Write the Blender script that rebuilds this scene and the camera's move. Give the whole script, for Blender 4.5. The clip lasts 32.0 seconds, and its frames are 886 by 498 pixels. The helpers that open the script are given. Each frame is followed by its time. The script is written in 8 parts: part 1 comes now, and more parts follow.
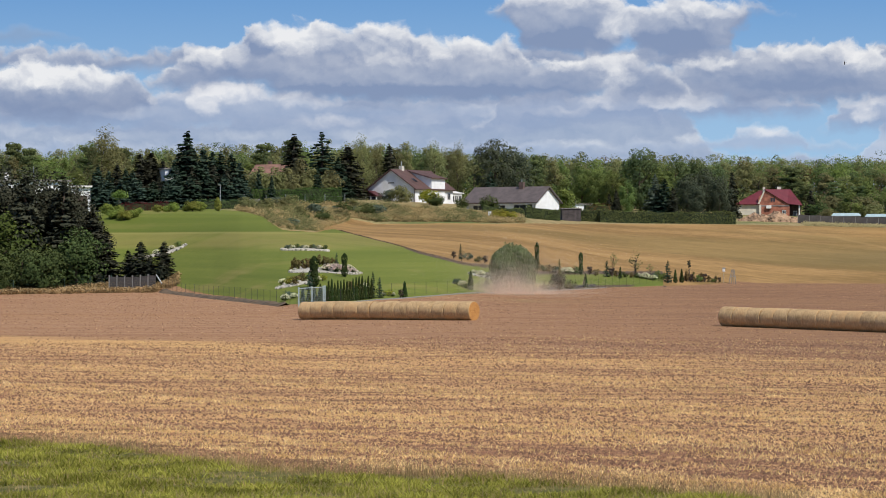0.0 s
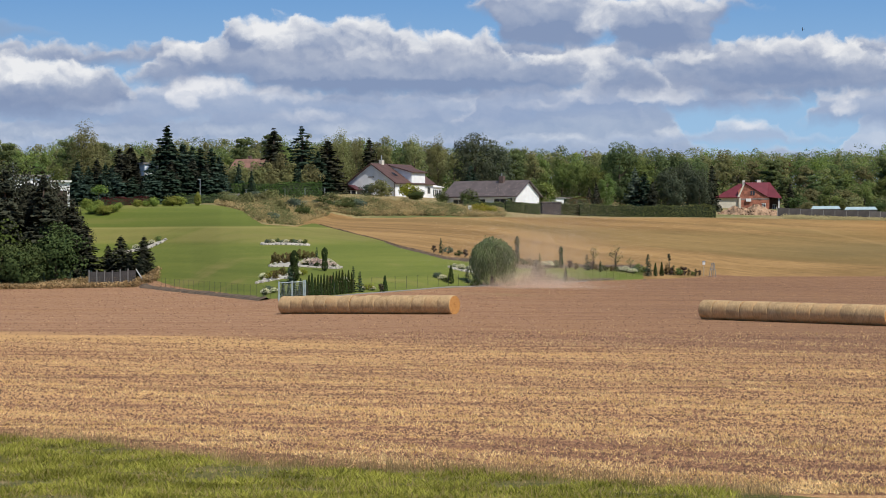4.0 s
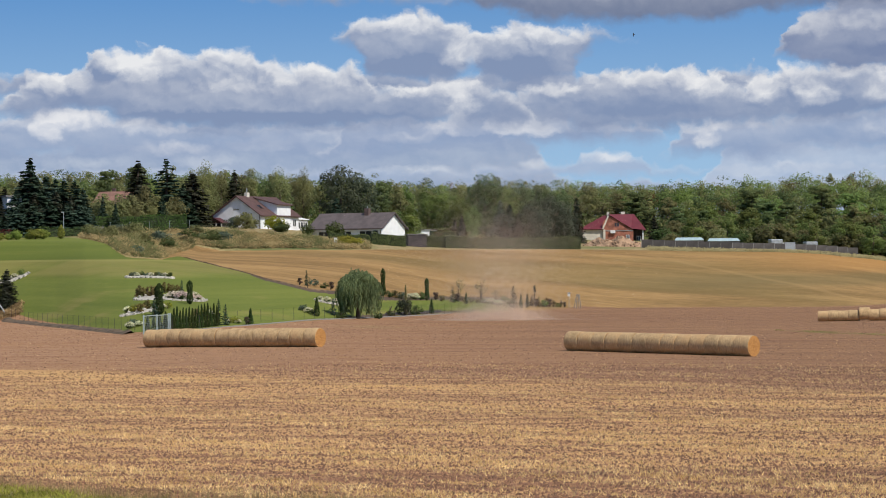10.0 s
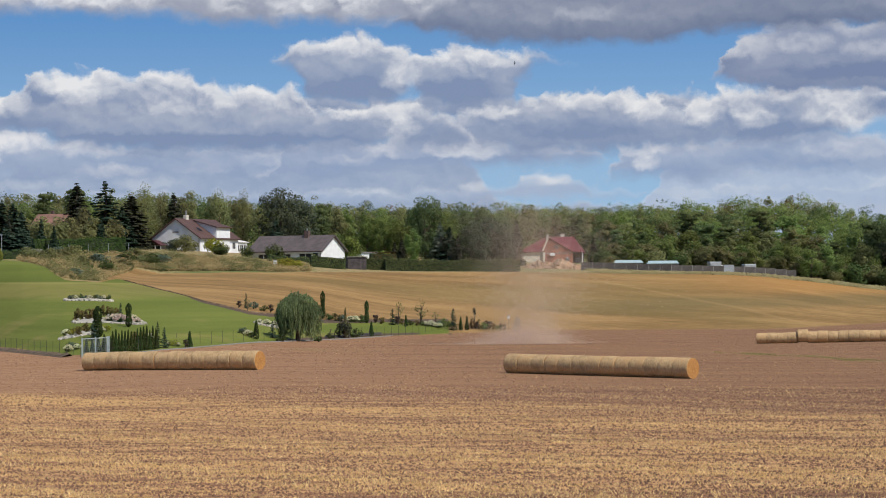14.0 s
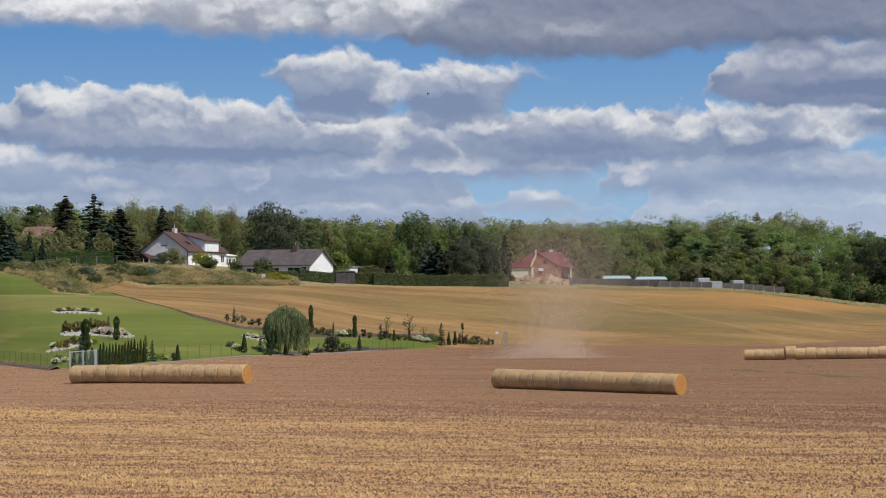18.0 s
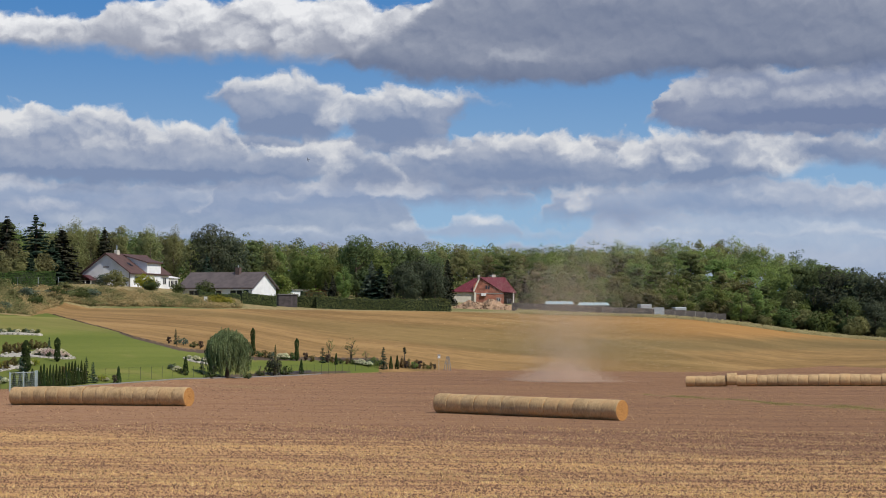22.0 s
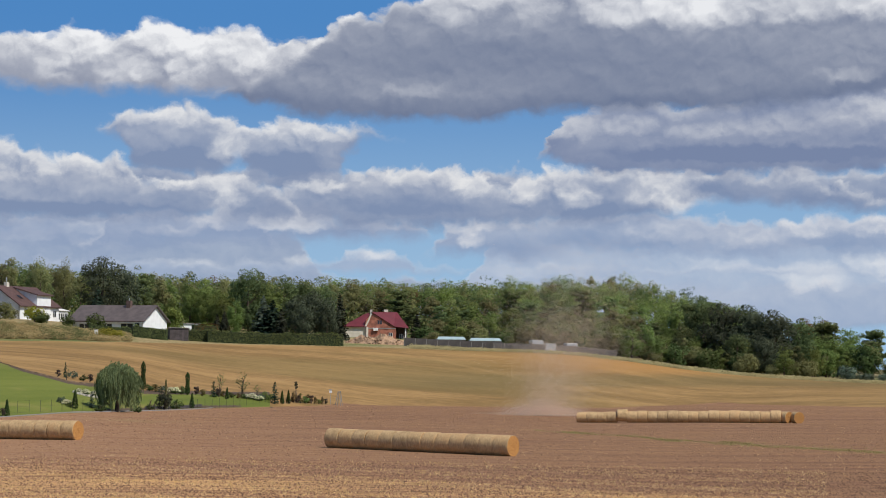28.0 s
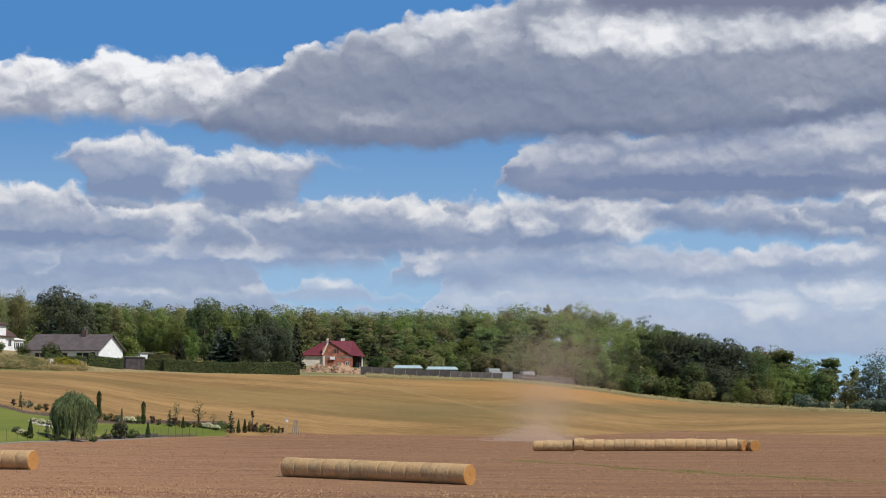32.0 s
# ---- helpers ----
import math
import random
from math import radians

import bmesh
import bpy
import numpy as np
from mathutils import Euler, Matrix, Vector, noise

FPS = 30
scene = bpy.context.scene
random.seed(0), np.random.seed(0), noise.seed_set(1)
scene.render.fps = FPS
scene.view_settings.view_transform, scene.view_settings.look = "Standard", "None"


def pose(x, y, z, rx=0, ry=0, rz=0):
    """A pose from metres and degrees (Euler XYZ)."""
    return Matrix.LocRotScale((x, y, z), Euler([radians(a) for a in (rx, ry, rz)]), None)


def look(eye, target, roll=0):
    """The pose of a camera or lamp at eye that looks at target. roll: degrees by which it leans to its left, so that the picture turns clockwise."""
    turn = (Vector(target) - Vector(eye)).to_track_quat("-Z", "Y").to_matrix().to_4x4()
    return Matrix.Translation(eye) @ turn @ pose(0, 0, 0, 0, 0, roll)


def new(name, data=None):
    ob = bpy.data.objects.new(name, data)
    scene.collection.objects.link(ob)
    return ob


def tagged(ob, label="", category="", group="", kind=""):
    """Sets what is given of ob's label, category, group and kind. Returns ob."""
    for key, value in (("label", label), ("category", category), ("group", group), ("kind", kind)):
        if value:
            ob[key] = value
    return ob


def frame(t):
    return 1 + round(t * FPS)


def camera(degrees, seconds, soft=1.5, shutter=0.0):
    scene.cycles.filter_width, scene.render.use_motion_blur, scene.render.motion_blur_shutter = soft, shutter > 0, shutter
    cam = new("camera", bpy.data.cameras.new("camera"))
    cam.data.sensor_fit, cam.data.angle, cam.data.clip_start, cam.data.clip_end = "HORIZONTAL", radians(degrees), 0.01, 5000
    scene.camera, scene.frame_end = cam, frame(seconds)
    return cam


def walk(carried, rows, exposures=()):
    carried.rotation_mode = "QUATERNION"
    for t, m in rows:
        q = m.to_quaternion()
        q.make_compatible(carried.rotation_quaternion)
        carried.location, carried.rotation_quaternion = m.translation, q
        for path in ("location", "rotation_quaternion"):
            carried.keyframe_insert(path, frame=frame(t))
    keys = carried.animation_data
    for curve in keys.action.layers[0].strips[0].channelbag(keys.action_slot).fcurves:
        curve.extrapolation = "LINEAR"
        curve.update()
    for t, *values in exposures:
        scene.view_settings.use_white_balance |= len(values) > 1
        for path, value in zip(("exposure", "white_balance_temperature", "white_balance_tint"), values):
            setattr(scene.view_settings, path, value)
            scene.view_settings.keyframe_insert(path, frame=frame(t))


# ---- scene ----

# ---- camera: held in the hand on a grass bank, turning to the right and upwards ----
EYE = (0.0, 0.0, 6.0)


def shot(turn, tilt, lean):
    """The camera's pose from degrees to the right, degrees upwards and its lean."""
    return pose(*EYE, 90 + tilt, 0, -turn) @ pose(0, 0, 0, 0, 0, lean)


cam = camera(21.0, 32.0, soft=1.0)
PATH = [
    (0.0, 0.000, -0.149, -0.152),
    (0.5, 0.082, -0.201, -0.124),
    (1.0, 0.088, -0.283, -0.203),
    (1.5, 0.012, -0.364, -0.249),
    (2.0, -0.113, -0.397, -0.338),
    (2.5, -0.166, -0.396, -0.347),
    (4.5, 0.771, -0.229, -0.251),
    (5.0, 1.013, -0.156, -0.166),
    (5.5, 1.259, -0.094, -0.064),
    (6.0, 1.553, -0.048, 0.029),
    (6.5, 1.892, -0.018, 0.066),
    (7.0, 2.243, 0.030, -0.055),
    (7.5, 2.564, 0.078, -0.141),
    (8.0, 2.796, 0.151, -0.313),
    (8.5, 3.025, 0.226, -0.406),
    (9.0, 3.241, 0.313, -0.523),
    (9.5, 3.472, 0.392, -0.536),
    (10.0, 3.695, 0.456, -0.497),
    (10.5, 3.927, 0.500, -0.485),
    (11.0, 4.135, 0.560, -0.499),
    (11.5, 4.361, 0.640, -0.506),
    (12.0, 4.594, 0.715, -0.504),
    (12.5, 4.831, 0.780, -0.515),
    (13.0, 4.998, 0.839, -0.539),
    (13.5, 5.094, 0.907, -0.560),
    (14.0, 5.143, 0.984, -0.531),
    (14.5, 5.195, 1.046, -0.506),
    (16.5, 5.380, 1.095, -0.267),
    (17.0, 5.397, 1.158, -0.246),
    (17.5, 5.413, 1.249, -0.235),
    (18.0, 5.420, 1.336, -0.221),
    (18.5, 5.434, 1.443, -0.157),
    (19.0, 5.494, 1.562, -0.048),
    (19.5, 5.604, 1.683, 0.109),
    (20.0, 5.750, 1.768, 0.246),
    (20.5, 5.949, 1.811, 0.304),
    (21.0, 6.190, 1.820, 0.325),
    (21.5, 6.461, 1.852, 0.283),
    (22.0, 6.786, 1.919, 0.255),
    (22.5, 7.101, 1.999, 0.290),
    (23.0, 7.401, 2.077, 0.352),
    (23.5, 7.710, 2.138, 0.446),
    (24.0, 8.024, 2.204, 0.451),
    (24.5, 8.335, 2.300, 0.505),
    (25.0, 8.642, 2.417, 0.573),
    (25.5, 8.892, 2.542, 0.608),
    (27.5, 9.278, 2.759, 0.613),
    (28.0, 9.356, 2.775, 0.593),
    (28.5, 9.462, 2.802, 0.609),
    (29.0, 9.586, 2.885, 0.595),
    (29.5, 9.710, 3.008, 0.597),
    (30.0, 9.860, 3.131, 0.493),
    (30.5, 9.990, 3.250, 0.498),
    (31.0, 10.106, 3.339, 0.477),
    (31.5, 10.243, 3.404, 0.463),
    (32.0, 10.391, 3.470, 0.492),
]
walk(cam, [(t, shot(a, b, c)) for t, a, b, c in PATH], [(0, -0.02), (8, -0.04), (18, -0.18), (24, -0.2), (32, -0.11)])

# ---- sun and sky ----
SUN_AZ, SUN_EL = 138.0, 50.0
sun = new("sun", bpy.data.lights.new("sun", "SUN"))
sun.data.energy, sun.data.angle, sun.data.color = 4.6, radians(0.55), (1.0, 0.93, 0.82)
sd = Vector((math.sin(radians(SUN_AZ)) * math.cos(radians(SUN_EL)), math.cos(radians(SUN_AZ)) * math.cos(radians(SUN_EL)), math.sin(radians(SUN_EL))))
sun.matrix_world = look(sd * 60, (0, 0, 0))
scene.view_settings.exposure = 0.0


class Nodes:
    """Short hand for building node trees."""

    def __init__(self, tree):
        self.t = tree
        tree.nodes.clear()

    def add(self, kind, inputs=None, **props):
        n = self.t.nodes.new(kind)
        for k, v in props.items():
            if k == "op":
                n.operation = v
            elif k == "noise_dim":
                n.noise_dimensions = v
            elif k == "attr":
                n.attribute_name = v
            elif k == "feature":
                n.feature = v
            elif k == "clamp":
                n.use_clamp = v
            elif k == "blend":
                n.blend_type = v
        for k, v in (inputs or {}).items():
            self.put(n.inputs[k], v)
        return n

    def put(self, socket, v):
        if hasattr(v, "is_output"):
            self.t.links.new(v, socket)
        else:
            socket.default_value = v

    def m(self, op, a, b=0.0, c=0.0, clamp=False):
        return self.add("ShaderNodeMath", {0: a, 1: b, 2: c}, op=op, clamp=clamp).outputs[0]

    def ramp(self, v, lo, hi, a=0.0, b=1.0, smooth=True):
        n = self.t.nodes.new("ShaderNodeMapRange")
        n.interpolation_type, n.clamp = "SMOOTHSTEP" if smooth else "LINEAR", not smooth
        for k, x in zip((0, 1, 2, 3, 4), (v, lo, hi, a, b)):
            self.put(n.inputs[k], x)
        return n.outputs[0]

    def mix(self, f, a, b, blend="MIX"):
        n = self.t.nodes.new("ShaderNodeMix")
        n.data_type, n.blend_type = "RGBA", blend
        for k, x in zip((0, 6, 7), (f, a, b)):
            if isinstance(x, tuple) and len(x) == 3:
                x = (*x, 1.0)
            self.put(n.inputs[k], x)
        return n.outputs[2]

    def noise(self, vec, scale, detail=4.0, rough=0.55, dim="3D"):
        n = self.add("ShaderNodeTexNoise", {"Scale": scale, "Detail": detail, "Roughness": rough}, noise_dim=dim)
        self.put(n.inputs["Vector"], vec)
        return n.outputs["Fac"]

    def scaled(self, vec, sx, sy, sz, rot=0.0):
        n = self.t.nodes.new("ShaderNodeMapping")
        self.put(n.inputs["Vector"], vec)
        n.inputs["Rotation"].default_value = (0, 0, rot)
        n.inputs["Scale"].default_value = (sx, sy, sz)
        return n.outputs[0]


# ---- clouds: outlines (azimuth, elevation) and bright or shaded swellings (azimuth, elevation, half width, half height, amount), in degrees ----
# shades: undersides, lit heads, share of blue covered, depth of the lit crust, softness of the base, swell of the outline, relief
SHADES = {
    "FAR": ((0.385, 0.48, 0.655), (0.78, 0.80, 0.85), 0.86, 0.22, 0.25, 0.18, 0.5),
    "DEEP": ((0.275, 0.355, 0.525), (0.72, 0.745, 0.80), 0.9, 0.22, 0.25, 0.18, 0.5),
    "LOW": ((0.295, 0.38, 0.56), (0.84, 0.84, 0.865), 0.94, 0.28, 0.42, 0.22, 0.55),
    "MID": ((0.235, 0.305, 0.470), (0.86, 0.865, 0.88), 0.97, 0.42, 0.42, 0.27, 0.7),
    "DIM": ((0.205, 0.260, 0.415), (0.68, 0.70, 0.755), 0.98, 0.50, 0.30, 0.24, 0.5),
    "WHITE": ((0.30, 0.335, 0.44), (0.95, 0.96, 0.985), 1.0, 1.0, 0.34, 0.28, 0.8),
    "GREAT": ((0.150, 0.195, 0.318), (0.90, 0.915, 0.95), 1.0, 0.46, 0.30, 0.28, 0.45),
    "LID": ((0.20, 0.225, 0.33), (0.30, 0.33, 0.43), 1.0, 0.3, 0.3, 0.3, 0.5),
    "STREAK": ((0.27, 0.37, 0.54), (0.50, 0.56, 0.68), 0.62, 0.2, 0.3, 0.1, 0.3),
}
CLOUDS = []


def cloud(shade, top, base, swellings=()):
    CLOUDS.append((shade, top, base, swellings))


# far haze bank, left half
cloud("DEEP",
      [(-11.17, 2.96), (-10.22, 2.96), (-7.91, 2.95), (-4.93, 2.99), (-3.31, 3.08), (-1.95, 3.12), (-1.41, 3.01), (-1.07, 3.25), (0.08, 3.28), (0.62, 3.05), (1.3, 2.98), (2.25, 3.06), (2.93, 3.16), (5.09, 3.18), (5.64, 3.19), (6.74, 2.09)],
      [(-12, 1.0), (22, 1.0)],
      [(-0.53, 3.05, 0.61, 0.22, 0.8), (0.15, 3.01, 0.34, 0.16, 0.7), (-2.63, 2.91, 0.81, 0.19, 0.4), (-1.14, 2.96, 0.41, 0.14, 0.4), (-10.35, 2.71, 0.54, 0.14, 0.35), (-8.59, 2.53, 1.08, 0.14, 0.3), (-4.8, 2.59, 0.81, 0.14, 0.3), (0.89, 2.91, 0.54, 0.14, 0.25), (6.04, 2.45, 0.54, 0.14, 0.5), (3.2, 2.36, 0.81, 0.11, 0.3), (-1.95, 2.58, 0.81, 0.12, 0.3)])
# far haze bank, right half
cloud("FAR",
      [(9.51, 1.78), (10.61, 2.88), (12.5, 2.89), (14.4, 2.97), (16.03, 3.0), (17.52, 2.99), (17.92, 2.99), (18.74, 2.99), (19.28, 3.0), (19.69, 3.0), (20.63, 3.01), (21.45, 3.02)],
      [(-12, 1.0), (22, 1.0)],
      [(18.2, 2.2, 0.84, 0.3, 0.9), (20.23, 2.42, 0.75, 0.3, 0.7), (15.76, 2.45, 0.81, 0.14, 0.4), (19.55, 2.59, 0.68, 0.16, 0.4), (16.71, 2.32, 0.81, 0.12, 0.3), (11.69, 2.28, 1.22, 0.14, 0.3)])
# small lone puff over the wood
cloud("FAR",
      [(6.72, 2.42), (7.13, 2.72), (7.6, 2.88), (8.01, 2.82), (8.48, 2.62), (8.75, 2.42)],
      [(6.7, 2.2), (8.8, 2.25)],
      [(7.53, 2.72, 0.54, 0.22, 0.7), (8.01, 2.66, 0.54, 0.16, 0.6)])
# low bank, left
cloud("LOW",
      [(-11.17, 3.62), (-9.0, 3.55), (-7.24, 3.61), (-6.56, 3.81), (-5.95, 3.91), (-5.34, 3.98), (-3.98, 3.82), (-3.58, 3.74), (-2.76, 3.61), (-1.95, 3.57), (-0.33, 3.56), (0.76, 3.58), (1.57, 3.61), (2.66, 3.66), (3.33, 3.67), (4.69, 3.71), (5.79, 2.61)],
      [(-11.17, 2.71), (-7.91, 2.7), (-5.2, 2.75), (-2.49, 2.65), (-0.33, 2.77), (1.57, 2.71), (2.93, 2.91)],
      [(-5.68, 3.43, 0.35, 0.33, 0.9), (-4.93, 3.6, 0.54, 0.24, 0.7), (-4.25, 3.63, 0.34, 0.19, 0.4), (-5.34, 3.67, 0.68, 0.16, 0.4), (-3.24, 3.42, 0.68, 0.19, 0.5), (-3.71, 3.56, 0.27, 0.14, 0.4), (-2.7, 2.92, 0.68, 0.16, 0.4), (-6.56, 3.61, 0.68, 0.3, 0.35), (-7.64, 3.07, 0.54, 0.14, 0.25), (1.37, 3.18, 0.81, 0.16, 0.35), (-8.59, 3.34, 2.17, 0.19, -0.25), (-9.27, 2.94, 2.17, 0.16, -0.2)])
# low bank, middle
cloud("LOW",
      [(0.47, 2.51), (1.57, 3.61), (2.66, 3.66), (3.33, 3.67), (4.69, 3.71), (4.96, 3.84), (6.45, 3.89), (6.79, 3.54), (7.4, 3.51), (8.62, 3.5), (9.72, 2.4)],
      [(1.57, 2.71), (2.93, 2.91), (5.64, 2.94), (8.35, 3.03), (9.43, 3.16)],
      [(5.91, 3.51, 0.75, 0.33, 0.8), (5.09, 3.37, 0.27, 0.19, 0.5), (3.74, 3.38, 0.38, 0.19, 0.5), (6.18, 3.71, 0.54, 0.19, 0.4), (7.94, 3.33, 0.95, 0.11, 0.35), (9.97, 3.36, 0.54, 0.19, 0.8), (10.04, 3.02, 0.34, 0.16, 0.7), (2.93, 3.11, 0.68, 0.14, 0.3), (4.96, 3.04, 2.3, 0.14, -0.25)])
# low bank, right
cloud("LOW",
      [(8.6, 2.44), (9.7, 3.54), (10.88, 3.57), (11.96, 3.58), (13.32, 3.68), (14.13, 3.79), (16.03, 3.57), (17.38, 3.58), (18.74, 3.66), (19.96, 3.7), (20.63, 4.02), (21.45, 4.0)],
      [(10.07, 2.71), (11.29, 2.54), (13.32, 2.7), (16.03, 2.75), (18.74, 2.74), (21.45, 2.77)],
      [(9.97, 3.36, 0.54, 0.19, 0.8), (10.04, 3.02, 0.34, 0.16, 0.7), (18.06, 3.39, 0.68, 0.24, 0.55), (19.82, 3.4, 0.81, 0.24, 0.6), (16.71, 3.13, 0.81, 0.22, 0.35), (11.15, 3.49, 0.27, 0.19, 0.4), (14.67, 3.22, 1.08, 0.22, 0.25), (12.37, 3.09, 0.81, 0.19, -0.15)])
# grey shelf behind the right bank
cloud("MID",
      [(15.35, 4.72), (16.71, 4.76), (18.74, 4.75), (19.96, 4.85), (20.36, 5.13), (21.04, 5.17), (21.99, 5.07)],
      [(15.35, 4.1), (17.38, 3.92), (19.42, 3.83), (21.01, 3.74), (21.99, 3.72)],
      [(20.57, 4.82, 0.54, 0.22, 0.85), (20.91, 4.32, 0.34, 0.19, 0.6), (17.79, 4.74, 1.08, 0.09, 0.3)])
# main bank, right
cloud("MID",
      [(4.49, 3.26), (5.59, 4.36), (6.95, 4.51), (7.9, 4.64), (8.98, 4.73), (10.2, 4.7), (10.61, 4.41), (11.29, 4.71), (11.9, 4.88), (13.45, 4.7), (14.13, 4.57), (14.81, 4.82), (15.89, 4.75), (17.25, 4.76), (18.74, 4.44), (19.82, 4.11), (21.01, 3.85)],
      [(4.78, 3.44), (7.9, 3.26), (10.61, 3.35), (12.64, 3.37), (14.54, 3.63), (15.76, 4.0), (16.71, 4.01), (18.74, 3.89), (21.01, 3.78)],
      [(6.0, 4.29, 0.81, 0.19, 0.45), (8.71, 4.55, 0.95, 0.24, 0.5), (10.13, 4.43, 0.54, 0.35, 0.75), (11.29, 4.24, 0.51, 0.35, 0.55), (12.03, 4.69, 0.68, 0.3, 0.4), (12.5, 4.07, 0.43, 0.27, 0.65), (13.32, 4.73, 0.54, 0.3, 0.4), (14.94, 4.58, 0.75, 0.33, 0.45), (15.21, 3.86, 0.68, 0.3, 0.7), (14.33, 4.13, 0.54, 0.3, 0.4), (8.44, 3.81, 1.49, 0.22, -0.2), (12.78, 3.78, 0.68, 0.27, -0.25)])
# main bank, middle
cloud("MID",
      [(-7.79, 3.01), (-6.69, 4.11), (-6.15, 4.52), (-5.47, 4.7), (-4.86, 4.81), (-4.53, 5.24), (-3.17, 5.35), (-2.22, 5.2), (-1.68, 5.29), (-0.93, 5.29), (-0.66, 5.04), (0.62, 4.98), (1.64, 4.93), (2.25, 4.33), (4.1, 4.62), (5.2, 4.35), (6.8, 3.0)],
      [(-6.15, 3.67), (-4.93, 3.81), (-3.04, 3.4), (-1.14, 3.32), (0.89, 3.36), (2.93, 3.45), (4.78, 3.44)],
      [(-4.12, 5.0, 0.41, 0.35, 0.5), (-3.58, 4.86, 0.54, 0.38, 0.6), (-2.9, 5.05, 0.81, 0.34, 0.45), (-1.41, 4.99, 0.68, 0.41, 0.55), (-5.68, 4.51, 0.51, 0.33, 0.55), (-5.07, 4.49, 0.41, 0.27, 0.35), (0.08, 4.74, 0.68, 0.3, 0.5), (1.17, 4.67, 0.61, 0.3, 0.4), (3.06, 4.3, 0.81, 0.19, 0.4), (2.38, 4.3, 0.95, 0.14, 0.3), (4.08, 4.39, 0.41, 0.38, 0.45), (4.08, 3.85, 0.38, 0.41, 0.45), (-1.14, 4.41, 1.22, 0.19, 0.25), (-4.53, 4.65, 0.41, 0.22, -0.35), (-1.14, 3.59, 3.52, 0.19, -0.25)])
# main bank, left
cloud("MID",
      [(-11.17, 4.12), (-10.62, 4.28), (-9.81, 4.44), (-9.13, 4.36), (-8.59, 4.32), (-7.85, 4.19), (-7.37, 3.98), (-6.27, 2.88)],
      [(-11.17, 3.01), (-9.27, 2.98), (-7.51, 3.07), (-6.9, 3.2)],
      [(-9.81, 4.09, 1.02, 0.38, 0.75), (-8.86, 3.95, 0.81, 0.35, 0.6), (-7.98, 3.95, 0.54, 0.3, 0.5)])
# right upper bank
cloud("DIM",
      [(11.4, 4.7), (11.83, 5.39), (12.03, 5.83), (12.37, 6.08), (13.45, 6.51), (14.13, 6.42), (14.81, 6.29), (15.76, 6.34), (17.38, 6.86), (19.28, 7.14), (21.01, 7.36), (22.8, 7.45)],
      [(11.83, 5.02), (12.5, 4.7), (14.0, 4.62), (15.76, 4.62), (18.06, 4.62), (20.09, 4.77), (21.45, 4.92), (22.8, 4.93)],
      [(12.44, 5.67, 0.54, 0.24, 0.55), (13.72, 5.79, 0.68, 0.22, 0.5), (15.49, 5.63, 0.81, 0.19, 0.35), (17.25, 5.78, 1.08, 0.27, 0.3), (19.42, 6.07, 1.08, 0.3, 0.5), (20.36, 6.35, 0.81, 0.3, 0.5), (20.77, 5.47, 0.68, 0.19, 0.35), (16.71, 5.1, 2.98, 0.19, -0.3)])
# twin heads
cloud("MID",
      [(0.9, 5.2), (1.12, 5.5), (1.33, 5.82), (1.8, 6.04), (2.48, 6.23), (3.43, 6.19), (4.1, 5.98), (4.44, 5.71), (4.65, 5.66), (5.19, 5.9), (6.14, 5.86), (6.95, 5.78), (7.76, 5.66), (8.24, 5.5), (8.6, 5.2)],
      [(1.12, 5.57), (1.53, 5.44), (2.0, 4.7), (2.48, 4.47), (3.83, 4.51), (4.44, 4.86), (4.78, 4.49), (5.59, 4.28), (6.68, 4.43), (7.08, 5.08), (7.49, 5.46), (8.24, 5.47)],
      [(2.21, 5.88, 0.81, 0.24, 0.45), (3.29, 5.89, 0.81, 0.24, 0.5), (4.24, 5.33, 0.43, 0.54, 0.6), (5.59, 5.54, 0.68, 0.24, 0.5), (6.68, 5.55, 0.68, 0.22, 0.45), (5.05, 5.67, 0.41, 0.22, 0.4), (2.88, 4.77, 0.81, 0.3, -0.35), (3.7, 5.05, 0.54, 0.41, -0.2), (5.59, 4.73, 0.81, 0.33, -0.35), (2.82, 4.71, 0.35, 0.12, 0.35)])
# great cloud, grey body
cloud("GREAT",
      [(2.6, 5.6), (3.6, 6.5), (4.6, 7.2), (5.73, 7.77), (6.27, 7.97), (7.36, 8.46), (8.44, 8.81), (9.12, 8.92), (10.07, 9.17), (11.01, 9.37), (11.96, 9.57), (13.32, 9.67), (16.03, 9.66), (18.74, 9.45), (21.01, 9.54), (22.8, 9.69)],
      [(3.0, 6.5), (3.83, 6.42), (5.05, 6.15), (6.14, 5.94), (8.44, 5.88), (10.07, 5.87), (11.29, 6.04), (12.78, 6.21), (15.35, 6.15), (17.38, 6.28), (19.42, 6.51), (21.01, 6.75), (22.8, 6.84)],
      [(13.59, 8.66, 0.95, 0.49, 0.7), (15.08, 8.65, 0.81, 0.49, 0.75), (16.03, 8.55, 0.68, 0.41, 0.6), (17.79, 8.63, 1.08, 0.38, 0.6), (19.82, 8.71, 0.95, 0.41, 0.75), (20.91, 8.86, 0.68, 0.46, 0.7), (11.29, 8.78, 0.81, 0.54, 0.4), (9.52, 8.49, 0.81, 0.35, 0.35), (10.34, 8.9, 0.68, 0.35, 0.45), (19.01, 6.95, 0.81, 0.16, 0.2), (8.44, 6.52, 1.08, 0.16, 0.15), (11.96, 7.29, 5.42, 0.54, -0.12)])
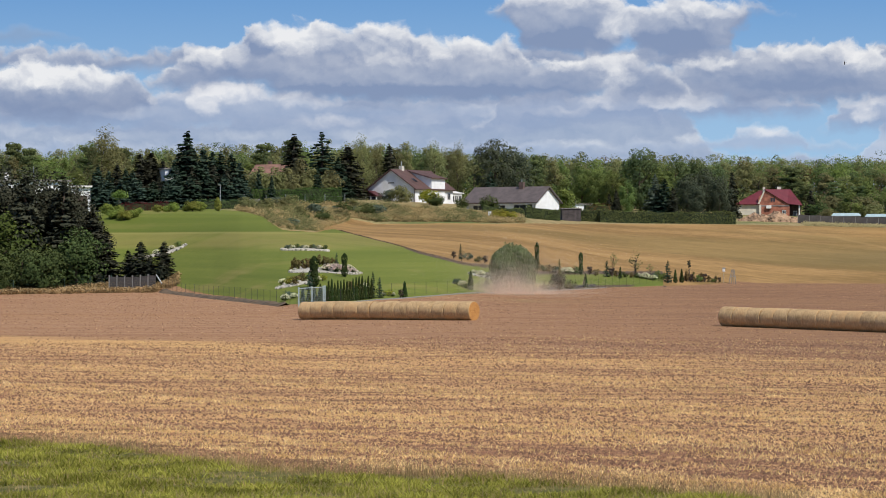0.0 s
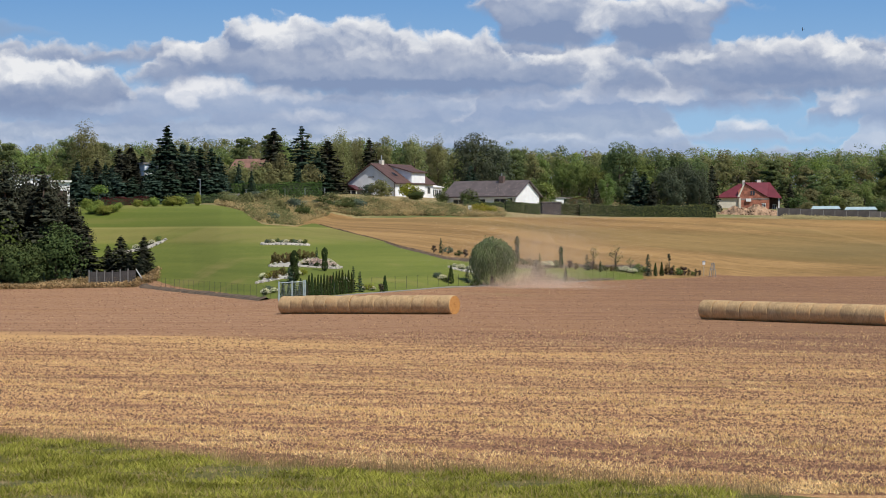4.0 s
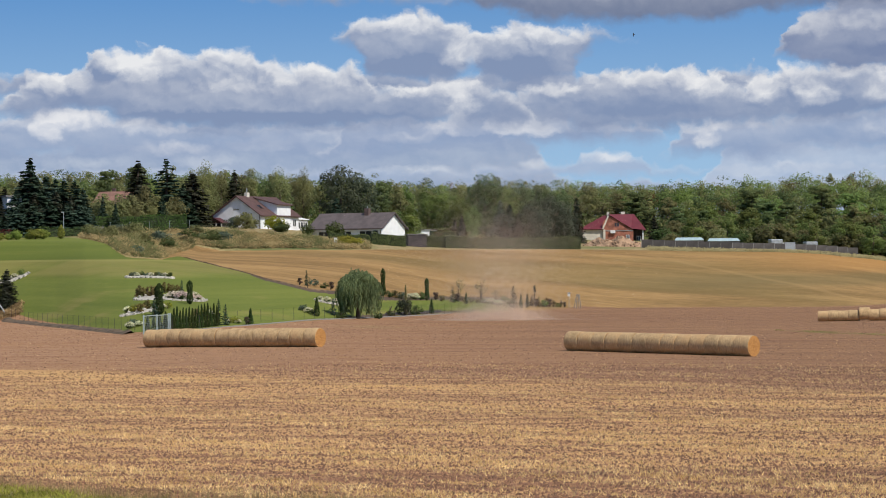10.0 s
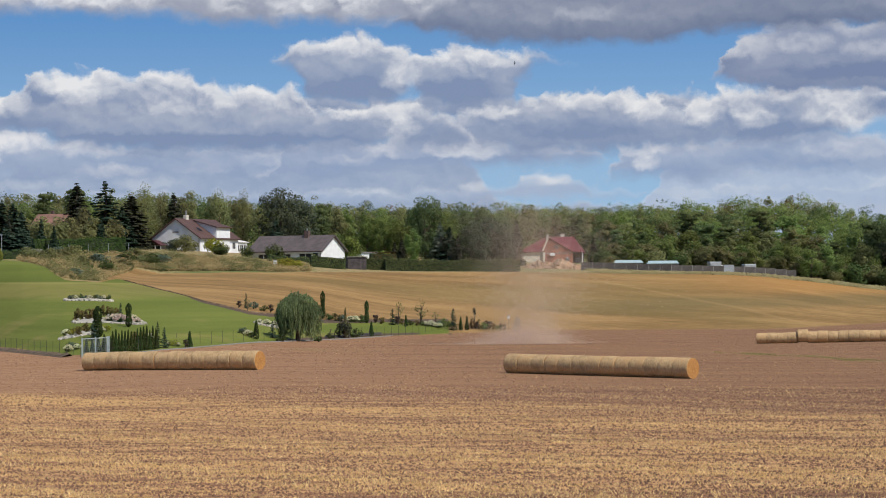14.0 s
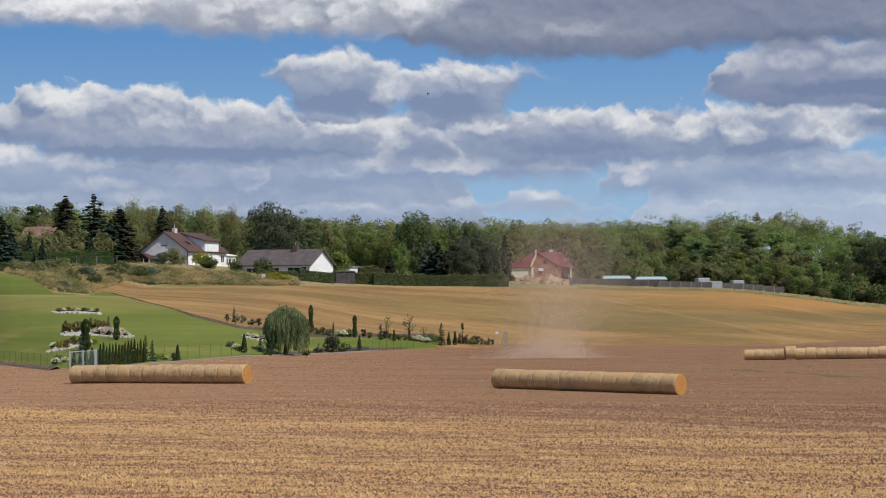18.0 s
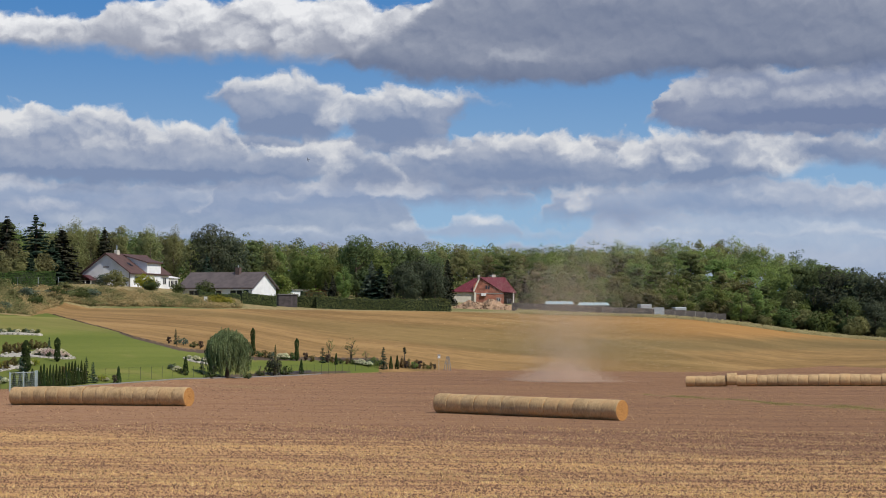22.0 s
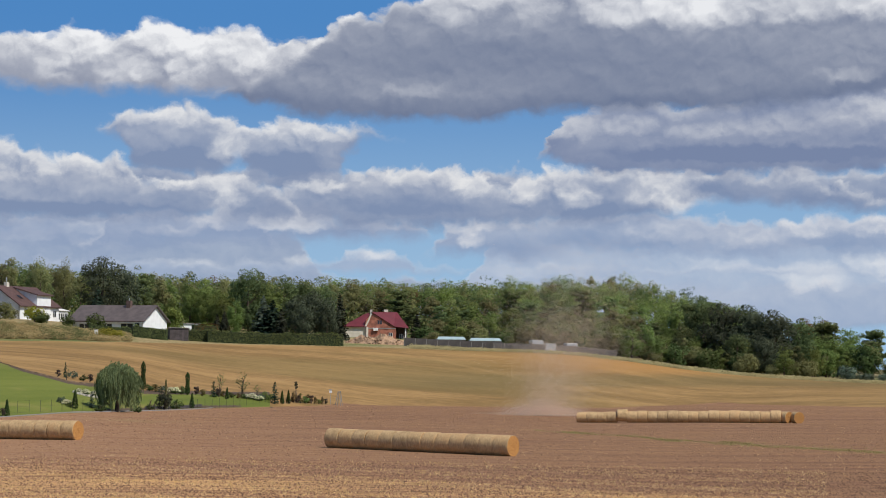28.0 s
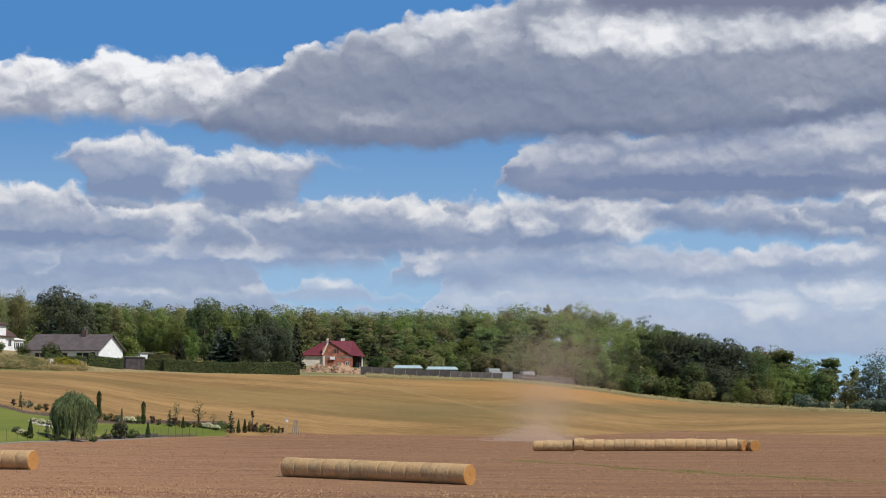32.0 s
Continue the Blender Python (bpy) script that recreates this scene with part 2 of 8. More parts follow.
# great cloud, white left end
cloud("WHITE",
      [(-9.19, 8.09), (-5.94, 7.55), (-4.32, 7.44), (-2.83, 7.52), (-1.74, 7.38), (-1.05, 7.83), (-0.23, 7.76), (0.58, 7.99), (1.53, 7.85), (1.87, 8.04), (2.68, 8.24), (3.16, 8.08), (3.83, 8.07), (4.65, 8.04), (5.32, 7.69), (5.73, 7.77), (6.27, 7.97), (7.36, 8.46), (8.44, 8.81), (8.9, 8.2)],
      [(-9.19, 7.01), (-5.94, 6.65), (-4.32, 6.71), (-3.1, 6.6), (-1.88, 6.65), (-1.05, 6.56), (-0.23, 6.41), (1.8, 6.46), (3.83, 6.42), (4.6, 6.55), (5.3, 6.9), (6.1, 7.4), (6.9, 8.0), (7.6, 8.6), (8.6, 9.3)],
      [(0.58, 7.53, 0.68, 0.41, 0.5), (1.8, 6.87, 0.68, 0.41, 0.35), (2.68, 7.82, 0.81, 0.43, 0.6), (3.16, 7.08, 0.54, 0.54, 0.45), (4.24, 7.5, 0.81, 0.54, 0.45), (4.92, 6.96, 0.54, 0.54, 0.3), (6.27, 7.24, 0.81, 0.54, 0.3), (7.36, 8.13, 0.68, 0.33, 0.4), (0.04, 6.92, 0.35, 0.3, 0.3), (-2.83, 7.17, 1.08, 0.35, 0.4), (-4.18, 7.03, 0.95, 0.3, 0.3)])
# dark overhang above
cloud("LID",
      [(12.9, 9.2), (13.6, 10.8), (24, 12.0)],
      [(13.18, 9.88), (13.86, 9.37), (14.67, 9.18), (16.71, 9.15), (18.74, 9.11), (21.01, 9.29), (22.8, 9.42)],
      [])
# thin streak
cloud("STREAK",
      [(-11.2, 5.05), (-9.9, 5.15), (-8.8, 4.95), (-8.4, 4.75)],
      [(-11, 4.72), (-8.4, 4.85)],
      [])
# higher clouds out of view, left
cloud("MID",
      [(-60, 12.0), (-30, 15.0), (-7.0, 12.0), (-3, 9.0)],
      [(-60, 9.0), (-7.0, 9.2), (-3, 9.6)],
      [])


def build_sky():
    world = bpy.data.worlds.new("sky")
    scene.world = world
    world.use_nodes = True
    n = Nodes(world.node_tree)
    sky = world.node_tree.nodes.new("ShaderNodeTexSky")
    sky.sky_type, sky.sun_disc = "NISHITA", False
    sky.sun_elevation, sky.sun_rotation = radians(SUN_EL), radians(SUN_AZ)
    sky.air_density, sky.dust_density, sky.ozone_density = 1.2, 0.3, 2.5
    ray = n.add("ShaderNodeTexCoord").outputs["Generated"]
    xyz = n.add("ShaderNodeSeparateXYZ", {0: ray}).outputs
    az = n.m("MULTIPLY", n.m("ARCTAN2", xyz[0], xyz[1]), 57.2958)
    el = n.m("MULTIPLY", n.m("ARCSINE", xyz[2]), 57.2958)
    flat = n.add("ShaderNodeCombineXYZ", {0: az, 1: n.m("MULTIPLY", el, 1.25), 2: 0.0}).outputs[0]
    warp = n.add("ShaderNodeTexNoise", {"Vector": flat, "Scale": 1.5, "Detail": 4.5, "Roughness": 0.55}, noise_dim="2D").outputs["Color"]
    bend = n.add("ShaderNodeSeparateXYZ", {0: n.add("ShaderNodeVectorMath", {0: warp, 1: (0.5, 0.5, 0.5)}, op="SUBTRACT").outputs[0]}).outputs
    a = n.m("MULTIPLY_ADD", bend[0], 0.75, az)
    e = n.m("MULTIPLY_ADD", bend[1], 0.42, el)
    curled = n.add("ShaderNodeCombineXYZ", {0: n.m("MULTIPLY_ADD", bend[0], 0.5, az), 1: n.m("MULTIPLY_ADD", bend[1], 0.4, n.m("MULTIPLY", el, 1.25)), 2: 0.0}).outputs[0]

    def thick(shift):
        """Billows: round heads over a soft uneven mass."""
        vec = n.add("ShaderNodeVectorMath", {0: curled, 1: shift}, op="ADD").outputs[0]
        heads = n.add("ShaderNodeTexVoronoi", {"Vector": vec, "Scale": 1.9, "Detail": 1.0, "Roughness": 0.4, "Lacunarity": 2.1, "Smoothness": 0.9}, feature="SMOOTH_F1").outputs["Distance"]
        return n.m("MULTIPLY_ADD", heads, -0.55, n.noise(vec, 1.5, 4.0, 0.55, "2D"))

    billow = thick((0.0, 0.0, 0.0))
    relief = n.m("SUBTRACT", billow, thick((0.05, 0.17, 0.0)))
    fleece = n.m("SUBTRACT", n.noise(n.scaled(curled, 0.55, 1.0, 1.0), 1.1, 4.0, 0.55, "2D"), 0.5)
    swell = n.m("ADD", billow, -0.22)

    def outline(points):
        """A smooth curve of elevation over azimuth through the given points."""
        total = points[0][1]
        for (a0, e0), (a1, e1) in zip(points, points[1:]):
            total = n.m("ADD", n.ramp(a, a0, a1, 0.0, e1 - e0), total)
        return total

    # clear sky, paler towards the horizon
    clear = n.mix(n.ramp(el, 1.0, 8.5), (0.36, 0.56, 0.78), (0.085, 0.265, 0.60))
    high = n.add("ShaderNodeVectorMath", {0: sky.outputs[0], 1: (0.1, 0.1, 0.1)}, op="MULTIPLY").outputs[0]
    colour = n.mix(n.ramp(el, 9.5, 30.0), clear, high)
    for shade, top, base, swellings in CLOUDS:
        low, lit, cover, crust, soft, bulge, rel = SHADES[shade]
        t = n.m("MULTIPLY_ADD", swell, bulge * 1.9, outline(top))
        b = n.m("MULTIPLY_ADD", fleece, 0.22, outline(base))
        depth = n.m("SUBTRACT", t, e)
        rise = n.m("SUBTRACT", e, b)
        mask = n.m("MULTIPLY", n.ramp(depth, -0.05, 0.2), n.ramp(rise, -soft * 0.55, soft * 0.6))
        upper = n.ramp(rise, 0.0, 0.9)
        tone = n.m("MULTIPLY_ADD", n.ramp(depth, crust, 0.0), 0.42, n.m("MULTIPLY_ADD", upper, 0.16, 0.04))
        for sa, se, sw, sh, amount in swellings:
            u = n.m("MULTIPLY", n.m("SUBTRACT", a, sa), 0.8 / sw)
            v = n.m("MULTIPLY", n.m("SUBTRACT", e, se), 0.8 / sh)
            tone = n.m("ADD", n.ramp(n.m("MULTIPLY_ADD", u, u, n.m("MULTIPLY", v, v)), 0.0, 1.25, amount * 0.72, 0.0), tone)
        tone = n.m("ADD", tone, n.m("MULTIPLY", relief, n.m("MULTIPLY_ADD", n.ramp(tone, 0.05, 0.5), 1.25 * rel, 0.18 * rel)))
        tone = n.m("MULTIPLY_ADD", fleece, 0.36 if shade != "GREAT" else 0.07, tone)
        colour = n.mix(n.m("MULTIPLY", mask, cover), colour, n.mix(tone, low, lit))
    n.add("ShaderNodeOutputWorld", {"Surface": n.add("ShaderNodeBackground", {"Color": colour, "Strength": 1.0}).outputs[0]})


build_sky()

# ---- materials ----
MATS = {}


def surface(name, colour, rough=0.8, spread=0.25, scale=4.0, fine=40.0, bump=0.3, metal=0.0, per_object=0.0, island=0.0, second=None, height=0.02):
    """A plain procedural surface: a base colour with patches, fine grain and relief."""
    if name in MATS:
        return MATS[name]
    mat = bpy.data.materials.new(name)
    mat.use_nodes = True
    n = Nodes(mat.node_tree)
    pos = n.add("ShaderNodeTexCoord").outputs["Object"]
    patch = n.noise(pos, scale, 4.0)
    grain = n.noise(pos, fine, 3.0, 0.6)
    dark = tuple(c * (1 - spread) for c in colour)
    light = second or tuple(min(1.0, c * (1 + spread)) for c in colour)
    col = n.mix(n.ramp(patch, 0.32, 0.68), dark, light)
    value = n.m("MULTIPLY_ADD", n.m("SUBTRACT", grain, 0.5), spread * 1.4, 1.0)
    if per_object:
        rnd = n.add("ShaderNodeObjectInfo").outputs["Random"]
        value = n.m("MULTIPLY", value, n.m("MULTIPLY_ADD", n.m("SUBTRACT", rnd, 0.5), per_object, 1.0))
    if island:
        rnd = n.add("ShaderNodeNewGeometry").outputs["Random Per Island"]
        value = n.m("MULTIPLY", value, n.m("MULTIPLY_ADD", n.m("SUBTRACT", rnd, 0.5), island, 1.0))
    hsv = n.add("ShaderNodeHueSaturation", {"Value": value, "Color": col}).outputs[0]
    b = n.add("ShaderNodeBump", {"Strength": bump, "Distance": height, "Height": grain}).outputs[0]
    bs = n.add("ShaderNodeBsdfPrincipled", {"Base Color": hsv, "Roughness": rough, "Metallic": metal, "Normal": b}).outputs[0]
    n.add("ShaderNodeOutputMaterial", {"Surface": bs})
    MATS[name] = mat
    return mat


def leaves(name, dark, light, glow=0.35, tree_spread=0.35):
    """Foliage: colour varies by leaf clump and by plant, and a little light comes through."""
    if name in MATS:
        return MATS[name]
    mat = bpy.data.materials.new(name)
    mat.use_nodes = True
    n = Nodes(mat.node_tree)
    rnd = n.add("ShaderNodeNewGeometry").outputs["Random Per Island"]
    obj = n.add("ShaderNodeObjectInfo").outputs["Random"]
    pos = n.add("ShaderNodeTexCoord").outputs["Object"]
    patch = n.noise(pos, 0.5, 3.0)
    own = n.add("ShaderNodeAttribute", attr="crown_tone").outputs["Fac"]
    f = n.m("ADD", n.m("MULTIPLY_ADD", rnd, 0.3, own), n.m("MULTIPLY", n.ramp(patch, 0.3, 0.7), 0.7))
    col = n.mix(f, dark, light)
    hue = n.m("MULTIPLY_ADD", n.m("SUBTRACT", obj, 0.5), 0.05, 0.5)
    val = n.m("MULTIPLY_ADD", n.m("SUBTRACT", obj, 0.5), tree_spread, 1.0)
    col = n.add("ShaderNodeHueSaturation", {"Hue": hue, "Value": val, "Color": col}).outputs[0]
    a = n.add("ShaderNodeBsdfDiffuse", {"Color": col, "Roughness": 0.8}).outputs[0]
    t = n.add("ShaderNodeBsdfTranslucent", {"Color": col}).outputs[0]
    n.add("ShaderNodeOutputMaterial", {"Surface": n.add("ShaderNodeMixShader", {0: glow, 1: a, 2: t}).outputs[0]})
    MATS[name] = mat
    return mat


BARK = surface("bark", (0.10, 0.075, 0.055), 0.95, 0.4, 2, 25, 0.6)
WHITE_WALL = surface("white_render", (0.78, 0.80, 0.83), 0.9, 0.06, 0.8, 30, 0.2)
PLASTER = surface("cream_plaster", (0.62, 0.58, 0.50), 0.9, 0.1, 0.9, 30, 0.2)
BRICKWORK = surface("raw_brick", (0.31, 0.12, 0.08), 0.9, 0.35, 1.2, 14, 0.5)
ROOF_BROWN = surface("brown_roof_tile", (0.088, 0.047, 0.042), 0.75, 0.2, 0.8, 12, 0.4)
ROOF_GREY = surface("grey_brown_roof_tile", (0.105, 0.085, 0.085), 0.75, 0.18, 0.8, 12, 0.4)
ROOF_RED = surface("red_sheet_roof", (0.13, 0.02, 0.028), 0.5, 0.15, 0.8, 12, 0.3)
ROOF_MAROON = surface("maroon_sheet_roof", (0.07, 0.018, 0.022), 0.5, 0.15, 0.8, 12, 0.3)
ROOF_ORANGE = surface("orange_clay_tile", (0.225, 0.12, 0.09), 0.8, 0.25, 0.8, 12, 0.4)
GLASS_DARK = surface("window_glass", (0.03, 0.035, 0.045), 0.08, 0.1, 1, 5, 0.0)
FRAME_WHITE = surface("white_frame", (0.75, 0.75, 0.75), 0.5, 0.05, 2, 30, 0.0)
GREY_WOOD = surface("weathered_boards", (0.062, 0.052, 0.055), 0.85, 0.3, 1.5, 25, 0.4, per_object=0.3)
DARK_WOOD = surface("dark_wood", (0.075, 0.05, 0.042), 0.8, 0.3, 1.5, 25, 0.4)
METAL_GREY = surface("galvanised_steel", (0.42, 0.45, 0.47), 0.45, 0.12, 3, 40, 0.1, metal=0.6)
CONCRETE = surface("grey_concrete", (0.24, 0.23, 0.22), 0.9, 0.2, 0.8, 18, 0.4)
STONE_WHITE = surface("white_stone", (0.43, 0.40, 0.35), 0.9, 0.2, 3, 30, 0.4, per_object=0.3)
DIRT = surface("heaped_earth", (0.29, 0.19, 0.12), 0.95, 0.45, 0.7, 3.5, 1.0, height=0.15)
CHIMNEY = surface("chimney_brick", (0.12, 0.08, 0.07), 0.9, 0.25, 2, 14, 0.4)

F_BROAD = leaves("broadleaf_foliage", (0.115, 0.155, 0.052), (0.285, 0.35, 0.115), 0.5, 0.5)
F_OLIVE = leaves("olive_foliage", (0.165, 0.17, 0.078), (0.33, 0.325, 0.145), 0.5, 0.45)
F_PINE = leaves("pine_foliage", (0.10, 0.135, 0.06), (0.225, 0.265, 0.11), 0.45, 0.4)
F_SPRUCE = leaves("spruce_foliage", (0.030, 0.055, 0.038), (0.072, 0.105, 0.072), 0.15, 0.4)
F_DARK = leaves("dark_conifer_foliage", (0.034, 0.039, 0.027), (0.082, 0.084, 0.058), 0.15, 0.3)
F_DARKOAK = leaves("dark_oak_foliage", (0.056, 0.070, 0.048), (0.132, 0.148, 0.094), 0.3, 0.3)
F_BALL = leaves("ornamental_grass_foliage", (0.17, 0.21, 0.045), (0.34, 0.39, 0.10), 0.35, 0.2)
F_BRIGHT = leaves("bright_foliage", (0.13, 0.185, 0.045), (0.28, 0.335, 0.10), 0.4, 0.3)
F_LEAF = leaves("green_leaf_foliage", (0.045, 0.08, 0.022), (0.125, 0.175, 0.05), 0.3, 0.1)
F_WILLOW = leaves("willow_foliage", (0.12, 0.168, 0.08), (0.335, 0.405, 0.20), 0.45, 0.1)
F_HEDGE = leaves("hedge_foliage", (0.052, 0.078, 0.03), (0.122, 0.158, 0.058), 0.2, 0.3)
F_CLIPPED = leaves("clipped_hedge_foliage", (0.072, 0.10, 0.040), (0.165, 0.20, 0.080), 0.3, 0.3)
F_THUJA = leaves("thuja_foliage", (0.026, 0.045, 0.018), (0.075, 0.105, 0.036), 0.2, 0.4)
F_RUST = leaves("rusty_foliage", (0.09, 0.06, 0.03), (0.19, 0.11, 0.055), 0.25, 0.2)
F_GREYGREEN = leaves("grey_green_foliage", (0.084, 0.120, 0.084), (0.192, 0.240, 0.180), 0.3, 0.2)
F_SCRUB = leaves("dry_scrub", (0.17, 0.145, 0.07), (0.33, 0.265, 0.14), 0.35, 0.0)
F_BANK = leaves("bank_grass", (0.29, 0.20, 0.105), (0.50, 0.365, 0.205), 0.4, 0.0)
F_BANKGREEN = leaves("bank_weeds", (0.11, 0.115, 0.05), (0.23, 0.225, 0.10), 0.35, 0.0)
F_WEED = leaves("field_weed_leaves", (0.27, 0.24, 0.10), (0.46, 0.38, 0.17), 0.4, 0.0)
F_PALEGRASS = leaves("pale_meadow_grass", (0.30, 0.255, 0.13), (0.50, 0.43, 0.25), 0.4, 0.0)
F_OAK = leaves("oak_foliage", (0.075, 0.102, 0.05), (0.18, 0.22, 0.095), 0.42, 0.4)
F_BLOOM = leaves("white_bloom", (0.66, 0.64, 0.42), (0.88, 0.86, 0.68), 0.3, 0.2)
F_PINK = leaves("pink_bloom", (0.66, 0.50, 0.44), (0.88, 0.80, 0.72), 0.3, 0.2)
F_YELLOW = leaves("yellow_green_foliage", (0.22, 0.25, 0.03), (0.42, 0.42, 0.08), 0.35, 0.2)
F_TAN = leaves("tan_foliage", (0.12, 0.095, 0.04), (0.26, 0.20, 0.09), 0.3, 0.2)
F_GRASS = leaves("grass_blades", (0.13, 0.125, 0.022), (0.52, 0.47, 0.105), 0.35, 0.2)
F_STRAW = leaves("straw_stalks", (0.58, 0.33, 0.16), (0.96, 0.69, 0.41), 0.3, 0.2)
F_DRYGRASS = leaves("dry_grass", (0.30, 0.225, 0.105), (0.60, 0.455, 0.23), 0.4, 0.3)

# ---- the lie of the land: heights along rays from the bank ----
AZ = [-60, -10.5, -6.5, -3.85, -2.6, -0.6, 1.2, 3.7, 7.0, 10.6, 12.3, 13.3, 16.0, 18.7, 21.0, 60]
EDGE_R = [300, 294, 288, 219, 214, 232, 258, 300, 345, 358, 365, 369, 398, 390, 382, 380]
EDGE_Z = [0, 0.0, 0.2, 0.5, 0.6, 0.7, 0.6, 0.2, 0.0, -0.1, -0.2, -0.2, 0.2, 0.1, 0.0, 0]
MID_R = [340, 330, 325, 275, 300, 305, 305, 350, 385, 400, 402, 405, 430, 420, 415, 410]
MID_Z = [4, 4.0, 4.6, 5.4, 6.0, 4.9, 3.4, 3.2, 4.6, 4.2, 4.0, 3.6, 2.6, 1.9, 1.5, 1.5]
TOP_R = [380, 360, 352, 330, 385, 388, 392, 415, 425, 440, 442, 442, 458, 455, 450, 450]
TOP_Z = [9, 9.5, 10.6, 9.6, 8.8, 9.0, 9.2, 9.1, 9.1, 8.55, 8.55, 7.75, 4.8, 3.65, 3.1, 3]
SHELF_R = [410, 400, 395, 400, 402, 410, 412, 432, 440, 452, 465, 470, 480, 475, 470, 470]
SHELF_Z = [11, 11.5, 11.8, 12.2, 12.4, 12.3, 10.6, 9.8, 9.6, 9.0, 8.9, 8.3, 5.2, 3.8, 3.2, 3]


def land(x, y):
    """Height of the ground at x, y (arrays or numbers)."""
    az, r = np.degrees(np.arctan2(x, y)), np.hypot(x, y)
    at = lambda row: sum(np.interp(az + k, AZ, row) for k in (-1.0, -0.5, 0.0, 0.5, 1.0)) / 5.0
    near = np.interp(r, [0, 6, 20, 40, 56, 75, 5000], [4.4, 4.2, 2.9, 0.95, 0.1, 0, 0])
    sag = np.interp(az, [-10, -3.5, 0.8, 6.7, 11, 15, 20], [0, -0.07, 0.25, 0.03, -0.09, -0.3, -0.2]) * np.interp(r, [90, 165, 190, 240], [0, 1, 1, 0])
    low = np.interp(az, [8, 12.6, 18, 24], [0, -0.6, -0.4, 0]) * np.interp(r, [200, 270, 300, 345], [0, 1, 1, 0.3])
    e, m, t, s = at(EDGE_R), at(MID_R), at(TOP_R), at(SHELF_R)
    ez, mz, tz, sz = at(EDGE_Z), at(MID_Z), at(TOP_Z), at(SHELF_Z)
    f0 = np.clip((r - 150) / (e - 150), 0, 1)
    f1 = np.clip((r - e) / (m - e), 0, 1)
    f2 = np.clip((r - m) / (t - m), 0, 1)
    f3 = np.clip((r - t) / (s - t), 0, 1)
    f4 = np.clip((r - s) / (640 - s), 0, 1)
    hill = ez * f0 ** 2 + (mz - ez) * f1 + (tz - mz) * f2 + (sz - tz) * f3 + np.interp(az, [8, 14, 18, 21], [9, 11, 4.0, 0.0]) * f4
    front = np.interp(np.abs(az), [60, 110], [1, 0])
    return near + sag + low + hill * front


def spot(az, r, dz=0.0):
    a = radians(az)
    x, y = r * math.sin(a), r * math.cos(a)
    return Vector((x, y, float(land(x, y)) + dz))


GRASS_R = lambda az: np.interp(az, [-14, -10.5, -8, -6.5, -3.8, 1, 5.6, 12], [76, 74, 71.5, 67, 62.5, 60.3, 56.5, 50])
LAWN_AZ = [-14, -5.6, -4.8, -4.3, -3.85, -3.04, -2.6, -1.6, -0.6, 0.5, 2.3, 3.7, 5.25, 5.35]
LAWN_R = [386, 382, 362, 340, 321, 327, 350, 325, 305, 296, 306, 326, 340, 300]
SCRUB_AZ = [-14, -5.6, -4.8, -4.3, -3.85, -3.04, -2.6, -2.2]
SCRUB_R = [386, 382, 362, 340, 322, 328, 368, 387]


